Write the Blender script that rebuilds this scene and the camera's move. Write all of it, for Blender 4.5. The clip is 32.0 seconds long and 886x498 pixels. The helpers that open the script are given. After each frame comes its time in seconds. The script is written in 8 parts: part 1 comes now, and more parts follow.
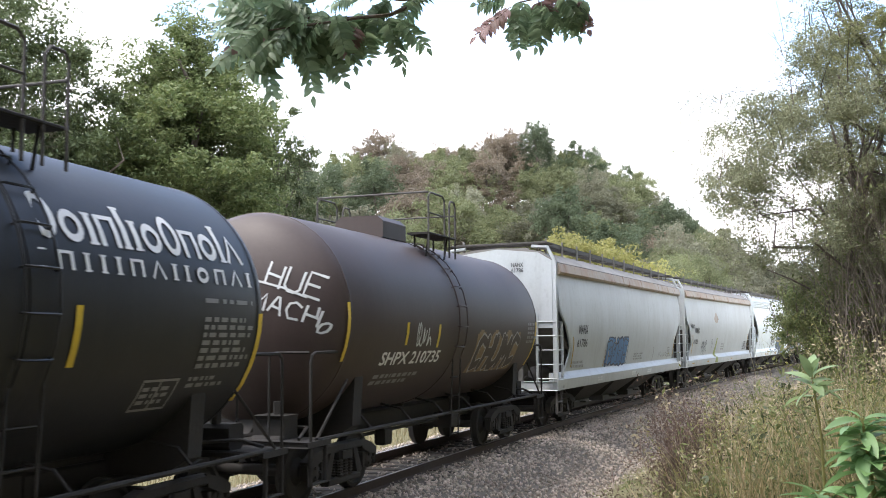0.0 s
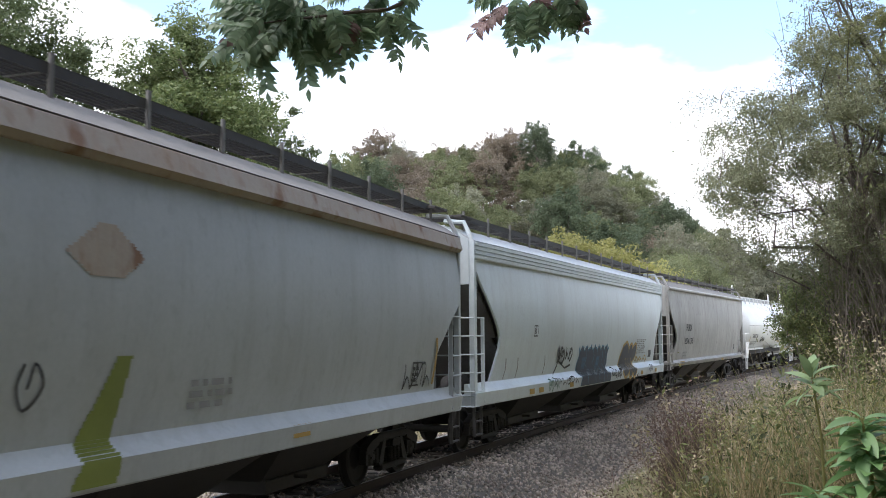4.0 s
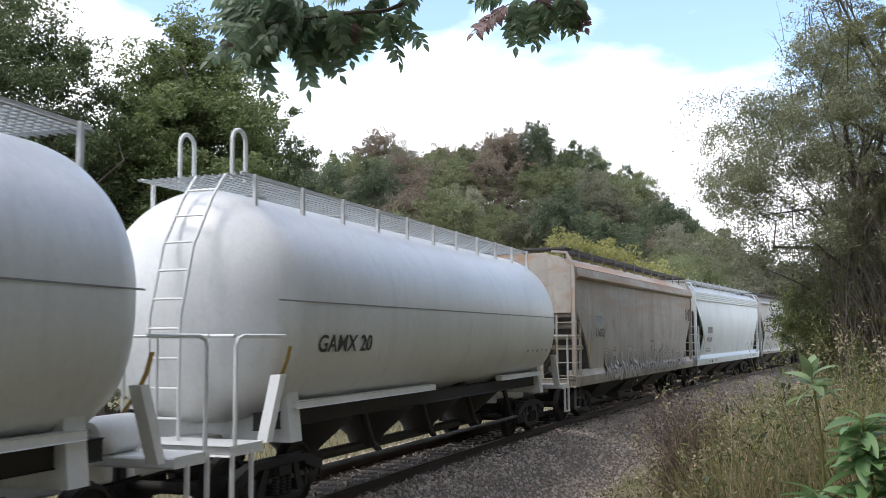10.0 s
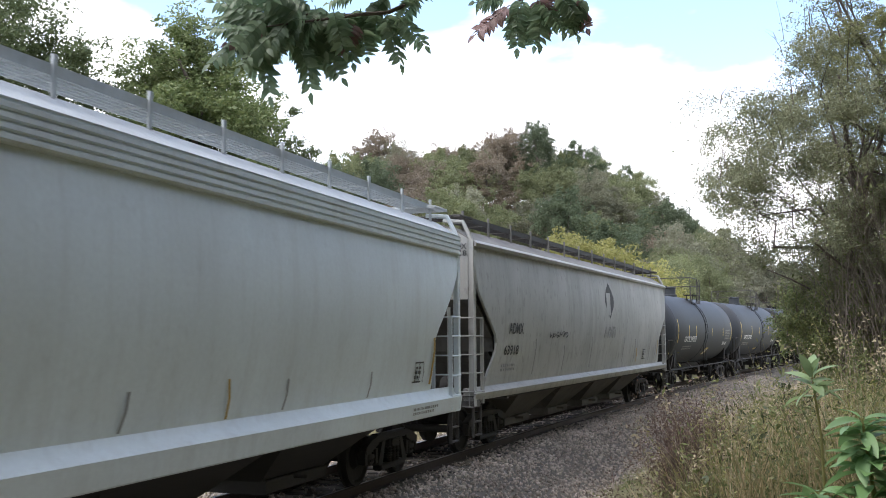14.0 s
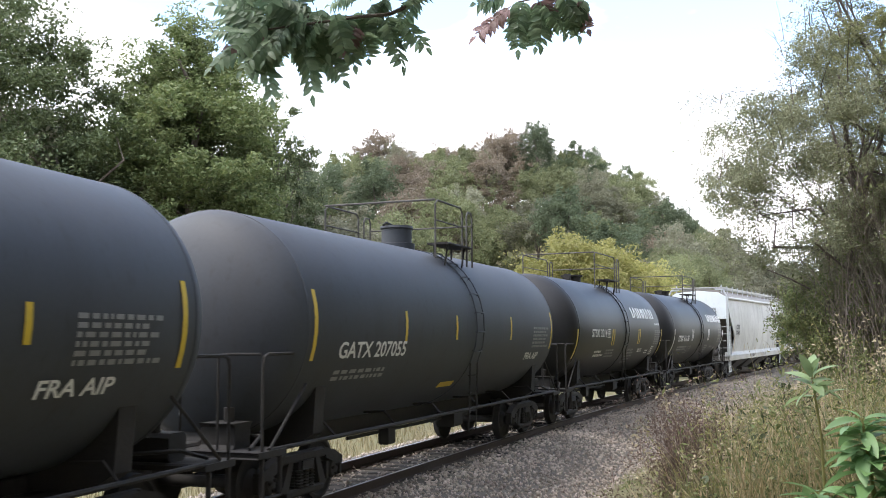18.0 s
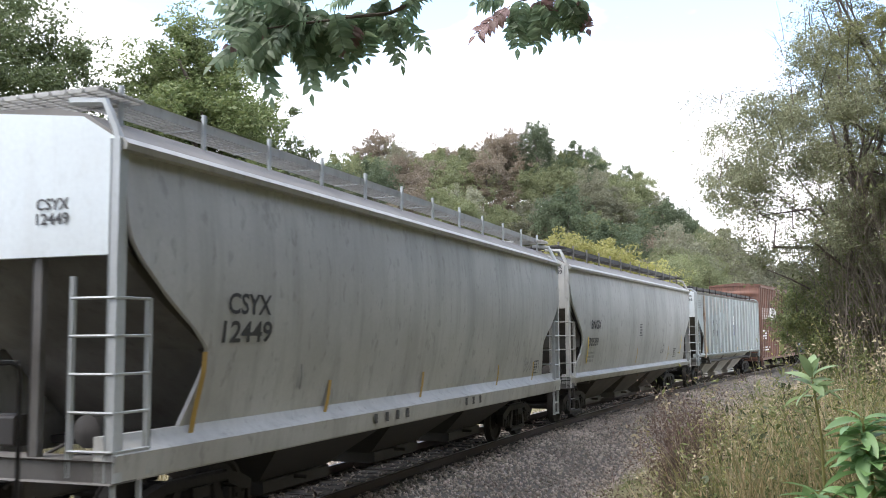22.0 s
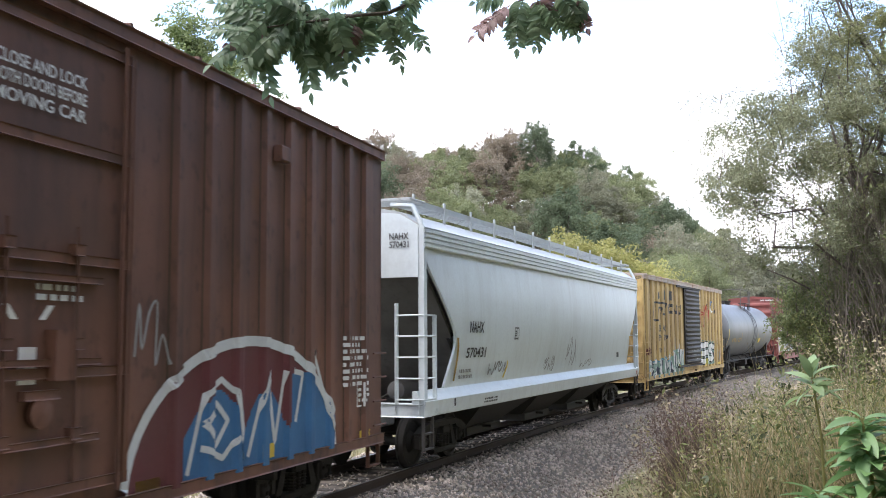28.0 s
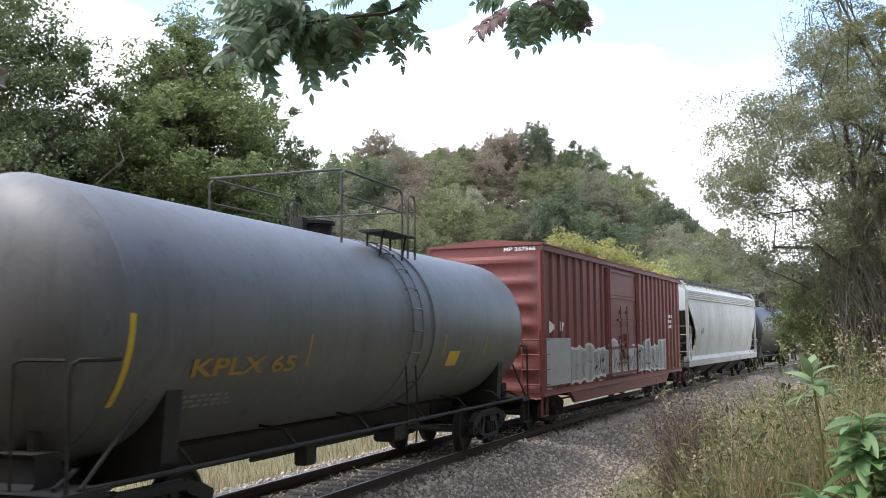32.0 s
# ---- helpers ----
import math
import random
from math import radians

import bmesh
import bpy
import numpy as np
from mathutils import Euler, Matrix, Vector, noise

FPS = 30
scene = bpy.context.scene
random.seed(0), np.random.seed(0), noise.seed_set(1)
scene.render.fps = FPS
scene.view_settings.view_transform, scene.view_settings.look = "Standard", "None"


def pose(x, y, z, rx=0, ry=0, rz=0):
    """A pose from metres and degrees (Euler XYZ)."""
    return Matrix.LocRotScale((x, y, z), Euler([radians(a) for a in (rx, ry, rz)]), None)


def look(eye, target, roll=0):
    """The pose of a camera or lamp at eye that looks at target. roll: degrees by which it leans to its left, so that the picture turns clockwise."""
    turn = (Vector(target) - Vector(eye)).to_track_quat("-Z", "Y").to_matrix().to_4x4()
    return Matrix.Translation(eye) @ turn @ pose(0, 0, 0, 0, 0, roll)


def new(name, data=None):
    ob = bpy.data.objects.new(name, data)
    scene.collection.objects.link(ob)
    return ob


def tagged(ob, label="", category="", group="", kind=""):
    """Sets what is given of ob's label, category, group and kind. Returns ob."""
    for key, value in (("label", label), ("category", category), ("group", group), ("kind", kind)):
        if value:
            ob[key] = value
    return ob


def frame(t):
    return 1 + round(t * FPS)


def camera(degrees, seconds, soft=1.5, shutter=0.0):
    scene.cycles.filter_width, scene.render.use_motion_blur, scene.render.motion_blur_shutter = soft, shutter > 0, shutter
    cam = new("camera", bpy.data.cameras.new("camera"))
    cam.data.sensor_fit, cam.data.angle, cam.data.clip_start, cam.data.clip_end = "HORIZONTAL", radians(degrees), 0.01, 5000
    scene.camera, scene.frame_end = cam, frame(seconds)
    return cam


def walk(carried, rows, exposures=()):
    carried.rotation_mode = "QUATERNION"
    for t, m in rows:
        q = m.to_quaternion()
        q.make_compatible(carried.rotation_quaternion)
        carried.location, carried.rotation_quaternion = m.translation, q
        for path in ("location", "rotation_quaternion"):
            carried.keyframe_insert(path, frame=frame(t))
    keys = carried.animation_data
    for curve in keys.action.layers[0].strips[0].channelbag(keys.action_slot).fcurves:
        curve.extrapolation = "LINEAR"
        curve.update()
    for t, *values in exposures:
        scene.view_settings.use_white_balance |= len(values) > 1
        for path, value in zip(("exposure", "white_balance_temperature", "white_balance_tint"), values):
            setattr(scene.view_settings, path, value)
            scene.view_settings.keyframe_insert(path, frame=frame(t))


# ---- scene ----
# ---- camera: a fixed stand beside the line ----
cam = camera(48.49, 32.0, soft=0.85, shutter=0.12)
EYE = (0.0, 0.0, 1.924)
VIEW = pose(*EYE, 90 + 6.388, 0, 0) @ pose(0, 0, 0, 0, 0, -2.521)
walk(cam, [(0.0, VIEW), (32.0, VIEW)],
     [(0.0, 1.35, 6550, 13), (3.0, 0.98, 6420, 13), (6.0, 0.68, 6350, 13), (8.0, 0.60, 6400, 13), (9.0, 0.50, 6380, 13), (11.0, 0.56, 6380, 13), (12.0, 0.72, 6400, 13), (13.0, 0.76, 6400, 13), (17.0, 1.22, 6480, 13), (19.0, 1.22, 6480, 13), (21.0, 1.25, 6480, 13),
      (25.0, 0.99, 6450, 14), (28.0, 1.38, 6350, 14), (29.0, 0.88, 6320, 13), (30.0, 0.80, 6300, 13), (31.0, 1.06, 6400, 13), (32.0, 1.04, 6350, 13)])

# ---- light: broken bright cloud, a hazy sun behind the camera ----
SUN_TO = Vector((-0.42, -0.16, 0.89)).normalized()
world = bpy.data.worlds.new("sky")
scene.world = world
world.use_nodes = True
wn, wl = world.node_tree.nodes, world.node_tree.links
wn.clear()
w_out = wn.new("ShaderNodeOutputWorld")
w_bg = wn.new("ShaderNodeBackground")
w_sky = wn.new("ShaderNodeTexSky")
w_sky.sky_type, w_sky.sun_disc = "NISHITA", False
w_sky.sun_elevation = math.asin(SUN_TO.z)
w_sky.sun_rotation = math.atan2(SUN_TO.x, SUN_TO.y)
w_gain = wn.new("ShaderNodeVectorMath")
w_gain.operation = "SCALE"
w_gain.inputs["Scale"].default_value = 0.24
w_co = wn.new("ShaderNodeTexCoord")
w_map = wn.new("ShaderNodeMapping")
w_map.inputs["Scale"].default_value = (1.0, 1.0, 2.6)
w_map.inputs["Location"].default_value = (0.35, 0.1, 0.0)
w_noise = wn.new("ShaderNodeTexNoise")
w_noise.inputs["Scale"].default_value = 1.7
w_noise.inputs["Detail"].default_value = 7
w_noise.inputs["Roughness"].default_value = 0.52
w_ramp = wn.new("ShaderNodeValToRGB")
w_ramp.color_ramp.elements[0].position, w_ramp.color_ramp.elements[1].position = 0.42, 0.54
w_mix = wn.new("ShaderNodeMix")
w_mix.data_type = "RGBA"
w_mix.inputs["B"].default_value = (1.62, 1.65, 1.70, 1)
wl.new(w_co.outputs["Generated"], w_map.inputs["Vector"])
wl.new(w_map.outputs[0], w_noise.inputs["Vector"])
# a gap in the cloud, ahead and high up
w_aim = wn.new("ShaderNodeVectorMath")
w_aim.operation = "DOT_PRODUCT"
w_aim.inputs[1].default_value = Vector((-0.146, 0.826, 0.545)).normalized()
w_gap = wn.new("ShaderNodeMapRange")
for key, value in (("From Min", 0.955), ("From Max", 0.993), ("To Min", 0.0), ("To Max", -0.36)):
    w_gap.inputs[key].default_value = value
w_thin = wn.new("ShaderNodeMath")
w_thin.operation = "ADD"
wl.new(w_co.outputs["Generated"], w_aim.inputs[0])
wl.new(w_aim.outputs["Value"], w_gap.inputs["Value"])
wl.new(w_gap.outputs[0], w_thin.inputs[0])
wl.new(w_noise.outputs["Fac"], w_thin.inputs[1])
wl.new(w_thin.outputs[0], w_ramp.inputs["Fac"])
wl.new(w_ramp.outputs["Color"], w_mix.inputs["Factor"])
wl.new(w_sky.outputs["Color"], w_gain.inputs[0])
wl.new(w_gain.outputs[0], w_mix.inputs["A"])
wl.new(w_mix.outputs["Result"], w_bg.inputs["Color"])
w_bg.inputs["Strength"].default_value = 1.0
wl.new(w_bg.outputs[0], w_out.inputs["Surface"])

sun = new("sun", bpy.data.lights.new("sun", "SUN"))
sun.data.energy, sun.data.angle, sun.data.color = 1.4, radians(14), (1.0, 0.95, 0.87)
sun.matrix_basis = look(SUN_TO * 200, (0, 0, 0))


# ---- materials ----
def material(name, base, rough=0.6, metal=0.0, dirt=(0.10, 0.085, 0.07), dirty=0.35, blot=0.7, streak=0.0,
             rust=0.0, rust_from=None, bump=0.15, grain=18.0, island=0.0, hues=0.0, translucent=0.0, spec=0.5, chips=None):
    """A worn surface: blotches, vertical streaks, rust and fine grain over a base colour."""
    if chips is None:
        chips = 0.30 if streak else 0.0
    m = bpy.data.materials.new(name)
    m.use_nodes = True
    n, l = m.node_tree.nodes, m.node_tree.links
    bsdf = n["Principled BSDF"]
    bsdf.inputs["Roughness"].default_value, bsdf.inputs["Metallic"].default_value = rough, metal
    bsdf.inputs["Specular IOR Level"].default_value = spec
    co, info = n.new("ShaderNodeTexCoord"), n.new("ShaderNodeObjectInfo")
    shift = n.new("ShaderNodeVectorMath")
    shift.operation = "ADD"
    mul = n.new("ShaderNodeMath")
    mul.operation = "MULTIPLY"
    mul.inputs[1].default_value = 40.0
    l.new(info.outputs["Random"], mul.inputs[0])
    l.new(co.outputs["Object"], shift.inputs[0])
    l.new(mul.outputs[0], shift.inputs[1])

    def noise_tex(scale, squash=(1, 1, 1), detail=5.0):
        mp, t = n.new("ShaderNodeMapping"), n.new("ShaderNodeTexNoise")
        mp.inputs["Scale"].default_value = squash
        t.inputs["Scale"].default_value, t.inputs["Detail"].default_value = scale, detail
        l.new(shift.outputs[0], mp.inputs["Vector"])
        l.new(mp.outputs[0], t.inputs["Vector"])
        return t.outputs["Fac"]

    def ramp(fac, lo, hi, top=1.0):
        r = n.new("ShaderNodeMapRange")
        r.inputs["From Min"].default_value, r.inputs["From Max"].default_value = lo, hi
        r.inputs["To Max"].default_value = top
        l.new(fac, r.inputs["Value"])
        return r.outputs[0]

    def mix(fac, a, b, mode="MIX"):
        x = n.new("ShaderNodeMix")
        x.data_type, x.blend_type = "RGBA", mode
        for key, value in (("Factor", fac), ("A", a), ("B", b)):
            if isinstance(value, (tuple, float)):
                x.inputs[key].default_value = (*value, 1) if isinstance(value, tuple) else value
            else:
                l.new(value, x.inputs[key])
        return x.outputs["Result"]

    colour = base
    fine = noise_tex(grain, detail=3.0)
    if dirty:
        colour = mix(ramp(noise_tex(blot), 0.38, 0.72, dirty), colour, dirt)
    if streak:
        colour = mix(ramp(noise_tex(1.0, (4.5, 4.5, 0.30)), 0.50, 0.72, streak), colour, dirt)
    if chips:
        colour = mix(ramp(noise_tex(7.0, (1.0, 1.0, 0.6), 8.0), 0.58, 0.68, chips), colour, tuple(0.7 * c for c in dirt))
        colour = mix(ramp(noise_tex(1.0, (1.3, 1.3, 0.10), 4.0), 0.52, 0.75, chips * 0.8), colour, tuple(0.6 * c for c in dirt))
    if rust:
        fac = ramp(noise_tex(1.6, (1.4, 1.4, 0.7), 7.0), 0.56, 0.66, rust)
        colour = mix(fac, colour, (0.20, 0.085, 0.035))
    if rust_from is not None:
        sep = n.new("ShaderNodeSeparateXYZ")
        l.new(co.outputs["Object"], sep.inputs[0])
        edge = ramp(sep.outputs["Z"], rust_from[0], rust_from[1])
        patch = ramp(noise_tex(1.0, (0.22, 1, 2.6), 6.0), 0.42, 0.60)
        both = n.new("ShaderNodeMath")
        both.operation = "MULTIPLY"
        l.new(edge, both.inputs[0])
        l.new(patch, both.inputs[1])
        colour = mix(both.outputs[0], colour, (0.36, 0.225, 0.14))
    colour = mix(ramp(fine, 0.3, 0.7, 0.16), colour, tuple(c * 0.55 for c in base))
    if island or hues:
        geo = n.new("ShaderNodeNewGeometry")
        hsv = n.new("ShaderNodeHueSaturation")
        l.new(ramp(geo.outputs["Random Per Island"], 0, 1, 1.0), hsv.inputs["Fac"])
        hsv.inputs["Hue"].default_value, hsv.inputs["Saturation"].default_value = 0.5 - hues, 0.9
        hsv.inputs["Value"].default_value = 1 + island
        if isinstance(colour, tuple):
            hsv.inputs["Color"].default_value = (*colour, 1)
        else:
            l.new(colour, hsv.inputs["Color"])
        colour = hsv.outputs["Color"]
        tone, gain = n.new("ShaderNodeHueSaturation"), n.new("ShaderNodeMapRange")
        l.new(info.outputs["Random"], gain.inputs["Value"])
        gain.inputs["To Min"].default_value, gain.inputs["To Max"].default_value = 0.8, 1.2
        l.new(gain.outputs[0], tone.inputs["Value"])
        l.new(colour, tone.inputs["Color"])
        colour = tone.outputs["Color"]
    if isinstance(colour, tuple):
        bsdf.inputs["Base Color"].default_value = (*colour, 1)
    else:
        l.new(colour, bsdf.inputs["Base Color"])
    if bump:
        bm = n.new("ShaderNodeBump")
        bm.inputs["Strength"].default_value, bm.inputs["Distance"].default_value = bump, 0.02
        l.new(fine, bm.inputs["Height"])
        l.new(bm.outputs[0], bsdf.inputs["Normal"])
    if translucent:
        tr, mx = n.new("ShaderNodeBsdfTranslucent"), n.new("ShaderNodeMixShader")
        mx.inputs[0].default_value = translucent
        l.new(colour, tr.inputs["Color"])
        l.new(bsdf.outputs[0], mx.inputs[1])
        l.new(tr.outputs[0], mx.inputs[2])
        l.new(mx.outputs[0], n["Material Output"].inputs["Surface"])
    return m


GRIME = (0.12, 0.10, 0.08)
M = dict(
    white=material("white_car_paint", (0.655, 0.715, 0.735), 0.45, dirty=0.18, streak=0.16, dirt=(0.30, 0.28, 0.25), bump=0.05, chips=0.08),
    pale=material("pale_grey_car_paint", (0.44, 0.47, 0.48), 0.5, dirty=0.25, streak=0.22, dirt=(0.24, 0.23, 0.21), bump=0.05, chips=0.14),
    cream=material("cream_tank_paint", (0.70, 0.71, 0.70), 0.35, dirty=0.22, streak=0.2, dirt=(0.42, 0.40, 0.36), bump=0.04, chips=0.10),
    taupe=material("weathered_taupe_paint", (0.41, 0.40, 0.375), 0.6, dirty=0.35, streak=0.35, dirt=(0.12, 0.105, 0.09), bump=0.06),
    stone=material("dusty_light_grey_paint", (0.45, 0.45, 0.43), 0.6, dirty=0.35, streak=0.30, dirt=(0.16, 0.15, 0.13), bump=0.06),
    tan=material("rusty_tan_paint", (0.45, 0.41, 0.355), 0.7, dirty=0.4, streak=0.3, dirt=(0.20, 0.17, 0.14), rust=0.25, rust_from=(2.6, 4.4), bump=0.08),
    mint=material("faded_blue_grey_paint", (0.37, 0.42, 0.43), 0.6, dirty=0.4, streak=0.4, dirt=(0.22, 0.22, 0.21), rust=0.15, bump=0.08),
    rusty=material("rust_stained_edge", (0.42, 0.37, 0.32), 0.8, dirty=0.5, dirt=(0.36, 0.21, 0.11), streak=0.3, rust=0.8, blot=0.8, bump=0.2),
    black=material("black_tank_paint", (0.013, 0.0135, 0.015), 0.48, spec=0.35, dirty=0.4, streak=0.25, dirt=(0.030, 0.029, 0.029), bump=0.05),
    charcoal=material("charcoal_tank_paint", (0.050, 0.056, 0.065), 0.62, spec=0.35, dirty=0.4, streak=0.25, dirt=(0.048, 0.046, 0.046), bump=0.05),
    umber=material("brown_tank_paint", (0.050, 0.034, 0.030), 0.55, spec=0.4, dirty=0.5, streak=0.3, dirt=(0.065, 0.048, 0.042), bump=0.06),
    silver=material("grey_tank_paint", (0.135, 0.140, 0.150), 0.5, metal=0.0, dirty=0.5, streak=0.4, dirt=(0.07, 0.068, 0.066), bump=0.05),
    boxbrown=material("box_car_brown_paint", (0.195, 0.088, 0.058), 0.65, dirty=0.65, streak=0.7, dirt=(0.070, 0.040, 0.032), rust=0.25, chips=0.5, bump=0.06),
    boxred=material("box_car_red_paint", (0.20, 0.050, 0.042), 0.65, dirty=0.4, streak=0.35, dirt=(0.10, 0.045, 0.04), bump=0.06),
    yellow=material("box_car_yellow_paint", (0.56, 0.39, 0.15), 0.65, dirty=0.6, streak=0.55, chips=0.45, dirt=(0.27, 0.19, 0.10), rust=0.35, bump=0.06),
    seam=material("grime_in_panel_seam", (0.055, 0.042, 0.030), 0.9, dirty=0.5, dirt=(0.12, 0.08, 0.045), blot=2, bump=0.1),
    doorblack=material("dark_door_paint", (0.022, 0.019, 0.018), 0.65, dirty=0.5, streak=0.3, dirt=(0.045, 0.036, 0.032), bump=0.08),
    steel=material("grimy_dark_steel", (0.014, 0.0125, 0.0115), 0.8, dirty=0.5, dirt=(0.030, 0.024, 0.020), blot=3.0, bump=0.25),
    greysteel=material("grimy_grey_steel", (0.065, 0.06, 0.056), 0.7, dirty=0.5, dirt=(0.05, 0.043, 0.038), blot=2.5, bump=0.2),
    # outlets: brown grime, with under-car shadow deepening the base colour
    bay=material("grimy_shaded_outlet_paint", (0.095, 0.084, 0.072), 0.75, dirty=0.6, dirt=(0.035, 0.03, 0.026), blot=1.5, streak=0.3, bump=0.1),
    roofdust=material("dusty_grey_roof_paint", (0.21, 0.20, 0.185), 0.8, dirty=0.5, dirt=(0.10, 0.09, 0.08), blot=1.2, bump=0.1),
    # near black, to stand for the shadow beneath the cars
    shade=material("shaded_underframe_paint", (0.032, 0.029, 0.027), 0.75, dirty=0.5, dirt=(0.03, 0.026, 0.023), blot=1.5, bump=0.15),
    # car ends: grime, and the recess's shade worked into a darker base
    endgrey=material("grimy_shaded_car_end_paint", (0.125, 0.12, 0.113), 0.7, dirty=0.6, streak=0.4, dirt=(0.055, 0.048, 0.042), blot=1.5, bump=0.15),
    mint_light=material("sun_bleached_blue_grey_paint", (0.50, 0.55, 0.56), 0.6, dirty=0.4, streak=0.4, dirt=(0.28, 0.27, 0.25), rust=0.12, bump=0.06),
    tread=material("bright_worn_steel", (0.45, 0.44, 0.43), 0.35, metal=0.9, dirty=0.3, bump=0.05),
    white_mark=material("white_marking_paint", (0.75, 0.75, 0.73), 0.6, dirty=0.2, dirt=(0.4, 0.38, 0.35), blot=3, bump=0.03),
    grey_mark=material("faded_grey_marking", (0.26, 0.26, 0.255), 0.7, dirty=0.3, dirt=(0.15, 0.14, 0.13), blot=3, bump=0.03),
    dark_mark=material("black_marking_paint", (0.03, 0.03, 0.034), 0.6, dirty=0.3, dirt=(0.10, 0.10, 0.10), blot=3, bump=0.03),
    gold_mark=material("yellow_reflector", (0.66, 0.46, 0.03), 0.45, dirty=0.25, dirt=(0.35, 0.24, 0.05), blot=3, bump=0.03),
    old_gold=material("grimy_yellow_reflector", (0.40, 0.25, 0.05), 0.6, dirty=0.4, dirt=(0.22, 0.15, 0.07), blot=3, bump=0.03),
    blue_spray=material("blue_spray_paint", (0.045, 0.16, 0.33), 0.6, dirty=0.4, dirt=(0.02, 0.06, 0.14), blot=2, bump=0.03),
    navy_spray=material("navy_spray_paint", (0.012, 0.02, 0.045), 0.55, dirty=0.3, dirt=(0.03, 0.05, 0.10), blot=2, bump=0.03),
    plate_blue=material("maker_plate_blue", (0.035, 0.045, 0.17), 0.5, dirty=0.3, dirt=(0.05, 0.05, 0.10), blot=2, bump=0.02),
    teal_blue_spray=material("dull_blue_spray_paint", (0.03, 0.09, 0.17), 0.6, dirty=0.3, dirt=(0.02, 0.04, 0.08), blot=3, bump=0.03),
    tan_light=material("pale_beige_spray_paint", (0.47, 0.45, 0.41), 0.65, dirty=0.5, dirt=(0.33, 0.31, 0.28), blot=3, bump=0.03),
    cyan_spray=material("light_blue_spray_paint", (0.07, 0.22, 0.34), 0.6, dirty=0.2, bump=0.03),
    green_spray=material("olive_green_spray_paint", (0.22, 0.26, 0.05), 0.6, dirty=0.3, bump=0.03),
    lime_spray=material("yellow_green_spray_paint", (0.42, 0.40, 0.06), 0.6, dirty=0.3, bump=0.03),
    red_spray=material("red_spray_paint", (0.42, 0.07, 0.035), 0.6, dirty=0.3, bump=0.03),
    maroon_spray=material("maroon_spray_paint", (0.13, 0.025, 0.03), 0.6, dirty=0.3, bump=0.03),
    chalk_spray=material("chalk_white_spray_paint", (0.62, 0.64, 0.63), 0.65, dirty=0.25, dirt=(0.35, 0.35, 0.34), blot=2, bump=0.03),
    silver_spray=material("silver_grey_spray_paint", (0.36, 0.36, 0.36), 0.5, dirty=0.4, dirt=(0.18, 0.17, 0.17), blot=2.5, bump=0.03),
    tan_spray=material("faded_gold_brown_spray_paint", (0.23, 0.155, 0.08), 0.6, dirty=0.5, dirt=(0.07, 0.05, 0.035), blot=3, bump=0.03),
    rust_wash=material("orange_rust_stain", (0.34, 0.21, 0.13), 0.85, dirty=0.6, dirt=(0.40, 0.33, 0.26), blot=4, bump=0.05),
    soot_spray=material("dark_grey_spray_paint", (0.085, 0.085, 0.085), 0.6, dirty=0.4, dirt=(0.16, 0.155, 0.15), blot=4, bump=0.03),
    teal_spray=material("faded_teal_spray_paint", (0.22, 0.34, 0.29), 0.6, dirty=0.3, bump=0.03),
    bark=material("grey_brown_bark", (0.13, 0.105, 0.085), 0.9, dirty=0.5, dirt=(0.06, 0.05, 0.042), blot=4, bump=0.6, grain=30),
    leaf=material("green_leaves", (0.100, 0.140, 0.048), 0.6, dirty=0, bump=0, island=0.7, hues=0.03, translucent=0.35),
    leaf_olive=material("olive_green_leaves", (0.155, 0.172, 0.070), 0.6, dirty=0, bump=0, island=0.8, hues=0.03, translucent=0.35),
    leaf_dark=material("dark_green_leaves", (0.075, 0.105, 0.040), 0.6, dirty=0, bump=0, island=0.7, hues=0.02, translucent=0.3),
    leaf_grey=material("grey_green_leaves", (0.155, 0.168, 0.095), 0.65, dirty=0, bump=0, island=0.8, hues=0.02, translucent=0.35),
    # hill leaves: air haze is mixed into these paler, greyer colours
    hill_green=material("haze_tinted_green_leaves", (0.155, 0.180, 0.085), 0.7, dirty=0, bump=0, island=0.5, hues=0.02, translucent=0.45),
    hill_dark=material("haze_tinted_dark_green_leaves", (0.085, 0.115, 0.062), 0.7, dirty=0, bump=0, island=0.5, hues=0.02, translucent=0.45),
    hill_russet=material("haze_tinted_russet_leaves", (0.185, 0.155, 0.108), 0.7, dirty=0, bump=0, island=0.5, hues=0.02, translucent=0.4),
    hill_grey=material("haze_tinted_grey_green_leaves", (0.180, 0.185, 0.122), 0.7, dirty=0, bump=0, island=0.5, hues=0.02, translucent=0.45),
    hill_yellow=material("yellow_green_shrub_leaves", (0.27, 0.28, 0.080), 0.7, dirty=0, bump=0, island=0.5, hues=0.03, translucent=0.45),
    leaf_near=material("glossy_green_leaflets", (0.17, 0.255, 0.15), 0.42, dirty=0, bump=0, island=0.6, hues=0.03, translucent=0.6),
    leaf_red=material("reddening_leaflets", (0.24, 0.16, 0.14), 0.55, dirty=0, bump=0, island=0.5, hues=0.03, translucent=0.4),
    straw=material("dry_straw_grass", (0.27, 0.225, 0.105), 0.8, dirty=0, bump=0, island=0.8, hues=0.03, translucent=0.3),
    field_straw=material("dry_field_grass", (0.155, 0.138, 0.066), 0.8, dirty=0, bump=0, island=0.8, hues=0.03, translucent=0.3),
    pale_straw=material("bleached_straw_stalks", (0.36, 0.315, 0.185), 0.8, dirty=0, bump=0, island=0.5, hues=0.02, translucent=0.3),
    weed_light=material("yellow_green_weed_leaves", (0.175, 0.19, 0.055), 0.75, dirty=0, bump=0, island=0.7, hues=0.04, translucent=0.35),
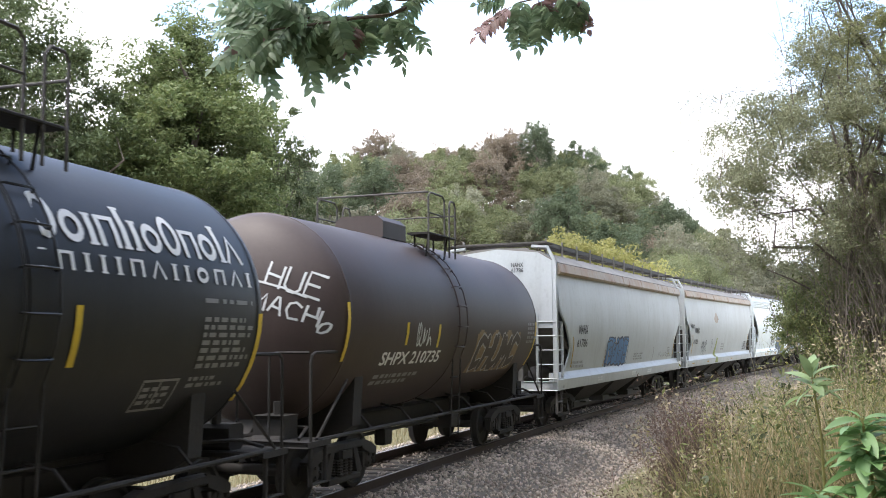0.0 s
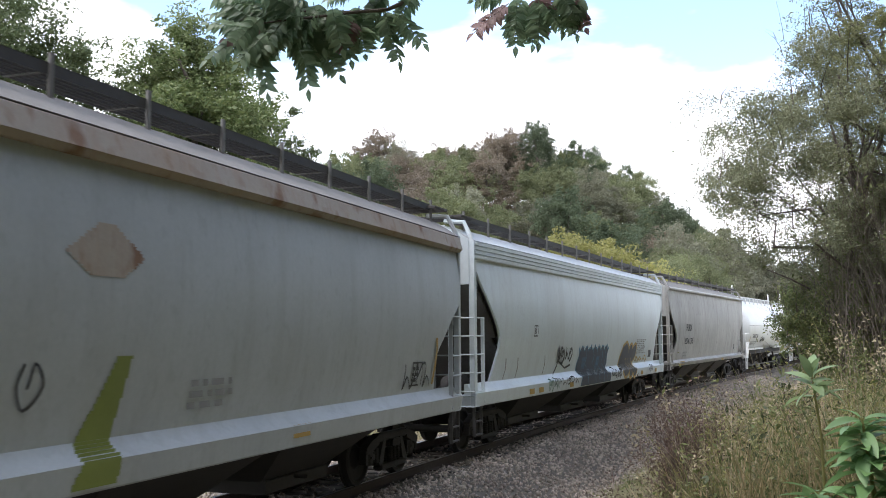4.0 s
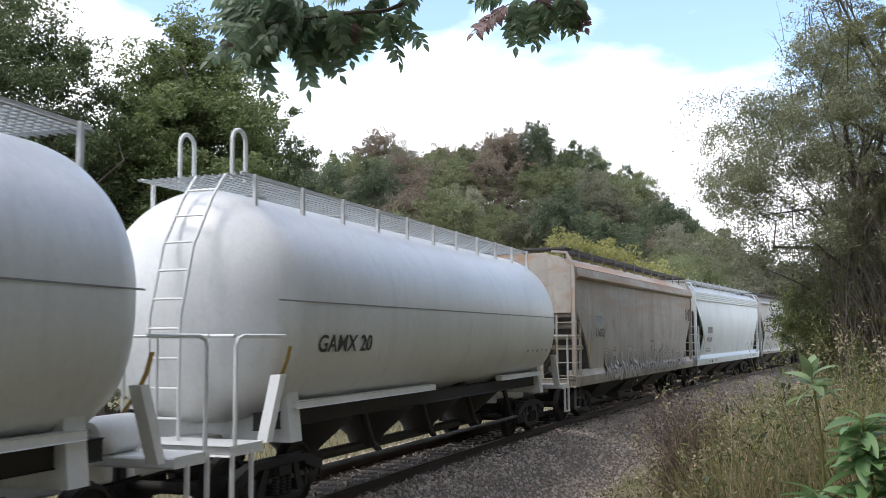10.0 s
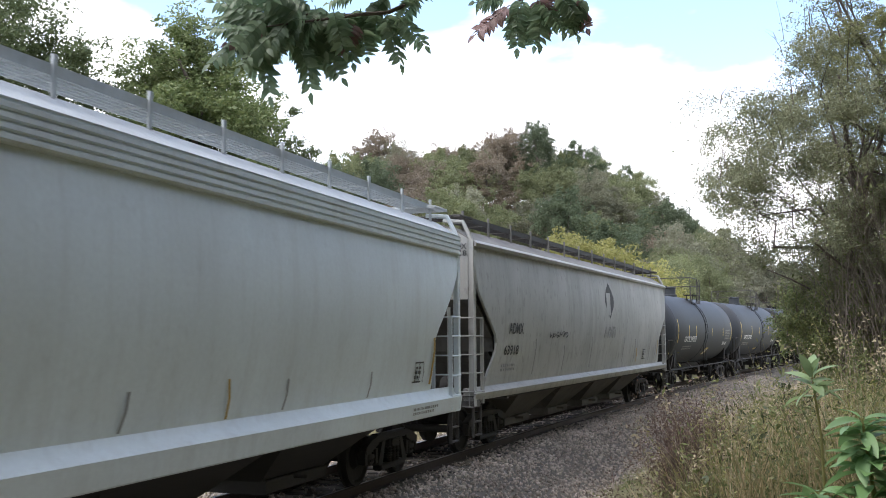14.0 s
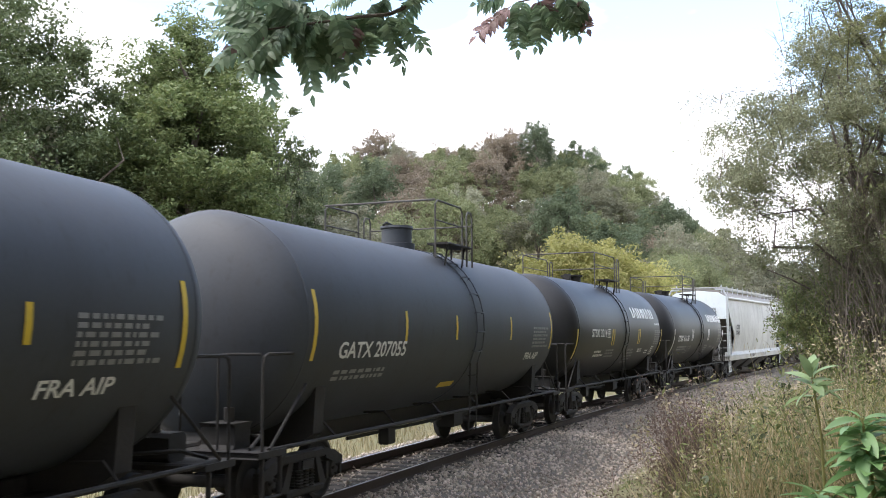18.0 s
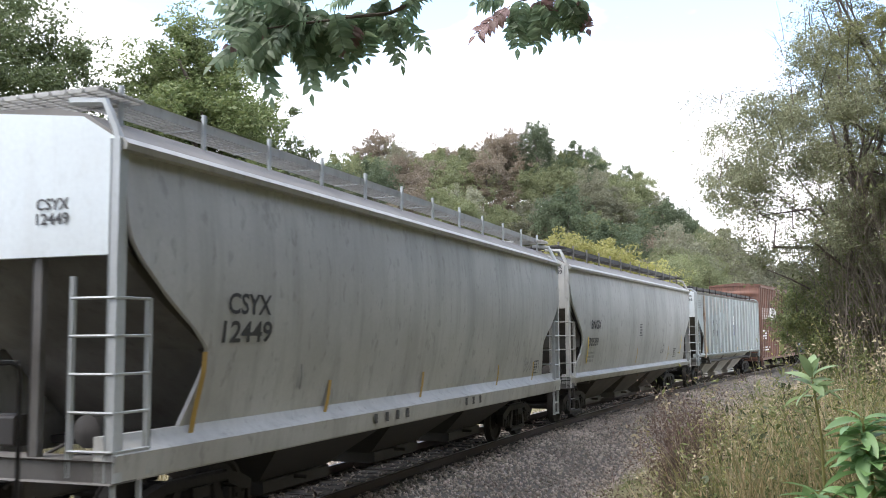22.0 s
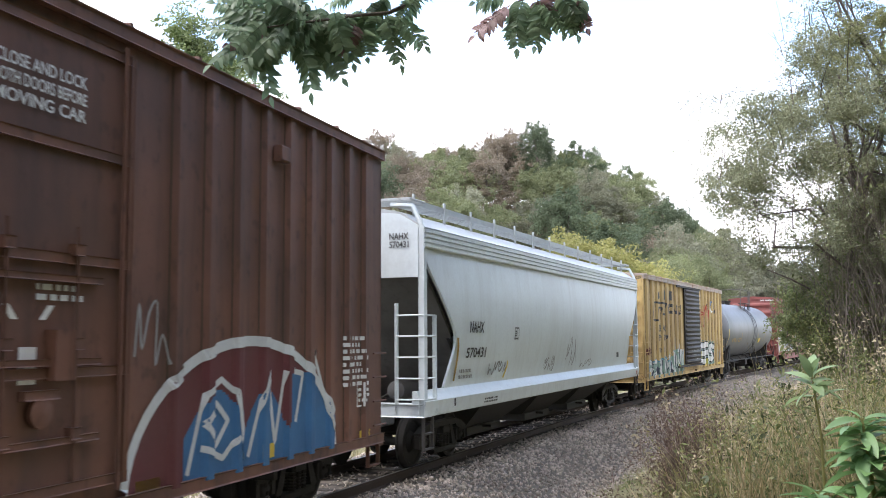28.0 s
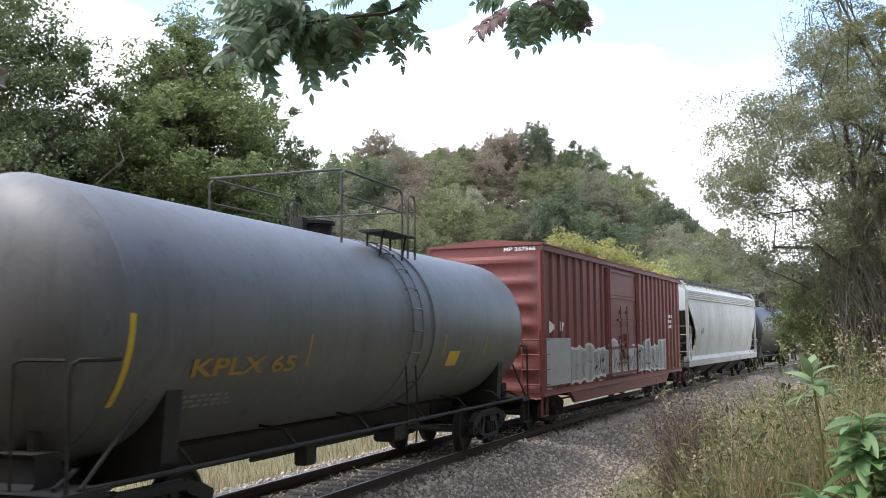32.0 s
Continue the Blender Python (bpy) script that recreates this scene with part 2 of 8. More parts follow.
    weed_dark=material("dark_green_weed_leaves", (0.055, 0.075, 0.03), 0.7, dirty=0, bump=0, island=0.8, hues=0.03, translucent=0.3),
    vine=material("grey_brown_vine_stems", (0.15, 0.128, 0.100), 0.9, dirty=0, bump=0, island=0.9, hues=0.02, translucent=0.1),
    leaf_bright=material("bright_green_broad_leaves", (0.105, 0.215, 0.075), 0.5, dirty=0.4, dirt=(0.14, 0.25, 0.075), blot=8, bump=0.1, island=0.5, hues=0.02, translucent=0.35),
    leaf_pale=material("pale_green_broad_leaves", (0.15, 0.24, 0.10), 0.5, dirty=0.35, dirt=(0.30, 0.38, 0.20), blot=8, bump=0.1, island=0.5, hues=0.02, translucent=0.35),
    weed=material("weed_stalks_and_leaves", (0.108, 0.140, 0.048), 0.8, dirty=0, bump=0, island=0.8, hues=0.04, translucent=0.3),
    deadweed=material("dead_brown_weeds", (0.10, 0.070, 0.050), 0.9, dirty=0, bump=0, island=0.6, hues=0.02, translucent=0.15),
    soil=material("dry_grassy_soil", (0.15, 0.13, 0.065), 0.95, dirty=0.7, dirt=(0.12, 0.13, 0.045), blot=0.5, bump=0.6, grain=9),
    gravel=material("grey_ballast_bed", (0.140, 0.120, 0.098), 0.95, dirty=0.5, dirt=(0.07, 0.06, 0.053), blot=1.2, bump=0.9, grain=24),
    stones=material("crushed_grey_stone", (0.31, 0.268, 0.215), 0.9, dirty=0.5, dirt=(0.075, 0.062, 0.050), blot=1.1, bump=0.3, island=0.75, hues=0.02),
    tie=material("creosoted_timber", (0.036, 0.029, 0.024), 0.9, dirty=0.5, dirt=(0.10, 0.085, 0.07), blot=4, bump=0.5, grain=25),
    rail=material("rusty_rail_steel", (0.055, 0.038, 0.029), 0.7, metal=0.3, dirty=0.4, dirt=(0.05, 0.035, 0.03), blot=4, bump=0.2),
)


# ---- mesh building ----
class Geo:
    """Vertices and faces of one part."""

    def __init__(self):
        self.v, self.f = [], []

    def add(self, vs, fs):
        n = len(self.v)
        self.v.extend(tuple(p) for p in vs)
        self.f.extend(tuple(i + n for i in f) for f in fs)
        return self

    def prism(self, ring, a, b, axis=0):
        """A closed outline of (u, w), swept from a to b along an axis (0: x with y,z; 1: y with x,z; 2: z with x,y)."""
        k = len(ring)
        put = {0: lambda t, u, w: (t, u, w), 1: lambda t, u, w: (u, t, w), 2: lambda t, u, w: (u, w, t)}[axis]
        vs = [put(a, *p) for p in ring] + [put(b, *p) for p in ring]
        fs = [(i, (i + 1) % k, k + (i + 1) % k, k + i) for i in range(k)]
        return self.add(vs, fs + [tuple(range(k))[::-1], tuple(range(k, 2 * k))])

    def box(self, x0, x1, y0, y1, z0, z1, c=0.012):
        """A bar with its long edges bevelled."""
        d = (abs(x1 - x0), abs(y1 - y0), abs(z1 - z0))
        axis = d.index(max(d))
        (u0, u1, w0, w1), (a, b) = [((y0, y1, z0, z1), (x0, x1)), ((x0, x1, z0, z1), (y0, y1)), ((x0, x1, y0, y1), (z0, z1))][axis]
        c = min(c, abs(u1 - u0) * 0.3, abs(w1 - w0) * 0.3)
        return self.prism([(u0 + c, w0), (u1 - c, w0), (u1, w0 + c), (u1, w1 - c), (u1 - c, w1), (u0 + c, w1), (u0, w1 - c), (u0, w0 + c)], a, b, axis)

    def tube(self, pts, r, n=6):
        pts = [Vector(p) for p in pts]
        vs = []
        up = None
        for i, p in enumerate(pts):
            t = (pts[min(i + 1, len(pts) - 1)] - pts[max(i - 1, 0)]).normalized()
            if up is None:
                up = t.orthogonal().normalized()
            up = (up - t * up.dot(t)).normalized()
            side = t.cross(up)
            rr = r[i] if isinstance(r, (list, tuple)) else r
            vs += [p + (up * math.cos(a) + side * math.sin(a)) * rr for a in (j * 2 * math.pi / n for j in range(n))]
        fs = [(i * n + j, i * n + (j + 1) % n, (i + 1) * n + (j + 1) % n, (i + 1) * n + j) for i in range(len(pts) - 1) for j in range(n)]
        fs += [tuple(range(n))[::-1], tuple(range((len(pts) - 1) * n, len(pts) * n))]
        return self.add(vs, fs)

    def lathe(self, prof, n=24, axis=0, c=(0.0, 0.0)):
        """A body of revolution: (along, radius) pairs round an axis line through c."""
        vs, fs = [], []
        for t, r in prof:
            for j in range(n):
                a = j * 2 * math.pi / n
                u, w = c[0] + r * math.cos(a), c[1] + r * math.sin(a)
                vs.append((t, u, w) if axis == 0 else (u, t, w) if axis == 1 else (u, w, t))
        for i in range(len(prof) - 1):
            fs += [(i * n + j, i * n + (j + 1) % n, (i + 1) * n + (j + 1) % n, (i + 1) * n + j) for j in range(n)]
        fs += [tuple(range(n))[::-1], tuple(range((len(prof) - 1) * n, len(prof) * n))]
        return self.add(vs, fs)

    def sheet(self, rows, thick):
        """A grid of points, rows of equal length, with a back thick metres behind (a vector)."""
        r, k = len(rows), len(rows[0])
        front = [Vector(p) for row in rows for p in row]
        t = Vector(thick)
        n = r * k
        fs = [(i * k + j, i * k + j + 1, (i + 1) * k + j + 1, (i + 1) * k + j) for i in range(r - 1) for j in range(k - 1)]
        fs += [tuple(n + q for q in f[::-1]) for f in fs]
        rim = [j for j in range(k)] + [i * k + k - 1 for i in range(1, r)] + [(r - 1) * k + j for j in range(k - 2, -1, -1)] + [i * k for i in range(r - 2, 0, -1)]
        fs += [(rim[q], rim[(q + 1) % len(rim)], n + rim[(q + 1) % len(rim)], n + rim[q]) for q in range(len(rim))]
        return self.add(front + [p + t for p in front], fs)

    def mesh(self, name, mat, smooth=True):
        me = bpy.data.meshes.new(name)
        me.from_pydata(self.v, [], self.f)
        me.materials.append(mat)
        if smooth:
            me.shade_smooth()
            me.set_sharp_from_angle(angle=radians(32))
        return me


def part(name, geo, mat, parent, label="", smooth=True, at=None):
    """One mesh object under a thing or a part. geo: a Geo, or a mesh that is shared."""
    me = geo if isinstance(geo, bpy.types.Mesh) else geo.mesh(name, mat, smooth)
    ob = new(name, me)
    ob.parent = parent
    if at is not None:
        ob.matrix_basis = at
    if label:
        ob["label"] = label
    return ob


def thing(name, label, category, group="", kind="", at=None):
    ob = tagged(new(name), label, category, group, kind)
    if at is not None:
        ob.matrix_basis = at
    return ob


def raw_mesh(name, v, f, mat, smooth=False):
    """A large joined mesh from arrays: v (n, 3), f (m, 3 or 4)."""
    me = bpy.data.meshes.new(name)
    v, f = np.asarray(v, np.float32), np.asarray(f, np.int32)
    m, k = f.shape
    me.vertices.add(len(v))
    me.vertices.foreach_set("co", v.ravel())
    me.loops.add(m * k)
    me.loops.foreach_set("vertex_index", f.ravel())
    me.polygons.add(m)
    me.polygons.foreach_set("loop_start", np.arange(0, m * k, k, dtype=np.int32))
    me.update(calc_edges=True)
    me.materials.append(mat)
    if smooth:
        me.shade_smooth()
    return me


# ---- the line: its curve, its rise and its cant ----
K0, K1, TH0, CANT, RISE = 0.0038654, -5.1366e-5, 0.34621, 0.042325, 0.006625
LINE_S = np.arange(-560.0, 460.01, 0.5)
_k = np.where(LINE_S > 75, 0.0, np.where(LINE_S < -30, np.clip((K0 - 30 * K1) * (1 + (LINE_S + 30) / 90), 0, 1), K0 + K1 * LINE_S))
_zero = int(np.argmin(abs(LINE_S)))
_th = np.concatenate([[0], np.cumsum((_k[1:] + _k[:-1]) * 0.25)])
LINE_TH = _th - _th[_zero] + TH0
_x = np.concatenate([[0], np.cumsum((np.sin(LINE_TH[1:]) + np.sin(LINE_TH[:-1])) * 0.25)])
_y = np.concatenate([[0], np.cumsum((np.cos(LINE_TH[1:]) + np.cos(LINE_TH[:-1])) * 0.25)])
LINE_X, LINE_Y = _x - _x[_zero] - 2.76927, _y - _y[_zero] + 15.0
LINE_Z = RISE * np.clip(LINE_S, -40, 120)


def on_line(s):
    return Vector((np.interp(s, LINE_S, LINE_X), np.interp(s, LINE_S, LINE_Y), np.interp(s, LINE_S, LINE_Z)))


def beside(s, d, z=0.0):
    """A point d metres to the camera's side of the centre line and z above the rails, canted with the track."""
    th = np.interp(s, LINE_S, LINE_TH)
    lat, up = d * math.cos(CANT) + z * math.sin(CANT), z * math.cos(CANT) - d * math.sin(CANT)
    return on_line(s) + Vector((lat * math.cos(th), -lat * math.sin(th), up))


def car_pose(s, reach):
    """The pose of a car with its middle at s and its bogies reach metres to either end: +x away along the line, -y to the camera."""
    a, b = on_line(s - reach), on_line(s + reach)
    x = (b - a).normalized()
    y = Vector((0, 0, 1)).cross(x).normalized()
    m = Matrix((x, y, x.cross(y))).transposed().to_4x4()
    m.translation = (a + b) / 2
    return m @ Matrix.Rotation(CANT, 4, "X")


def travelled(t):
    """How far the train has gone along the line, in metres from its place at 16 s."""
    u = t - 16.0
    return 11.15234 * u + 0.0158982 * u * u - 0.00050831 * u ** 3


def line_side(px, py):
    """For arrays of ground points: the signed distance from the centre line (+ on the camera's side) and s there."""
    keep = slice(None, None, 4)
    lx, ly, lt, ls = LINE_X[keep], LINE_Y[keep], LINE_TH[keep], LINE_S[keep]
    d, s = np.empty(len(px)), np.empty(len(px))
    for i in range(0, len(px), 4000):
        ex, ey = px[i:i + 4000, None] - lx, py[i:i + 4000, None] - ly
        j = np.argmin(ex * ex + ey * ey, 1)
        r = np.arange(len(j))
        along = ex[r, j] * np.sin(lt[j]) + ey[r, j] * np.cos(lt[j])
        side = ex[r, j] * np.cos(lt[j]) - ey[r, j] * np.sin(lt[j])
        d[i:i + 4000], s[i:i + 4000] = side, ls[j] + along
    return d, s


# ---- ground: one sheet to the horizon, with the cutting, the field and the wooded hill ----
def smooth_step(x, a, b):
    t = np.clip((np.asarray(x, float) - a) / (b - a), 0, 1)
    return t * t * (3 - 2 * t)


def ground_height(px, py):
    px, py = np.asarray(px, float), np.asarray(py, float)
    d, s = line_side(px, py)
    base = RISE * np.clip(s, -40, 120)
    z = base - 0.95 + 0.0 * px
    z = z + 1.35 * smooth_step(d, 4.6, 7.4)                      # bank on which the camera stands
    z = z + 0.5 * smooth_step(d, 9, 20)
    z = z - 0.25 * smooth_step(-d, 3, 6) + 0.9 * smooth_step(-d, 14, 40)
    r = np.hypot(px, py)
    az = np.degrees(np.arctan2(px, py))
    ridge = np.interp(az, (-30, -8, -5, -3.3, -0.5, 5.5, 8.7, 10.2, 11.6, 13.6, 15.7, 19.6, 30), (19, 25, 27, 29.2, 28, 29, 24, 20.5, 18.5, 11.5, 9, 8, 6)) - 1.5
    hill = ridge * smooth_step(r, 85, 175) * smooth_step(-d, 8, 30)
    z = z + hill + 14 * smooth_step(r, 260, 700)
    z = z + 0.05 * np.sin(px * 1.7 + 0.6 * np.sin(py)) * np.cos(py * 1.3) * smooth_step(abs(d), 4.5, 6)
    return z


def build_ground():
    radii = [0.0, 0.6]
    while radii[-1] < 2600:
        radii.append(radii[-1] * 1.045 + 0.05)
    na = 300
    ang = np.linspace(0, 2 * np.pi, na, endpoint=False)
    rr, aa = np.meshgrid(radii[1:], ang, indexing="ij")
    px, py = (rr * np.sin(aa)).ravel(), (rr * np.cos(aa)).ravel()
    z = ground_height(px, py)
    v = np.vstack([[[0, 0, ground_height([0.0], [0.0])[0]]], np.stack([px, py, z], 1)])
    i, j = np.meshgrid(np.arange(len(radii) - 2), np.arange(na), indexing="ij")
    a, b = 1 + i * na + j, 1 + i * na + (j + 1) % na
    quads = np.stack([a, a + na, b + na, b], -1).reshape(-1, 4)
    me = raw_mesh("ground", v, np.vstack([quads]), M["soil"], True)
    ob = new("ground", me)
    tagged(ob, "dry grassy ground with a trackside bank and a hill behind", "ground", kind="structure")
    hub = Geo().add([tuple(v[0])] + [tuple(p) for p in v[1:na + 1]], [(0, k + 1, (k + 1) % na + 1) for k in range(na)])
    return ob, hub


ground, _hub = build_ground()
part("ground_underfoot", _hub, M["soil"], ground)


# ---- the track: ballast bed, sleepers, rails ----
def swept(ring, s0, s1, step):
    """An outline of (d, z) carried along the line."""
    g, k = Geo(), len(ring)
    ss = np.arange(s0, s1 + step / 2, step)
    vs = [beside(s, d, z) for s in ss for d, z in ring]
    fs = [(i * k + j, i * k + (j + 1) % k, (i + 1) * k + (j + 1) % k, (i + 1) * k + j) for i in range(len(ss) - 1) for j in range(k)]
    fs += [tuple(range(k))[::-1], tuple(range((len(ss) - 1) * k, len(ss) * k))]
    return g.add(vs, fs)


track = thing("railway_track", "single railway track on grey crushed stone ballast", "railway track", kind="structure")
bed = part("ballast_bed", swept([(-3.6, -1.25), (3.9, -1.1), (3.4, -0.78), (2.1, -0.30), (1.5, -0.20), (0.85, -0.165), (0.66, -0.195), (-0.66, -0.195), (-0.85, -0.165), (-1.5, -0.20), (-2.1, -0.30), (-3.3, -0.9)], -120, 180, 1.5), M["gravel"], track)
RAIL = [(-0.075, -0.18), (0.075, -0.18), (0.075, -0.165), (0.012, -0.145), (0.012, -0.045), (0.036, -0.035), (0.036, -0.006), (0.026, 0.0), (-0.026, 0.0), (-0.036, -0.006), (-0.036, -0.035), (-0.012, -0.045), (-0.012, -0.145), (-0.075, -0.165)]
for side in (-0.755, 0.755):
    rail = part("rail", swept([(d + side, z) for d, z in RAIL], -110, 170, 1.0), M["rail"], track)
    part("worn_rail_head", swept([(side - 0.026, 0.0005), (side + 0.026, 0.0005), (side + 0.022, 0.003), (side - 0.022, 0.003)], -110, 170, 1.0), M["tread"], rail, "polished running surface of the rail")


def build_sleepers():
    rng = random.Random(4)
    tie_mesh = Geo().box(-0.11, 0.11, -1.30, 1.30, -0.33, -0.175, 0.015).mesh("sleeper", M["tie"])
    plate_mesh = Geo().box(-0.09, 0.09, -0.17, 0.17, -0.176, -0.155, 0.006).mesh("tie_plate", M["rail"])
    s = -16.0
    while s < 88:
        m = car_pose(s, 0.3) @ pose(0, rng.uniform(-0.05, 0.05), rng.uniform(-0.015, 0.004), 0, 0, rng.uniform(-1.5, 1.5))
        tie = part("sleeper", tie_mesh, None, track, at=m)
        if s < 30:
            for y in (-0.755, 0.755):
                part("tie_plate", plate_mesh, None, tie, at=pose(0, y, 0))
        s += 0.53


def build_stones():
    """Loose crushed stone on the shoulders and between the sleepers."""
    rng = np.random.default_rng(5)
    base = np.array([(1, 0, 0), (-1, 0, 0), (0, 1, 0), (0, -1, 0), (0, 0, 1), (0, 0, -1)], float)
    tri = np.array([(0, 2, 4), (2, 1, 4), (1, 3, 4), (3, 0, 4), (2, 0, 5), (1, 2, 5), (3, 1, 5), (0, 3, 5)])
    n = 54000
    s = np.where(rng.random(n) < 0.85, -14 + 64 * rng.random(n) ** 1.5, rng.uniform(-40, -14, n))
    d = np.where(rng.random(n) < 0.8, rng.uniform(0.9, 4.4, n), rng.uniform(-2.4, 0.9, n))
    zr = np.interp(d, [-3.3, -2.1, -1.5, -0.85, -0.66, 0.66, 0.85, 1.5, 2.1, 3.4, 4.5], [-0.88, -0.29, -0.20, -0.165, -0.195, -0.195, -0.165, -0.20, -0.29, -0.78, -0.90])
    size = rng.uniform(0.014, 0.037, n) * rng.choice([1, 1, 1, 1.4], n)
    th = np.interp(s, LINE_S, LINE_TH)
    cx, cy, cz = np.interp(s, LINE_S, LINE_X), np.interp(s, LINE_S, LINE_Y), np.interp(s, LINE_S, LINE_Z)
    lat, up = d + zr * math.sin(CANT), zr - d * math.sin(CANT)
    c = np.stack([cx + lat * np.cos(th), cy - lat * np.sin(th), cz + up + size * 0.25], 1)
    v = base[None] * (1 + 0.35 * rng.standard_normal((n, 6, 1))).clip(0.5, 1.6)
    q = rng.standard_normal((n, 4))
    q /= np.linalg.norm(q, axis=1, keepdims=True)
    w, x, y, z = q.T
    rot = np.stack([np.stack([1 - 2 * (y * y + z * z), 2 * (x * y - w * z), 2 * (x * z + w * y)], 1),
                    np.stack([2 * (x * y + w * z), 1 - 2 * (x * x + z * z), 2 * (y * z - w * x)], 1),
                    np.stack([2 * (x * z - w * y), 2 * (y * z + w * x), 1 - 2 * (x * x + y * y)], 1)], 1)
    v = np.einsum("nij,nkj->nki", rot, v) * size[:, None, None] + c[:, None]
    f = tri[None] + 6 * np.arange(n)[:, None, None]
    ob = part("ballast_stones", raw_mesh("ballast_stones", v.reshape(-1, 3), f.reshape(-1, 3), M["stones"]), None, track)
    ob["kind"] = "stuff"


# ---- rolling stock: parts that all cars share ----
WHEEL_R = 0.457
SPIN = {-1: [], 1: []}


def shared_meshes():
    s = {}
    for y in (-0.99, 0.99):
        g = Geo()
        e = 1 if y > 0 else -1
        # cast side frame: top member, sloping arms, pedestal jaws and bottom tie
        g.box(-0.62, 0.62, y - 0.07, y + 0.07, 0.66, 0.80, 0.03)
        for k in (-1, 1):
            g.prism([(k * 0.55, 0.80), (k * 0.62, 0.64), (k * 0.95, 0.52), (k * 1.12, 0.52), (k * 1.12, 0.62), (k * 0.9, 0.72)], y - 0.07, y + 0.07, 1)
            g.prism([(k * 0.30, 0.70), (k * 0.42, 0.70), (k * 0.62, 0.32), (k * 0.46, 0.24)], y - 0.06, y + 0.06, 1)
            g.box(k * 1.06, k * 1.13, y - 0.06, y + 0.06, 0.36, 0.58, 0.01)
            g.box(k * 0.64, k * 0.71, y - 0.06, y + 0.06, 0.34, 0.58, 0.01)
        g.box(-0.52, 0.52, y - 0.08, y + 0.08, 0.20, 0.31, 0.03)
        g.box(-0.16, 0.16, y - 0.10, y + 0.12 * e, 0.56, 0.68, 0.02)
        for k in (-0.16, 0, 0.16):
            for d in (-0.035, 0.055):
                g.lathe([(0.31 + 0.02 * i, 0.062 if i % 2 else 0.048) for i in range(13)], 8, 2, (k, y + d * e))
        s["side_frame_near" if y < 0 else "side_frame_far"] = g
    s["bolster"] = Geo().box(-0.17, 0.17, -1.05, 1.05, 0.52, 0.70, 0.04).box(-0.3, 0.3, -0.3, 0.3, 0.68, 0.84, 0.03).box(-0.05, 0.05, -0.7, 0.7, 0.30, 0.42).tube([(-0.45, -0.72, 0.42), (0.45, -0.72, 0.38)], 0.03).tube([(-0.45, 0.72, 0.42), (0.45, 0.72, 0.38)], 0.03)
    w = Geo().lathe([(-0.95, 0.06), (-0.80, 0.075), (-0.4, 0.08), (0.4, 0.08), (0.80, 0.075), (0.95, 0.06)], 12, 1)
    for k in (-1, 1):
        prof = [(0.68, 0.12), (0.675, 0.36), (0.665, 0.42), (0.665, 0.482), (0.69, 0.484), (0.70, 0.462), (0.80, 0.452), (0.805, 0.40), (0.77, 0.37), (0.745, 0.2), (0.82, 0.13)]
        w.lathe([(k * a, r) for a, r in prof][::k], 28, 1)
    s["wheelset"] = w
    for k in (-1, 1):
        b = Geo()
        b.lathe([(k * 0.90, 0.13), (k * 1.02, 0.135), (k * 1.05, 0.11), (k * 1.06, 0.05)][::k], 14, 1)
        for j in range(3):
            a = j * 2.094
            b.box(0.075 * math.cos(a) - 0.02, 0.075 * math.cos(a) + 0.02, k * 1.045, k * 1.075, 0.075 * math.sin(a) - 0.02, 0.075 * math.sin(a) + 0.02)
        s["bearing_near" if k < 0 else "bearing_far"] = b
    c = Geo().box(-0.5, 0.02, -0.10, 0.10, 0.76, 0.92, 0.03).box(-0.06, 0.30, -0.09, 0.09, 0.74, 0.94, 0.03).prism([(0.22, -0.16), (0.42, -0.14), (0.44, 0.02), (0.34, 0.05), (0.30, 0.16), (0.2, 0.16)], 0.70, 0.98, 2)
    c.tube([(0.0, -0.32, 0.70), (0.16, -0.34, 0.52), (0.34, -0.28, 0.40), (0.46, -0.18, 0.46)], 0.032)
    c.tube([(0.0, -0.75, 0.86), (0.02, 0.0, 0.66), (0.0, 0.75, 0.86)], 0.018)
    s["coupler"] = c
    mesh = {"side_frame_near": M["steel"], "side_frame_far": M["steel"], "bolster": M["steel"], "wheelset": M["steel"], "bearing_near": M["steel"], "bearing_far": M["steel"], "coupler": M["steel"]}
    return {k: v.mesh(k, mesh[k]) for k, v in s.items()}


SHARED = shared_meshes()


def bogies(car, reach):
    for x in (-reach, reach):
        b = part("bogie", SHARED["bolster"], None, car, at=pose(x, 0, 0))
        part("side_frame", SHARED["side_frame_near"], None, b)
        part("side_frame", SHARED["side_frame_far"], None, b)
        for k in (-1, 1):
            w = part("wheelset", SHARED["wheelset"], None, b, at=pose(k * 0.88, 0, WHEEL_R))
            SPIN[k].append(w)
            for side in ("bearing_near", "bearing_far"):
                SPIN[k].append(part("bearing_cap", SHARED[side], None, b, at=pose(k * 0.88, 0, WHEEL_R)))


def couplers(car, end):
    part("coupler", SHARED["coupler"], None, car, at=pose(end, 0, 0))
    part("coupler", SHARED["coupler"], None, car, at=pose(-end, 0, 0, 0, 0, 180))


CARS = []


def car_thing(name, label, q0, q1, reach, category):
    car = thing(name, label, category, "cars of the freight train")
    CARS.append((car, (q0 + q1) / 2, reach))
    return car, (q1 - q0) / 2


# ---- writing and paint on the sides ----
GLYPHS = {}


def glyph(text):
    """The filled outline of a line of text, scaled to a unit box."""
    if text not in GLYPHS:
        cu = bpy.data.curves.new("lettering", "FONT")
        cu.body, cu.offset, cu.resolution_u = text, 0.020, 3
        ob = new("lettering", cu)
        me = bpy.data.meshes.new_from_object(ob.evaluated_get(bpy.context.evaluated_depsgraph_get()))
        v = np.empty(len(me.vertices) * 3)
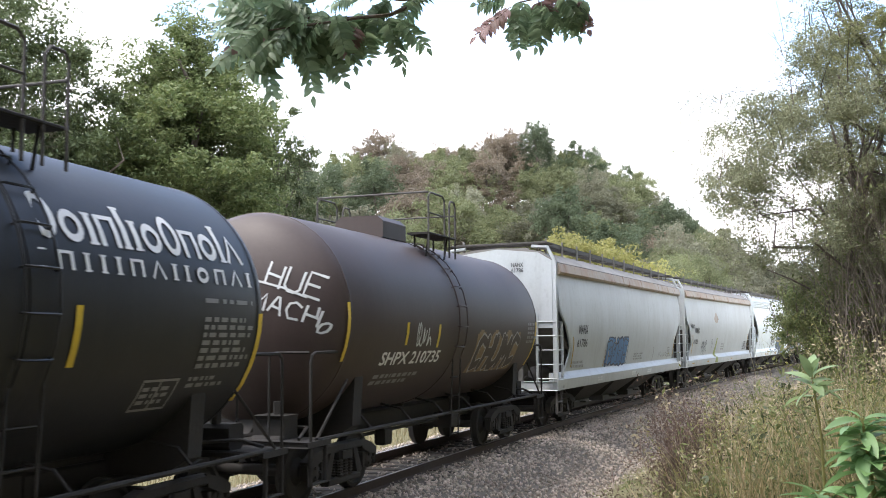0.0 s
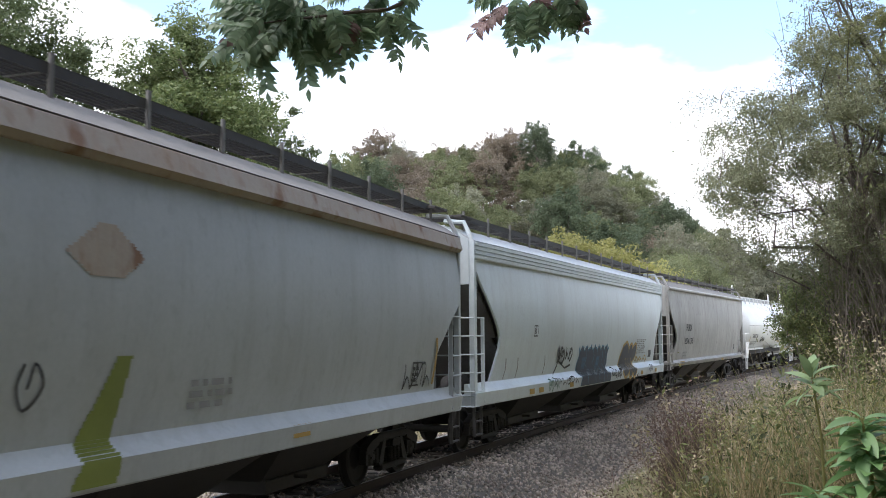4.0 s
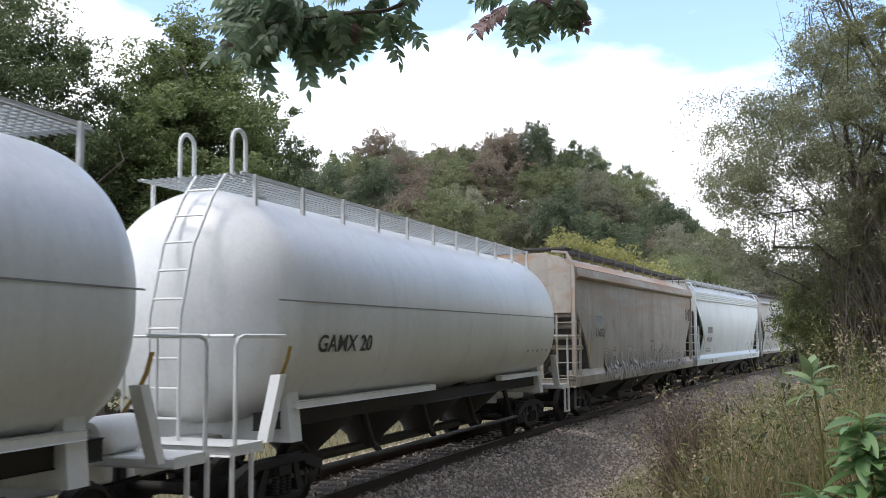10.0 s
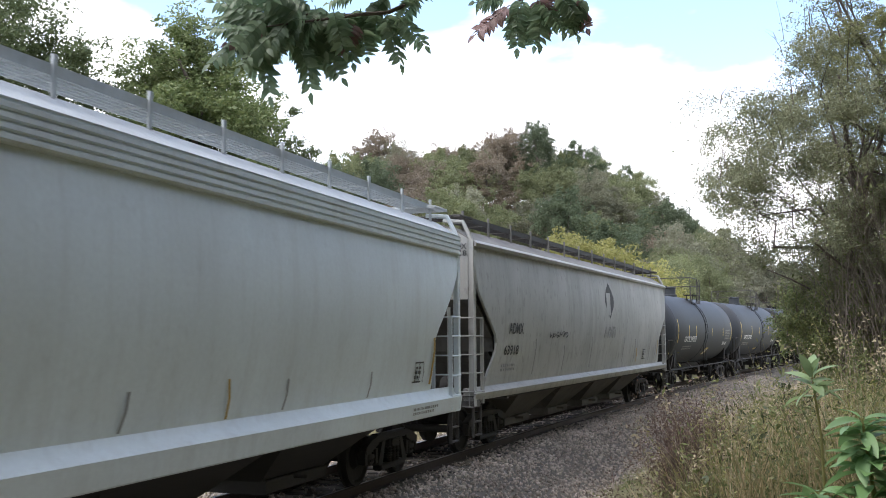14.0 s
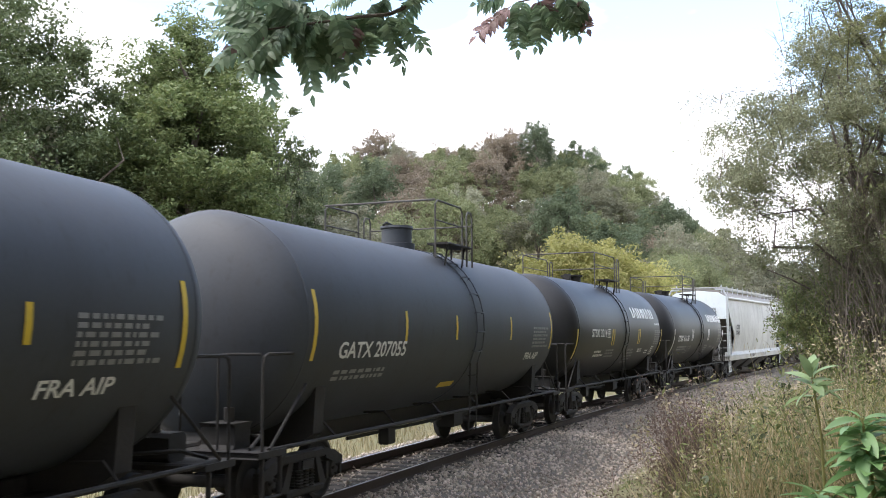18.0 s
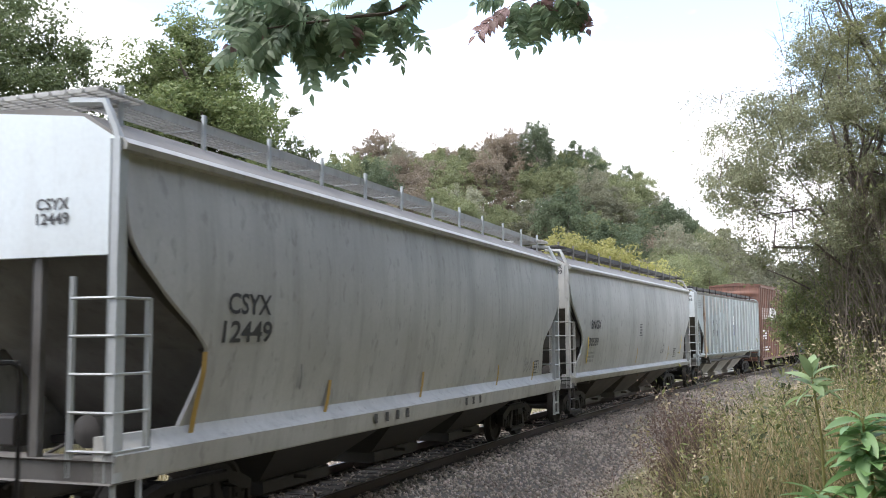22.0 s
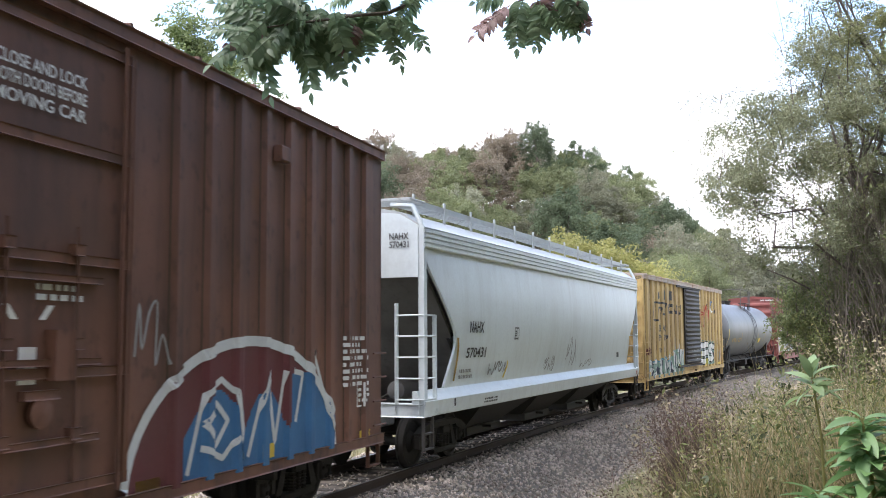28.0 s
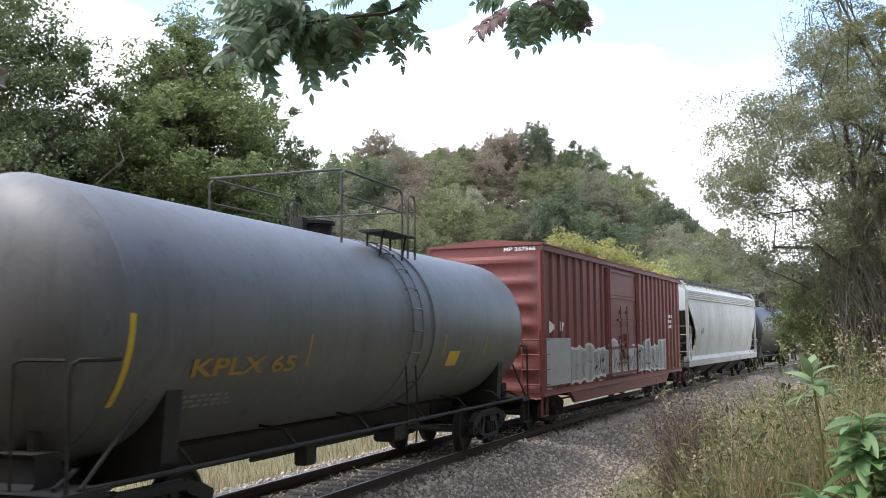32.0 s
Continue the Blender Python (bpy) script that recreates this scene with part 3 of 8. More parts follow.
        me.vertices.foreach_get("co", v)
        v = v.reshape(-1, 3)[:, :2]
        lo, hi = v.min(0), v.max(0)
        GLYPHS[text] = ((v - lo) / (hi - lo), [tuple(p.vertices) for p in me.polygons])
        bpy.data.objects.remove(ob)
        bpy.data.curves.remove(cu)
        bpy.data.meshes.remove(me)
    return GLYPHS[text]


class Decal:
    """Paint on a car's camera side: flat shapes in (x, z), laid on the surface y = -depth(x, z)."""

    def __init__(self, car, depth, lift=0.006, lay=None, ribbed=False, fine=False):
        self.ribbed, self.fine = ribbed, fine
        self.lay = lay or (lambda x, z, up: (x, -(depth(x, z) + up), z))
        self.car, self.depth, self.lift, self.g, self.slot = car, depth, lift, {}, ('painted_marking', 0)

    def piece(self, name):
        """What follows is a new part of that name."""
        self.slot = (name, self.slot[1] + 1)
        return self

    def _add(self, key, pts, faces, lift=0.0):
        g = self.g.setdefault((key, *self.slot), Geo())
        over = [0.0] * len(pts)
        if self.ribbed and self.slot[0] != "lettering":
            # lie over ribs and steps, not through them
            d = [self.depth(x, z) for x, z in pts]
            for f in faces:
                top = max(d[i] for i in f)
                for i in f:
                    over[i] = max(over[i], top - d[i])
        g.add([self.lay(x, z, self.lift + lift + o) for (x, z), o in zip(pts, over)], faces)

    def text(self, key, text, x0, x1, z0, z1, slant=0.0):
        v, f = glyph(text)
        self.piece("lettering")
        self._add(key, [(x0 + (x1 - x0) * a + slant * b, z0 + (z1 - z0) * b) for a, b in v], f, 0.006)

    def quad(self, key, x0, x1, z0, z1, slant=0.0, lift=0.0, n=1):
        nz = max(n, int(abs(z1 - z0) / 0.22) + 1)
        pts = [(x + slant * i / nz, z0 + (z1 - z0) * i / nz) for i in range(nz + 1) for x in (x0, x1)]
        self._add(key, pts, [(2 * i, 2 * i + 1, 2 * i + 3, 2 * i + 2) for i in range(nz)], lift)

    def bars(self, key, x0, x1, z0, z1, lines, seed, fill=0.85, chunk=0.16):
        """Rows of small plain bars for small print."""
        rng = random.Random(seed)
        h = (z1 - z0) / lines
        for i in range(lines):
            x, end = x0, x0 + (x1 - x0) * rng.uniform(0.7, 1.0)
            while x < end - 0.03:
                w = min(rng.uniform(0.4, 1.6) * chunk, end - x)
                self.quad(key, x, x + w * fill, z1 - (i + 0.85) * h, z1 - (i + 0.25) * h)
                x += w + chunk * 0.25

    def blocks(self, key, marks, x0, x1, z0, z1, gap=0.35, slope=0.0, bold=0.26):
        """A name as a row of plain shapes: rings (o), bars (l), double bars (n), wedges (v); capitals stand taller."""
        wide = {"o": 1.0, "l": 0.42, "n": 0.95, "v": 0.95}
        total = sum(wide[m.lower()] for m in marks) + gap * (len(marks) - 1)
        x, k = x0, (x1 - x0) / total
        for m in marks:
            self.piece("painted_letter")
            w = wide[m.lower()] * k
            zb = z0 + slope * (x - x0)
            zt = zb + (z1 - z0) * (1.0 if m.isupper() else 0.72)
            t = bold * k
            if m in "oO":
                c, r = (x + w / 2, (zb + zt) / 2), (w / 2 - t / 2, (zt - zb) / 2 - t / 2)
                self.stroke(key, [(c[0] + r[0] * math.cos(a), c[1] + r[1] * math.sin(a)) for a in np.linspace(0, 2 * math.pi, 17)], t)
            elif m in "lL":
                self.quad(key, x + w / 2 - t * 0.6, x + w / 2 + t * 0.6, zb, zt)
                self.quad(key, x, x + w, zb, zb + t * 0.35)
                self.quad(key, x, x + w, zt - t * 0.35, zt)
            elif m in "nN":
                self.quad(key, x, x + t, zb, zt)
                self.quad(key, x + w - t, x + w, zb, zt)
                self.quad(key, x + t, x + w - t, zt - t * 0.6, zt)
            else:
                self.stroke(key, [(x, zb), (x + w / 2, zt), (x + w, zb)], t * 0.8)
            x += w + gap * k

    def stroke(self, key, pts, w, lift=0.0):
        """A ribbon along a line of (x, z) points."""
        pts = [Vector(p) for p in pts]
        fine = []
        for a, b in zip(pts[:-1], pts[1:]):
            k = max(1, int((b - a).length / (0.03 if self.fine else 0.12)))
            fine += [a.lerp(b, i / k) for i in range(k)]
        fine.append(pts[-1])
        out = []
        for i, p in enumerate(fine):
            t = fine[min(i + 1, len(fine) - 1)] - fine[max(i - 1, 0)]
            t = t.normalized() if t.length else Vector((1, 0))
            nrm = Vector((-t.y, t.x)) * w / 2
            out += [tuple(p + nrm), tuple(p - nrm)]
        self._add(key, out, [(2 * i, 2 * i + 1, 2 * i + 3, 2 * i + 2) for i in range(len(fine) - 1)], lift)

    def fill(self, key, inside, x0, x1, z0, z1, cell=0.03, lift=0.0):
        """A filled shape of any outline, in small cells that follow the surface."""
        nx, nz = int((x1 - x0) / cell), int((z1 - z0) / cell)
        pts, faces = [], []
        for j in range(nz):
            run = None
            for i in range(nx + 1):
                hit = i < nx and inside(x0 + (i + 0.5) * cell, z0 + (j + 0.5) * cell)
                if hit and run is None:
                    run = i
                if run is not None and (not hit or i - run >= (1 if self.fine else 3)):
                    n = len(pts)
                    a, b, c, d = x0 + run * cell, x0 + i * cell, z0 + j * cell, z0 + (j + 1) * cell
                    pts += [(a, c), (b, c), (b, d), (a, d)]
                    faces.append((n, n + 1, n + 2, n + 3))
                    run = i if hit else None
        if faces:
            self._add(key, pts, faces, lift)

    def stripe(self, key, x, z0, z1, w=0.09, slant=0.0):
        self.piece("reflector_stripe")
        self.quad(key, x - w / 2, x + w / 2, z0, z1, slant)

    def done(self):
        for (key, name, _), g in self.g.items():
            part(name, g, M[key], self.car, M[key].name.replace("_", " "), smooth=False)


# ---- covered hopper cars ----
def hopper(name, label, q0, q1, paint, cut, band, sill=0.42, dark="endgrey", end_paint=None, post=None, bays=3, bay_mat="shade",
           edge=None, bulge=0.15, foot=1.41, roof_mat=None, stripe="old_gold", grating="greysteel", stands="roofdust", eave=4.24, end_ribs=False, ribs=(), sill_lo=1.0, walk_up=0.52):
    car, H = car_thing(name, label, q0, q1, (q1 - q0) / 2 - 2.1, "hopper car")
    P, E, PO = M[paint], M[end_paint or paint], M[post or paint]
    lo = sill_lo + sill
    ztop = eave - 0.28 if band in ("flare", "ribs") else eave - 0.06

    def depth(x, z):
        if z < lo:
            return float(np.interp((z - sill_lo) / sill, (0.0, 0.64, 0.76, 0.90, 1.05), (1.56, 1.60, 0.50 * 1.60 + 0.50 * foot, 0.18 * 1.60 + 0.82 * foot, foot + 0.005)))
        if z > ztop:
            return 1.62
        t = (z - lo) / (ztop - lo)
        rib = 0.09 if any(abs(x - r) < 0.06 for r in ribs) and z > 1.5 else 0.0
        return foot + (1.53 - foot) * t + rib + bulge * math.sin(math.pi * t)

    def half_at(z):
        zs = [p[1] for p in cut][::-1]
        xs = [p[0] for p in cut][::-1]
        return H - float(np.mean([np.interp(z + o, zs, xs) for o in (-0.16, -0.08, 0, 0.08, 0.16)]))

    zs = sorted(set([lo, ztop] + [p[1] for p in cut if lo < p[1] < ztop] + list(np.linspace(lo, ztop, 17))))
    for s in (-1, 1):
        rows = [[(-half_at(z) + 2 * half_at(z) * i / 12, s * depth(99, z), z) for i in range(13)] for z in zs]
        part("side_panel", Geo().sheet(rows if s < 0 else [r[::-1] for r in rows], (0, -s * 0.05, 0)), P, car)
        part("side_sill", Geo().prism([(s * 1.34, sill_lo), (s * 1.54, sill_lo), (s * 1.56, sill_lo + 0.02), (s * 1.60, sill_lo + sill * 0.64), (s * (0.50 * 1.60 + 0.50 * foot), sill_lo + sill * 0.76), (s * (0.18 * 1.60 + 0.82 * foot), sill_lo + sill * 0.90), (s * (foot + 0.005), sill_lo + 0.02 + sill), (s * 1.34, sill_lo + 0.02 + sill)], -H, H), P, car)
        # roof edge
        if band == "flare":
            part("roof_edge", Geo().prism([(s * 1.50, eave - 0.3), (s * 1.60, eave - 0.30), (s * 1.66, eave - 0.24), (s * 1.60, eave - 0.02), (s * 1.5, eave + 0.02)], -H + 0.12, H - 0.12), M[edge or paint], car, "flared roof edge streaked with rust")
        elif band == "ribs":
            ring = [(s * 1.50, eave - 0.36), (s * 1.585, eave - 0.34)]
            for k in range(4):
                a = eave - 0.33 + 0.085 * k
                ring += [(s * 1.60, a + 0.01), (s * 1.60, a + 0.055), (s * 1.575, a + 0.065), (s * 1.575, a + 0.08)]
            ring += [(s * 1.59, eave + 0.02), (s * 1.5, eave + 0.05)]
            part("roof_edge", Geo().prism(ring, -H + 0.02, H - 0.02), P, car, "ribbed roof edge")
        elif band == "flush":
            part("roof_edge", Geo().prism([(s * 1.48, eave - 0.08), (s * 1.555, eave - 0.075), (s * 1.56, eave - 0.02), (s * 1.52, eave + 0.015), (s * 1.46, eave + 0.03)], -H + 0.02, H - 0.02), M[edge or paint], car)
        else:
            part("roof_edge", Geo().prism([(s * 1.50, eave - 0.10), (s * 1.62, eave - 0.09), (s * 1.64, eave - 0.03), (s * 1.58, eave + 0.03), (s * 1.48, eave + 0.05)], -H + 0.02, H - 0.02), M[edge or paint], car)
    for r in ribs:
        for s in (-1, 1):
            part("side_rib", Geo().prism([(r - 0.08, s * 1.53), (r - 0.05, s * 1.62), (r + 0.05, s * 1.62), (r + 0.08, s * 1.53)], 1.45, eave - 0.10, 2), M["mint_light"], car)
    rise = 0.35 if band == "flush" else 1.0
    top = eave + 0.38 * rise
    roof = [(-1.575, eave + 0.01), (-1.12, eave + 0.30 * rise), (-0.7, eave + 0.39 * rise), (0, eave + 0.42 * rise), (0.7, eave + 0.39 * rise), (1.12, eave + 0.30 * rise), (1.575, eave + 0.01)]
    part("roof", Geo().prism(roof + [(1.4, eave - 0.06), (-1.4, eave - 0.06)], -H + 0.03, H - 0.03), M[roof_mat] if roof_mat else P, car)
    hatch = Geo().prism([(-0.34, top), (-0.30, top + 0.08), (-0.1, top + 0.12), (0.1, top + 0.12), (0.30, top + 0.08), (0.34, top)], -H + 1.2, H - 1.2)
    for i in range(int(2 * H / 1.1)):
        hatch.box(-H + 1.3 + i * 1.1, -H + 1.36 + i * 1.1, -0.40, 0.40, top, top + 0.14)
    part("roof_hatch", hatch, M[roof_mat] if roof_mat else P, car)
    # ends: upper panel, sloping floor sheet, platform
    for s in (-1, 1):
        e = s * H
        zc = cut[0][1] - 0.35
        part("end_panel", Geo().prism([(-1.50, zc), (1.50, zc), (1.55, eave), (1.1, eave + 0.27 * rise), (0, eave + 0.39 * rise), (-1.1, eave + 0.27 * rise), (-1.55, eave)], e - s * 0.10, e - s * 0.02), E, car)
        deep = max(range(len(cut)), key=lambda i: cut[i][0])
        edge_pts = [(x + 0.015, z) for x, z in cut[:deep + 1]]
        edge_pts = [(0.06, zc + 0.12)] + [p for p in edge_pts if p[1] < zc + 0.1] 
        low_pts = [edge_pts[-1], (edge_pts[-1][0] + 1.15 * (edge_pts[-1][1] - 1.0), 1.0)]
        sheet = Geo()
        for run, half in ((edge_pts, 1.46), (low_pts, foot - 0.06)):
            sheet.prism([(e - s * x, z) for x, z in run] + [(e - s * (x + 0.10), z + 0.06) for x, z in run[::-1]], -half, half, 1)
        # the sheet's dark colour carries the shade inside the end recess
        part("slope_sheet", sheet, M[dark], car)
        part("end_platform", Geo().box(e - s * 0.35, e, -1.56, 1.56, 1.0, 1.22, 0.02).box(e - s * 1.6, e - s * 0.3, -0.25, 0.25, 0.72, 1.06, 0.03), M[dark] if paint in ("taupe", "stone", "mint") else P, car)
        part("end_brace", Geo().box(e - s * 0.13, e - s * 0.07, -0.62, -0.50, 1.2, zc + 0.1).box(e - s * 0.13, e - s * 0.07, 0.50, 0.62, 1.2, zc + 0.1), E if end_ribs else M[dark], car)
        for y in (-1.52, 1.52):
            yi = 1 if y > 0 else -1
            part("corner_post", Geo().box(e - s * 0.11, e, y - 0.055, y + 0.055, 1.02, eave + 0.02, 0.012).tube([(e - s * 0.05, y, eave), (e - s * 0.05, y - yi * 0.04, eave + 0.12 * rise), (e - s * 0.06, y - yi * 0.18, eave + 0.40 * rise), (e - s * 0.06, y - yi * 0.6, eave + 0.44 * rise)], 0.045), PO, car)
            lad = Geo().box(e - s * 0.53, e - s * 0.49, y - 0.0, y + 0.05 * yi, 1.05, 2.75, 0.01)
            end = Geo().box(e - s * 0.04, e, y - yi * 0.50, y - yi * 0.46, 1.05, 2.95, 0.01)
            for k in range(5):
                z = 1.30 + 0.36 * k
                lad.tube([(e - s * 0.51, y + 0.05 * yi, z), (e, y + 0.05 * yi, z)], 0.016, 5)
                end.tube([(e, y + 0.03 * yi, z), (e, y - yi * 0.48, z)], 0.016, 5)
            part("side_ladder", lad, PO, car)
            part("end_ladder", end, PO, car)
            step = Geo()
            for dx in (0.06, 0.44):
                step.box(e - s * dx - 0.012, e - s * dx + 0.012, y - 0.03, y + 0.03, 0.42, 1.03, 0.005)
            for z in (0.44, 0.70):
                step.box(e - s * 0.44, e - s * 0.06, y - 0.035, y + 0.035, z, z + 0.03, 0.005)
            part("stirrup_step", step, M["greysteel"] if post is None else PO, car)
    # roof walkways on stands
    zb = eave + walk_up
    for s in (-1, 1):
        g = Geo()
        for k in range(7):
            g.box(-H + 0.25, H - 0.25, s * (0.62 + 0.085 * k) - 0.012, s * (0.62 + 0.085 * k) + 0.012, zb, zb + 0.045, 0.003)
        nx = int(2 * H / 0.16)
        for i in range(nx):
            x = -H + 0.3 + i * 0.16
            g.box(x, x + 0.022, s * 0.60, s * 1.15, zb + 0.008, zb + 0.035, 0.002)
        g.box(-H + 0.25, H - 0.25, s * 1.13, s * 1.15, zb - 0.04, zb + 0.07, 0.003)
        part("walkway_grating", g, M[grating], car, smooth=False)
        st = Geo().box(-0.028, 0.028, s * 1.18, s * 1.14, eave + 0.20 * rise, zb + (0.16 if walk_up > 0.5 else 0.09), 0.005).box(-0.01, 0.01, s * 0.62, s * 1.15, zb - 0.015, zb, 0.004).mesh("walkway_stand", M[stands])
        n = int(2 * H / 1.45)
        for i in range(n + 1):
            part("walkway_stand", st, None, car, at=pose(-H + 0.5 + i * (2 * H - 1.0) / n, 0, 0))
    for s in (-1, 1):
        g = Geo()
        for k in range(8):
            g.box(s * (H - 0.02 - 0.09 * k) - 0.012, s * (H - 0.02 - 0.09 * k) + 0.012, -1.32, 1.32, zb - 0.02, zb + 0.03, 0.003)
        for k in range(14):
            g.box(s * (H - 0.68), s * (H + 0.02), -1.3 + 0.2 * k - 0.012, -1.3 + 0.2 * k + 0.012, zb - 0.01, zb + 0.02, 0.003)
        part("end_walkway", g, M[grating], car, smooth=False)
    # outlet bays and centre sill, in colours darkened for the shadow under the car
    span = 2 * H - 6.4
    for i in range(bays):
        c = -span / 2 + span * (i + 0.5) / bays
        w = span / bays / 2 - 0.05
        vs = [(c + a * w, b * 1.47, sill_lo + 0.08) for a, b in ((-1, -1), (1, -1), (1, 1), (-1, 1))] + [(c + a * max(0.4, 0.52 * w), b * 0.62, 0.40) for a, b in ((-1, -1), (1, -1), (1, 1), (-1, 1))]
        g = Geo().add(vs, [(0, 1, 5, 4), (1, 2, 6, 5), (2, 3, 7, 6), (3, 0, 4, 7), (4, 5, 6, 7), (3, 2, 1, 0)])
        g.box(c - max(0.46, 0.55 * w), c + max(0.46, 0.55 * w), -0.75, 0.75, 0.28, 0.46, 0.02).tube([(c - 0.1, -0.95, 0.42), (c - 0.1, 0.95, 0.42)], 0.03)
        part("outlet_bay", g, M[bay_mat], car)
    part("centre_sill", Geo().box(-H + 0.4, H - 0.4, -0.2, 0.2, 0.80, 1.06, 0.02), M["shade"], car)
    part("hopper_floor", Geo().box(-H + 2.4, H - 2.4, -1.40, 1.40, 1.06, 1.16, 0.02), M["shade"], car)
    gear = Geo().lathe([(-H + 0.55, 0.05), (-H + 0.6, 0.17), (-H + 1.35, 0.17), (-H + 1.4, 0.05)], 14, 0, (-0.75, 1.42))
    gear.box(-H + 0.7, -H + 1.0, 0.3, 0.9, 1.22, 1.55, 0.03).tube([(-H + 0.8, -0.6, 1.4), (-H + 0.4, -0.3, 1.15), (-H + 0.1, -0.2, 0.9)], 0.02)
    part("brake_gear", gear, M["greysteel"], car)
    wheel = Geo()
    ring = [(-H - 0.10, 0.95 + 0.26 * math.cos(a), 2.25 + 0.26 * math.sin(a)) for a in np.linspace(0, 2 * math.pi, 15)]
    wheel.tube(ring, 0.018, 5).tube([(-H - 0.10, 0.69, 2.25), (-H - 0.10, 1.21, 2.25)], 0.012, 5).tube([(-H - 0.10, 0.95, 1.99), (-H - 0.10, 0.95, 2.51)], 0.012, 5).tube([(-H - 0.1, 0.95, 2.25), (-H + 0.1, 0.95, 2.25)], 0.03)
    part("handbrake_wheel", wheel, M["greysteel"], car)
    couplers(car, H + 0.08)
    bogies(car, H - 2.1)
    dec = Decal(car, depth, ribbed=True)
    if stripe:
        for s in (-1, 1):
            x = s * (half_at(2.0) - 0.12)
            dec.stripe(stripe, x, 1.55, 2.35)
    return car, dec, H


# ---- tank cars ----
def tank(name, label, q0, q1, paint, R=1.56, zc=2.56, ladder=0.3, bars="gold_mark", bar_xs=(), trim="steel", dome="drum", inset=1.35, rail_z=0.98, rail_len=1.25, man=0.42):
    car, H = car_thing(name, label, q0, q1, (q1 - q0) / 2 - 2.15, "tank car")
    P, T = M[paint], M[trim]
    c = H - inset
    head = [(0.72 * math.sin(a), R * math.cos(a)) for a in np.linspace(0, math.pi / 2 - 0.03, 9)]
    prof = [(-c - dx, r) for dx, r in head[::-1]] + [(-c + 2 * c * i / 6, R) for i in range(1, 6)] + [(c + dx, r) for dx, r in head]
    part("tank_shell", Geo().lathe(prof, 56, 0, (0, zc)), P, car)
    for x in (-c, c):
        part("weld_seam", Geo().lathe([(x - 0.03, R - 0.01), (x - 0.02, R + 0.005), (x + 0.02, R + 0.005), (x + 0.03, R - 0.01)], 56, 0, (0, zc)), P, car)
    part("shell_band", Geo().lathe([(ladder - 0.12, R - 0.01), (ladder - 0.11, R + 0.012), (ladder + 0.11, R + 0.012), (ladder + 0.12, R - 0.01)], 56, 0, (0, zc)), P, car)
    for s in (-1, 1):
        # saddle, stub sill, end platform, hand rails
        b = s * (H - 2.15)
        part("saddle", Geo().prism([(-1.25, 1.05), (-0.95, 0.86), (0.95, 0.86), (1.25, 1.05), (1.30, zc - 0.75), (0.9, zc - 1.2), (-0.9, zc - 1.2), (-1.30, zc - 0.75)], b - 0.14, b + 0.14), T, car)
        part("stub_sill", Geo().box(s * (H - 3.6), s * (H - 0.3), -0.24, 0.24, 0.74, 1.02, 0.03).prism([(s * (H - 3.6), 1.02), (s * (H - 0.9), 1.02), (s * (H - 1.3), zc - R + 0.25), (s * (H - 3.4), zc - R + 0.05)], -0.18, 0.18, 1), T, car)
        part("end_platform", Geo().box(s * (H - 0.95), s * (H - 0.30), -1.45, 1.45, 0.90, 0.98, 0.02), T, car)
        part("brake_gear", Geo().box(s * (H - 0.9), s * (H - 0.55), -0.95, -0.45, 0.98, 1.30, 0.05).tube([(s * (H - 0.8), -0.7, 1.30), (s * (H - 0.8), -0.7, 1.48)], 0.07).tube([(s * (H - 1.2), -0.6, 1.1), (s * (H - 0.9), -1.1, 1.12), (s * (H - 0.5), -1.2, 1.0)], 0.025), T, car)
        for y in (-1.42, 1.42):
            yi = 1 if y > 0 else -1
            x0, x1 = s * (H - 0.42), s * (H - 1.3)
            part("end_hand_rail", Geo().tube([(x0, y, 0.95), (x0, y, 2.02), (x0 - s * 0.03, y, 2.12), (x0 - s * 0.12, y, 2.16), (x1, y, 2.16)], 0.022).tube([(x0, y * 0.55, 0.95), (x0, y * 0.55, 2.12), (x0, y * 0.62, 2.16), (x0, y * 0.98, 2.16)], 0.018).tube([(s * (H - 0.6), y, 1.0), (s * (H - 1.55), y * 0.98, 1.75)], 0.02), T, car)
            part("grab_step", Geo().box(x0 - 0.02, x0 + 0.02, y - 0.03, y + 0.03, 0.40, 0.95).box(x0 - s * 0.42 - 0.02, x0 - s * 0.42 + 0.02, y - 0.03, y + 0.03, 0.40, 0.95).box(x0 - s * 0.42, x0, y - 0.04, y + 0.04, 0.40, 0.43), T, car)
    for y in (-1.40, 1.40):
        part("side_rail", Geo().tube([(-H + 0.6, y, rail_z), (H - 0.6, y, rail_z)], 0.03, 8), T, car)
        yi = 1 if y > 0 else -1
        for x in np.linspace(-H + 2.4, H - 2.4, 6):
            part("rail_bracket", Geo().tube([(x, y, rail_z), (x, y * 0.86, rail_z + 0.2), (x, y * 0.60, zc - R + 0.16)], 0.02, 5), T, car)
        lad = Geo()
        for x in (ladder - 0.21, ladder + 0.21):
            lad.tube([(x, yi * 1.40, 0.55), (x, yi * 1.43, 1.2), (x, yi * (R + 0.05) * math.cos(0.45), zc - (R + 0.05) * math.sin(0.45))], 0.016, 5)
        for k in range(4):
            lad.tube([(ladder - 0.21, yi * 1.41, 0.60 + 0.34 * k), (ladder + 0.21, yi * 1.41, 0.60 + 0.34 * k)], 0.014, 5)
        for a in np.linspace(-0.3, 1.1, 7):
            cy, sy = yi * math.cos(a), math.sin(a)
            out = [(ladder + u, cy * (R + v), zc + sy * (R + v)) for u, v in ((-0.21, 0.0), (-0.20, 0.055), (-0.17, 0.07), (0.17, 0.07), (0.20, 0.055), (0.21, 0.0))]
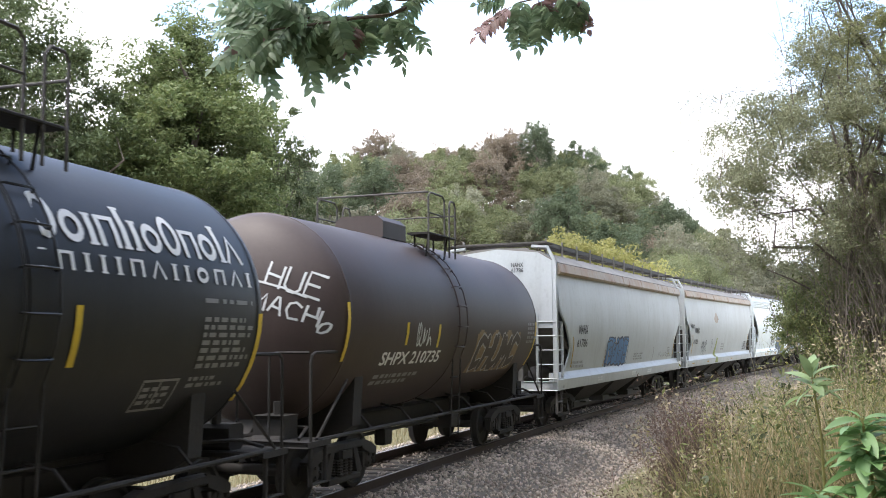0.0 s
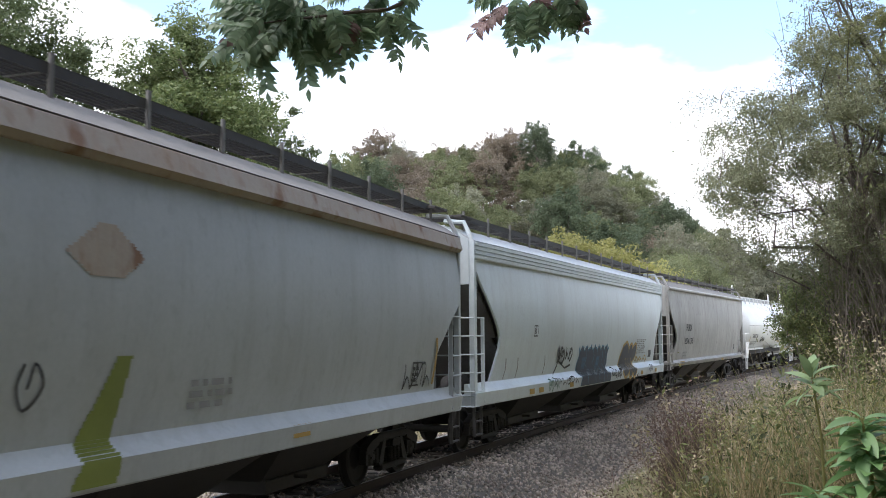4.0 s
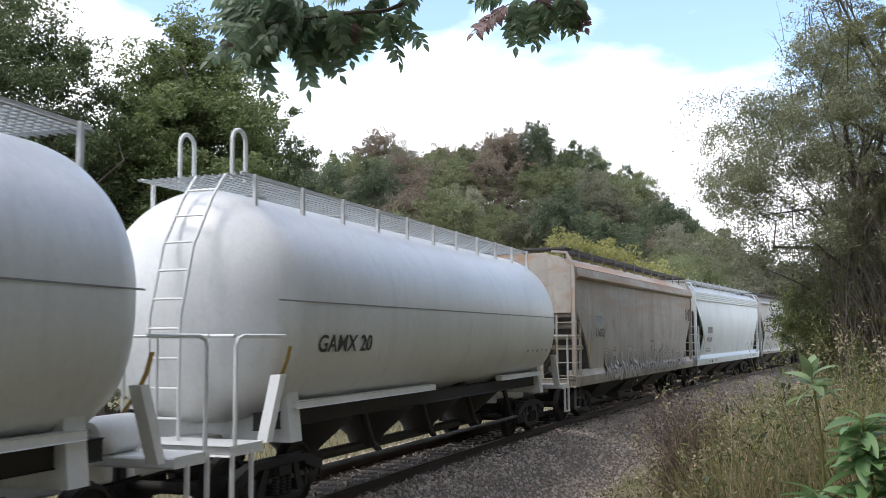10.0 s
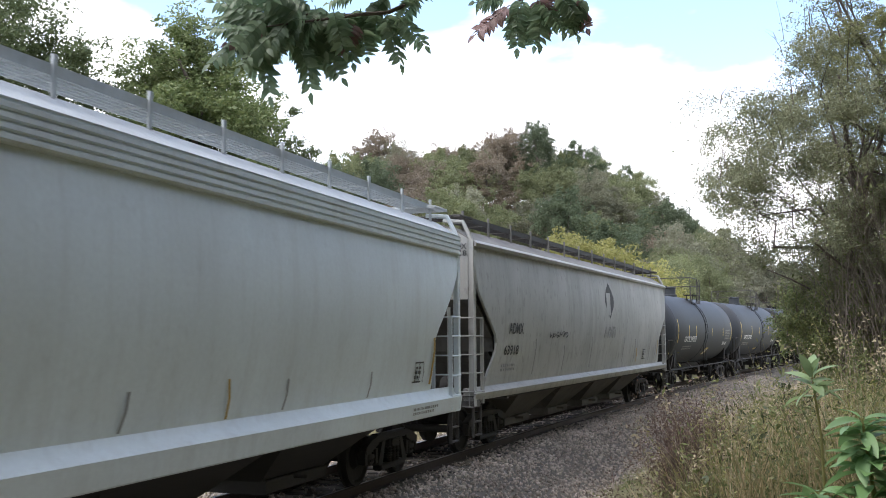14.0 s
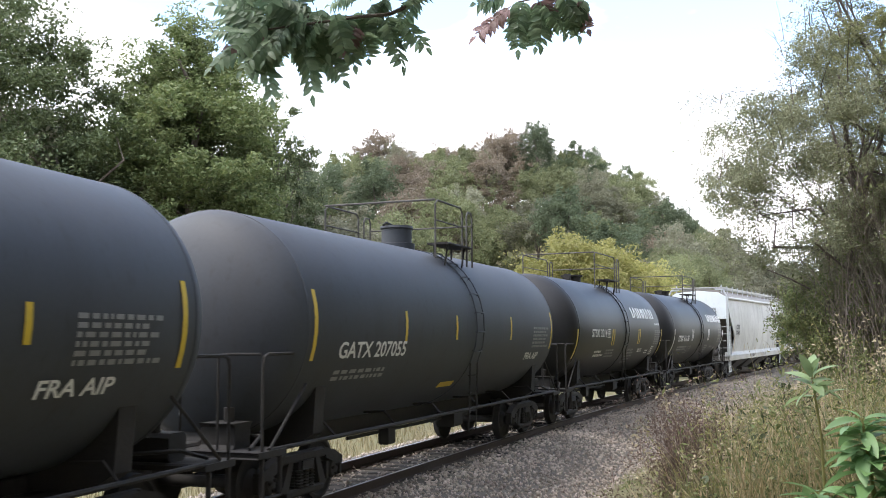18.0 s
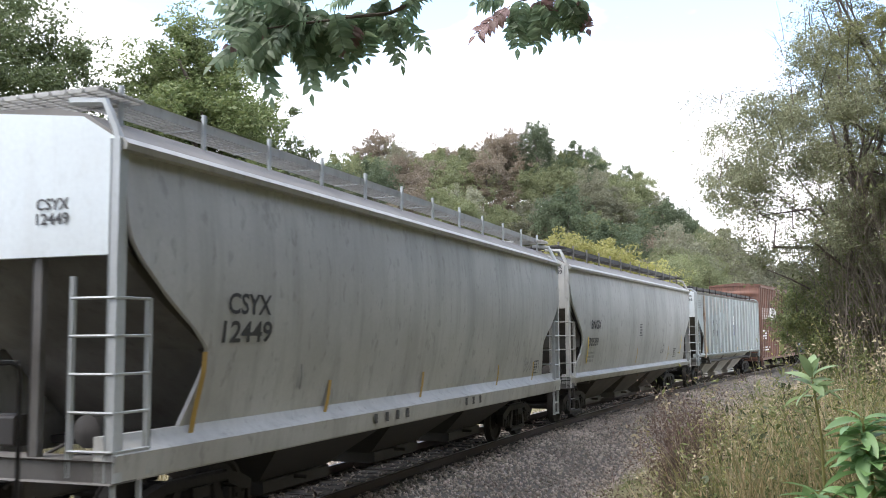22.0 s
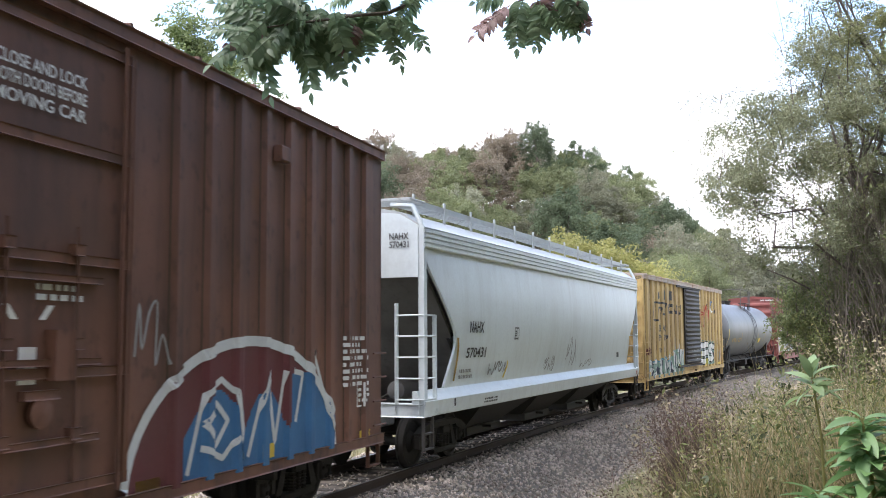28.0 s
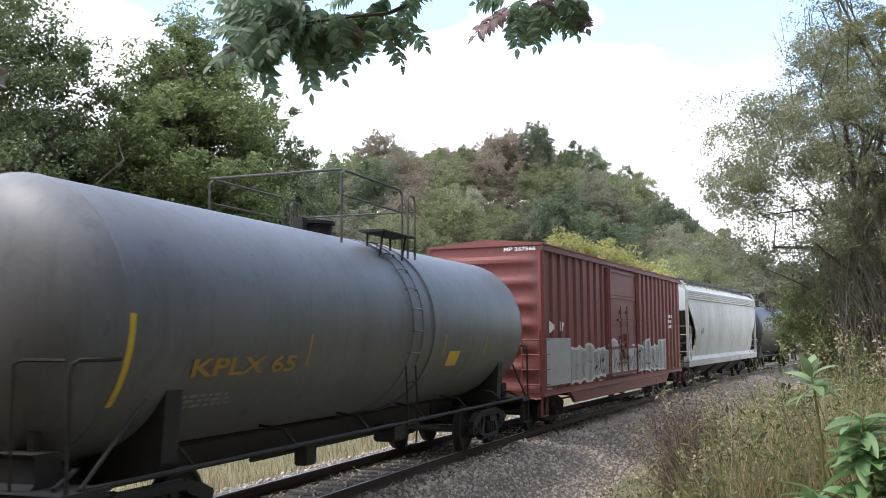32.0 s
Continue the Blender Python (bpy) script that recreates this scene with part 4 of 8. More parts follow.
            part("rung", Geo().tube(out, 0.013, 5), P, car)
        for u in (-0.21, 0.21):
            part("ladder_stile", Geo().tube([(ladder + u, yi * (R + 0.045) * math.cos(a), zc + (R + 0.045) * math.sin(a)) for a in np.linspace(-0.45, 1.15, 9)], 0.012, 5), P, car)
        part("side_ladder", lad, T, car)
    # top fittings: manway housing, platform and its rails
    zt = zc + R
    if dome == "drum":
        part("manway_housing", Geo().lathe([(zt - 0.05, 0.36), (zt + 0.08, 0.36), (zt + 0.09, 0.30), (zt + 0.36, 0.30), (zt + 0.38, 0.33), (zt + 0.43, 0.32), (zt + 0.45, 0.1)], 22, 2, (ladder - man, 0)), P, car)
        part("manway_hinge", Geo().tube([(ladder - man - 0.40, 0.1, zt + 0.42), (ladder - man - 0.30, 0.1, zt + 0.48), (ladder - man, 0.1, zt + 0.46)], 0.025), T, car)
    elif dome == "box":
        part("manway_housing", Geo().prism([(-0.48, zt - 0.06), (0.48, zt - 0.06), (0.48, zt + 0.24), (0.36, zt + 0.34), (-0.36, zt + 0.34), (-0.48, zt + 0.24)], ladder - 1.15, ladder - 0.10), P, car)
    else:
        part("manway_housing", Geo().lathe([(zt - 0.05, 0.30), (zt + 0.14, 0.30), (zt + 0.15, 0.36), (zt + 0.20, 0.36), (zt + 0.21, 0.06)], 18, 2, (ladder - man - 0.1, 0)).box(ladder - man - 0.65, ladder - man - 0.5, -0.1, 0.1, zt - 0.03, zt + 0.22), T, car)
    for y in (-0.95, 0.95):
        walk_geo = Geo()
        walk_geo.box(ladder - 0.62, ladder + 0.75, y - 0.22, y + 0.22, zt + 0.02, zt + 0.06, 0.01)
        for x in (ladder - 0.45, ladder + 0.5):
            walk_geo.tube([(x, y * 1.15, zt + 0.03), (x, y * 1.08, zt - 0.38)], 0.02, 5).tube([(x, y * 0.85, zt + 0.03), (x, y * 0.85, zt - 0.2)], 0.02, 5)
        part("top_platform", walk_geo, T, car)
    for y in (-1.15, 1.15):
        part("platform_rail", Geo().tube([(ladder - rail_len, y, zt - 0.30), (ladder - rail_len, y, zt + 0.72), (ladder - rail_len + 0.1, y, zt + 0.80), (ladder + 0.12, y, zt + 0.80), (ladder + 0.22, y, zt + 0.72), (ladder + 0.22, y, zt - 0.35)], 0.019), M["greysteel"], car)
        part("mid_rail", Geo().tube([(ladder - rail_len, y, zt + 0.42), (ladder + 0.22, y, zt + 0.42)], 0.014), M["greysteel"], car)
        part("ladder_grab_rail", Geo().tube([(ladder + 0.48, y, zt - 0.35), (ladder + 0.48, y, zt + 0.68), (ladder + 0.55, y, zt + 0.76), (ladder + 0.74, y, zt + 0.76), (ladder + 0.80, y, zt + 0.68), (ladder + 0.80, y, zt - 0.35)], 0.019), M["greysteel"], car)
    part("platform_rail", Geo().tube([(ladder - rail_len, -1.15, zt + 0.80), (ladder - rail_len, 1.15, zt + 0.80)], 0.02), M["greysteel"], car)
    part("cross_rail", Geo().tube([(ladder + 0.78, -1.15, zt + 0.5), (ladder + 0.78, 1.15, zt + 0.5)], 0.016), M["greysteel"], car)
    part("bottom_outlet", Geo().lathe([(zc - R - 0.28, 0.10), (zc - R - 0.22, 0.17), (zc - R - 0.1, 0.14), (zc - R + 0.05, 0.22)], 14, 2, (0.2, 0)).tube([(-3.0, -0.5, 0.72), (3.0, -0.5, 0.72)], 0.035).tube([(-4.0, 0.4, 0.66), (4.0, 0.4, 0.66)], 0.03).box(1.2, 1.7, -0.8, -0.4, 0.55, 0.85, 0.04).box(-1.8, -1.5, -0.7, -0.5, 0.5, 0.8, 0.03), M["steel"], car)
    part("centre_sill", Geo().box(-H + 3.5, H - 3.5, -0.22, 0.22, 0.72, 1.04, 0.03), M["steel"], car)
    couplers(car, H - 0.42)
    bogies(car, H - 2.15)

    def depth(x, z):
        return math.sqrt(max(0.01, R * R - (z - zc) ** 2))

    dec = Decal(car, depth, 0.010, lambda x, z, up: (x - 0.14, -(depth(x, z) + up), z))
    for x, za, zb in bar_xs:
        dec.stripe(bars, x, za, zb)
    return car, dec, H


# ---- white pressure hoppers: fat shells with ribbed undersides ----
def pressure_car(name, label, q0, q1):
    car, H = car_thing(name, label, q0, q1, (q1 - q0) / 2 - 2.2, "hopper car")
    P, T = M["cream"], M["steel"]
    R, zc = 1.57, 2.80
    c = H - 1.95
    head = [(0.98 * math.sin(a), R * math.cos(a) ** 0.9) for a in np.linspace(0, math.pi / 2 - 0.03, 10)]
    prof = [(-c - dx, r) for dx, r in head[::-1]] + [(-c + 2 * c * i / 6, R) for i in range(1, 6)] + [(c + dx, r) for dx, r in head]
    shell = Geo().lathe(prof, 72, 0, (0, zc))
    full = 2.7

    def squared(x, u, w):
        """The lower half is fuller than a circle."""
        r = math.hypot(u, w - zc)
        if w >= zc or r < 1e-6:
            return (x, u, w)
        a, b = abs(u) / r, abs(w - zc) / r
        k = (a ** full + b ** full) ** (-1 / full)
        return (x, u * k, zc + (w - zc) * (1 + (k - 1) * 0.6))

    shell.v = [squared(*p) for p in shell.v]
    part("tank_shell", shell, P, car)
    for s in (-1, 1):
        for x0, x1 in ((-c + 0.2, -c + 5.2), (c - 3.4, c - 0.1)):
            part("side_skirt", Geo().box(x0, x1, s * 1.16, s * 1.30, 1.42, 1.52, 0.01), P, car)
        part("side_sill", Geo().box(-H + 1.6, H - 1.6, s * 0.98, s * 1.14, 1.18, 1.40, 0.02), T, car)
        part("walkway_edge", Geo().box(-c - 0.4, c + 0.5, s * 0.77, s * 0.80, 4.49, 4.53, 0.004), M["cream"], car)
        st = Geo().box(-0.03, 0.03, s * 0.80, s * 0.84, 4.02, 4.53, 0.005).mesh("walkway_stand", P)
        for i in range(11):
            part("walkway_stand", st, None, car, at=pose(-c - 0.1 + i * (2 * c + 0.4) / 10, 0, 0))
        e = s * H
        part("end_platform", Geo().box(e - s * 0.95, e - s * 0.25, -1.52, 1.52, 1.02, 1.14, 0.02).box(e - s * 2.6, e - s * 0.2, -0.26, 0.26, 0.74, 1.08, 0.03), P, car)
        for y0, y1 in ((-1.50, -1.36), (1.36, 1.50)):
            part("saddle_strut", Geo().prism([(e - s * 1.20, 1.10), (e - s * 1.07, 1.10), (e - s * 1.38, 1.90), (e - s * 1.53, 1.90)], y0, y1, 1), P, car)
        part("saddle", Geo().prism([(-1.3, 1.0), (1.3, 1.0), (1.2, 1.9), (-1.2, 1.9)], e - s * 2.3, e - s * 2.0), P, car)
        for y in (-1.52, 1.52):
            part("end_hand_rail", Geo().tube([(e - s * 0.35, y, 1.1), (e - s * 0.35, y, 2.26), (e - s * 0.40, y, 2.35), (e - s * 0.5, y, 2.38), (e - s * 1.45, y, 2.38)], 0.026).tube([(e - s * 0.32, y, 2.38), (e - s * 0.32, y * 0.30, 2.38), (e - s * 0.32, y * 0.30, 1.1)], 0.024), P, car)
            part("grab_step", Geo().box(e - s * 0.3 - 0.02, e - s * 0.3 + 0.02, y - 0.03, y + 0.03, 0.42, 1.05).box(e - s * 0.7 - 0.02, e - s * 0.7 + 0.02, y - 0.03, y + 0.03, 0.42, 1.05).box(e - s * 0.7, e - s * 0.3, y - 0.04, y + 0.04, 0.42, 0.45), P, car)
    g = Geo()
    for k in range(14):
        g.box(-c - 0.5, c + 0.6, -0.76 + 0.117 * k - 0.006, -0.76 + 0.117 * k + 0.006, 4.475, 4.505, 0.002)
    for i in range(int((2 * c + 0.9) / 0.12)):
        g.box(-c - 0.4 + i * 0.12, -c - 0.388 + i * 0.12, -0.78, 0.78, 4.48, 4.50, 0.002)
    part("walkway_grating", g, M["pale"], car, smooth=False)
    for x in np.linspace(-c + 1, c - 1, 5):
        part("roof_hatch", Geo().lathe([(4.28, 0.26), (4.38, 0.26), (4.40, 0.30), (4.42, 0.30), (4.43, 0.08)], 16, 2, (x, 0)), P, car)
    lad = Geo()
    for y in (-0.55, -0.10):
        lad.tube([(-H + 0.62, y, 1.1), (-H + 0.62, y, 2.6), (-H + 0.86, y, 3.5), (-H + 1.25, y, 4.15), (-H + 1.55, y, 4.5)], 0.026)
    for k in range(9):
        z = 1.4 + 0.36 * k
        x = float(np.interp(z, [1.1, 2.6, 3.5, 4.15, 4.5], [0.62, 0.62, 0.86, 1.25, 1.55]))
        lad.tube([(-H + x, -0.55, z), (-H + x, -0.10, z)], 0.018, 5)
    part("head_ladder", lad, P, car)
    for y in (-0.62, 0.2):
        part("ladder_hoop", Geo().tube([(-c - 0.35, y, 4.45), (-c - 0.35, y, 4.98)] + [(-c - 0.35 + 0.16 - 0.16 * math.cos(a), y, 4.98 + 0.15 * math.sin(a)) for a in np.linspace(0, math.pi, 7)] + [(-c - 0.03, y, 4.45)], 0.03), P, car)
    part("air_reservoir", Geo().lathe([(-0.42, 0.02), (-0.40, 0.16), (-0.32, 0.21), (0.32, 0.21), (0.40, 0.16), (0.42, 0.02)], 18, 0, (-0.62, 1.34)), P, car, at=pose(H - 0.75, 0, 0))
    span = 2 * c - 2.6
    for i in range(4):
        x = -span / 2 + span * (i + 0.5) / 4
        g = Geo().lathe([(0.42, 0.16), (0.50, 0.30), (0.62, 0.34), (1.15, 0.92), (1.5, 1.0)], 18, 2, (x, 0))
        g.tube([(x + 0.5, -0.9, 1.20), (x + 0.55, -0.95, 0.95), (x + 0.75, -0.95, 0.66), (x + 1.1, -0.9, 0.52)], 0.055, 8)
        # cones take the darkened under-car colour
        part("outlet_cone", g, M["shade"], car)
    part("discharge_pipe", Geo().tube([(-c, 0, 0.44), (c, 0, 0.44)], 0.09, 10).tube([(-c, -1.0, 0.50), (c, -1.0, 0.50)], 0.04, 6), M["greysteel"], car)
    couplers(car, H - 0.38)
    bogies(car, H - 2.2)

    def depth(x, z):
        if z > zc:
            return math.sqrt(max(0.01, R * R - (z - zc) ** 2))
        lo, hi = 0.0, math.pi / 2
        for _ in range(24):
            a = (lo + hi) / 2
            if R * math.sin(a) * (1 + ((math.cos(a) ** full + math.sin(a) ** full) ** (-1 / full) - 1) * 0.6) < zc - z:
                lo = a
            else:
                hi = a
        return R * math.cos(lo) * (math.cos(lo) ** full + math.sin(lo) ** full) ** (-1 / full)

    return car, Decal(car, depth, 0.008), H


# ---- box cars ----
def box_car(name, label, q0, q1, paint, top, ribs, door, door_mat, low=0.95, roof_mat="rusty", rib_d=0.045):
    car, H = car_thing(name, label, q0, q1, (q1 - q0) / 2 - 2.0, "box car")
    P = M[paint]
    W = 1.48

    def depth(x, z):
        if door[0] < x < door[1]:
            return W + 0.075
        k = min((abs(x - r) for r in ribs), default=9)
        return W + rib_d * max(0.0, min(1.0, (0.115 - k) / 0.055))

    xs = sorted({-H, H, *[r + o for r in ribs for o in (-0.115, -0.06, 0.06, 0.115) if abs(r + o) < H]})
    for s in (-1, 1):
        rows = [[(x, s * (W + (rib_d if any(abs(x - r) < 0.062 for r in ribs) else 0)), z) for x in xs] for z in (low + 0.12, top - 0.10)]
        part("side_wall", Geo().sheet(rows if s < 0 else [r[::-1] for r in rows], (0, -s * 0.06, 0)), P, car, smooth=False)
        seam = Geo().box(-0.009, 0.009, s * (W - 0.01), s * (W + 0.004), low + 0.15, top - 0.15, 0.002).mesh("rib_seam", M["seam"])
        for r in ribs:
            for o in (-0.125, 0.125):
                if abs(r + o) < H - 0.02:
                    part("rib_seam", seam, None, car, at=pose(r + o, 0, 0))
        part("side_sill", Geo().box(-H, H, s * (W - 0.05), s * (W + 0.05), low, low + 0.14, 0.015), P, car)
        part("top_rail", Geo().box(-H, H, s * (W - 0.04), s * (W + 0.065), top - 0.14, top, 0.02), M[roof_mat], car)
        # corrugated end
        n = 42
        rows = []
        for i in range(n + 1):
            z = low + 0.05 + (top - low - 0.05) * i / n
            ph = (z - low) / ((top - low) / 7.0)
            b = max(0.0, math.sin(ph * 2 * math.pi)) ** 0.7 * 0.085
            rows.append([(s * (H - 0.02 + b * min(1, k)), y, z) for y, k in ((-W, 0), (-W + 0.12, 0), (-W + 0.30, 1), (0, 1), (W - 0.30, 1), (W - 0.12, 0), (W, 0))])
        part("end_wall", Geo().sheet(rows if s < 0 else [r[::-1] for r in rows], (-s * 0.05, 0, 0)), P, car)
        part("end_sill", Geo().box(s * (H - 0.1), s * (H + 0.10), -W, W, low - 0.06, low + 0.10, 0.02).box(s * (H - 1.6), s * (H - 0.05), -0.25, 0.25, 0.72, low, 0.03), P, car)
        for y in (-W + 0.03, W - 0.03):
            yi = 1 if y > 0 else -1
            lad = Geo().tube([(s * (H + 0.03), y - 0.02 * yi, low), (s * (H + 0.03), y - 0.02 * yi, low + 1.6)], 0.02, 5).tube([(s * (H + 0.08), y - 0.45 * yi, low), (s * (H + 0.08), y - 0.45 * yi, low + 1.6)], 0.02, 5)
            for k in range(4):
                z = low + 0.28 + 0.36 * k
                lad.tube([(s * (H - 0.45), y + 0.09 * yi, z), (s * (H + 0.04), y + 0.09 * yi, z)], 0.016, 5).tube([(s * (H + 0.09), y, z), (s * (H + 0.09), y - 0.45 * yi, z)], 0.016, 5)
            part("ladder", lad, P, car)
            part("stirrup_step", Geo().box(s * (H - 0.06) - 0.015, s * (H - 0.06) + 0.015, y - 0.03, y + 0.03, 0.42, low).box(s * (H - 0.46) - 0.015, s * (H - 0.46) + 0.015, y - 0.03, y + 0.03, 0.42, low).box(s * (H - 0.46), s * (H - 0.06), y - 0.035, y + 0.035, 0.42, 0.45), P, car)
    ring = [(-W - 0.05, top - 0.02), (-W - 0.05, top + 0.03), (0, top + 0.16), (W + 0.05, top + 0.03), (W + 0.05, top - 0.02)]
    roof = Geo().prism(ring, -H - 0.03, H + 0.03)
    for i in range(int(2 * H / 1.2)):
        x = -H + 0.4 + i * 1.2
        roof.prism([(y, z + 0.035) for y, z in ring], x - 0.03, x + 0.03)
    part("roof", roof, M[roof_mat], car)
    part("floor_frame", Geo().box(-H + 0.2, H - 0.2, -1.3, 1.3, low - 0.02, low + 0.06).box(-H + 0.4, H - 0.4, -0.22, 0.22, 0.68, low, 0.03), M["shade"], car)
    part("brake_valve", Geo().box(-0.7, 0.5, -0.9, -0.5, 0.45, low - 0.02, 0.05), M["steel"], car)
    part("air_reservoir", Geo().lathe([(1.0, 0.05), (1.05, 0.16), (1.75, 0.16), (1.8, 0.05)], 14, 0, (-0.75, low - 0.2)), M["steel"], car)
    part("brake_rod", Geo().tube([(-4, -0.4, 0.55), (4, -0.4, 0.55)], 0.03), M["steel"], car)
    for x in np.linspace(-H + 3.2, H - 3.2, 7):
        part("cross_bearer", Geo().box(x - 0.05, x + 0.05, -1.35, 1.35, low - 0.16, low - 0.01, 0.01), M["steel"], car)
    couplers(car, H + 0.10)
    bogies(car, H - 2.0)
    return car, Decal(car, depth, 0.010, fine=True), H


def corrugated_door(car, x0, x1, z0, z1, mat, y=-1.56, waves=17):
    for s in (-1, 1):
        rows = []
        n = waves * 4
        for i in range(n + 1):
            z = z0 + (z1 - z0) * i / n
            b = (0, 0.035, 0.05, 0.035)[i % 4]
            rows.append([(x, s * (-y + (b if k else 0)), z) for x, k in ((x0, 0), (x0 + 0.10, 0), (x0 + 0.14, 1), (x1 - 0.14, 1), (x1 - 0.10, 0), (x1, 0))])
        part("sliding_door", Geo().sheet(rows if s < 0 else [r[::-1] for r in rows], (0, -s * 0.05, 0)), M[mat], car, "dark ridged sliding door")
        part("door_track", Geo().box(x0 - 1.6, x1 + 0.1, s * 1.53, s * 1.61, z0 - 0.10, z0 - 0.02), M[mat], car)
        part("door_track", Geo().box(x0 - 1.6, x1 + 0.1, s * 1.53, s * 1.60, z1, z1 + 0.07), M[mat], car)


def plug_door(car, x0, x1, z0, z1, mat):
    """A flush plug door with panels, hinge bars and locking rods."""
    for s in (-1, 1):
        door = part("plug_door", Geo().box(x0, x1, s * 1.47, s * 1.545, z0, z1, 0.02), M[mat], car)
        for z in np.linspace(z0 + 0.05, z1 - 0.05, 5):
            part("door_rail", Geo().box(x0, x1, s * 1.54, s * 1.575, z - 0.045, z + 0.045, 0.01), M[mat], door)
        for x in (x0 + 0.06, x1 - 0.06):
            part("door_stile", Geo().box(x - 0.035, x + 0.035, s * 1.54, s * 1.58, z0, z1, 0.01), M[mat], door)
        for x in (x0 + 0.18, x1 - 0.18):
            part("locking_rod", Geo().tube([(x, s * 1.60, z0 - 0.05), (x, s * 1.60, z1 + 0.05)], 0.022), M[mat], door)
        xm = (x0 + x1) / 2
        for x in (xm - 0.42, xm + 0.42):
            part("locking_rod", Geo().tube([(x, s * 1.595, z0 + 0.1), (x, s * 1.595, 3.3)], 0.018), M[mat], door)
            for z in (z0 + 0.5, 2.3, 3.1):
                part("rod_guide", Geo().box(x - 0.06, x + 0.06, s * 1.545, s * 1.625, z - 0.05, z + 0.05, 0.01), M[mat], door)
        for z in (1.50, 2.15, 2.85):
            part("latch_bar", Geo().box(xm - 0.75, xm + 0.75, s * 1.545, s * 1.60, z - 0.03, z + 0.03, 0.01), M[mat], door)
        part("latch_box", Geo().box(xm + 0.10, xm + 0.34, s * 1.55, s * 1.64, 2.0, 2.42, 0.02), M[mat], door)
        rods = Geo().box((x0 + x1) / 2 - 0.20, (x0 + x1) / 2 + 0.20, s * 1.56, s * 1.62, 1.85, 1.93).lathe([(s * 1.56, 0.02), (s * 1.58, 0.13), (s * 1.62, 0.13), (s * 1.64, 0.02)], 14, 1, ((x0 + x1) / 2, 1.75))
        part("lock_gear", rods, M[mat], door)


# ---- graffiti and lettering helpers ----
def puffy(dec, fill, line, x0, x1, z0, z1, lobes, seed, inner=None, cell=0.03, w=0.035):
    """Bubble-letter paint: rounded lobes side by side, an outline round them, lines inside."""
    rng = random.Random(seed)
    k = (x1 - x0) / lobes
    tops = [z1 - rng.uniform(0, 0.22) * (z1 - z0) for _ in range(lobes)]
    lows = [z0 + rng.uniform(0, 0.08) * (z1 - z0) for _ in range(lobes)]

    def edge(x):
        u = min(lobes - 1e-6, max(0.0, (x - x0) / k))
        i = int(u)
        hump = 1 - abs(2 * (u - i) - 1) ** 6
        wob = 0.03 * math.sin(9.0 * u + seed) * (z1 - z0)
        return lows[i] + 0.05 * (1 - hump) * (z1 - z0) - wob, tops[i] - 0.10 * (1 - hump) * (z1 - z0) + wob

    dec.piece("graffiti")
    dec.fill(fill, lambda x, z: edge(x)[0] < z < edge(x)[1], x0, x1, z0, z1, cell)
    xs = [x0 + (x1 - x0) * i / (lobes * 8) for i in range(lobes * 8 + 1)]
    dec.piece("graffiti_outline")
    dec.stroke(line, [(x, edge(x)[1]) for x in xs], w, 0.003)
    dec.stroke(line, [(x, edge(x)[0]) for x in xs], w, 0.003)
    for x in (x0, x1):
        dec.stroke(line, [(x, edge(x)[0]), (x, edge(x)[1])], w, 0.003)
    for i in range(1, lobes):
        x = x0 + i * k
        dec.stroke(inner or line, [(x, edge(x)[1]), (x + 0.05 * k, (z0 + z1) / 2), (x - 0.08 * k, z0 + 0.3 * (z1 - z0)), (x, edge(x)[0])], w * 0.8, 0.004)
    for i in range(lobes):
        x, zm = x0 + (i + 0.5) * k, z0 + rng.uniform(0.4, 0.65) * (z1 - z0)
        u = rng.uniform(-0.1, 0.1) * k
        dec.stroke(inner or line, [(x - 0.14 * k, zm + u), (x + 0.02 * k, zm - 0.02), (x + 0.16 * k, zm - u)], w * 0.7, 0.004)
        if rng.random() < 0.6:
            dec.stroke(inner or line, [(x - 0.05 * k, zm - 0.28 * (z1 - z0)), (x + 0.04 * k, zm - 0.16 * (z1 - z0))], w * 0.7, 0.004)


def smooth_line(ctrl, steps=4):
    """A curve through the points of ctrl."""
    p, pts = [Vector(q) for q in ctrl], []
    for j in range(len(p) - 1):
        q0, q1, q2, q3 = p[max(0, j - 1)], p[j], p[j + 1], p[min(len(p) - 1, j + 2)]
        for i in range(steps):
            t = i / steps
            pts.append(0.5 * (2 * q1 + (q2 - q0) * t + (2 * q0 - 5 * q1 + 4 * q2 - q3) * t * t + (3 * q1 - q0 - 3 * q2 + q3) * t ** 3))
    return pts + [p[-1]]


def tag(dec, key, x0, x1, z0, z1, n, seed, w=0.035):
    """A sprayed scrawl: a running line of loops and kicks, no letters."""
    rng = random.Random(seed)
    dec.piece("graffiti_scrawl")
    k, h = (x1 - x0) / n, z1 - z0
    ctrl, last = [], 0
    for i in range(n):
        a = x0 + i * k
        top, low = z1 - rng.uniform(0, 0.3) * h, z0 + rng.uniform(0, 0.3) * h
        kind = rng.random()
        if kind < 0.35:
            ctrl += [(a + 0.1 * k, low), (a + 0.3 * k, top), (a + 0.45 * k, low + 0.1 * h), (a + 0.8 * k, top - 0.1 * h)]
        elif kind < 0.7:
            ctrl += [(a + 0.2 * k, top), (a + 0.05 * k, (top + low) / 2), (a + 0.35 * k, low), (a + 0.8 * k, (top + low) / 2), (a + 0.5 * k, top), (a + 0.35 * k, low + 0.35 * h)]
        else:
            ctrl += [(a + 0.2 * k, top), (a + 0.15 * k, low), (a + 0.5 * k, (top + low) / 2), (a + 0.9 * k, low)]
        if len(ctrl) > 9 or i == n - 1:
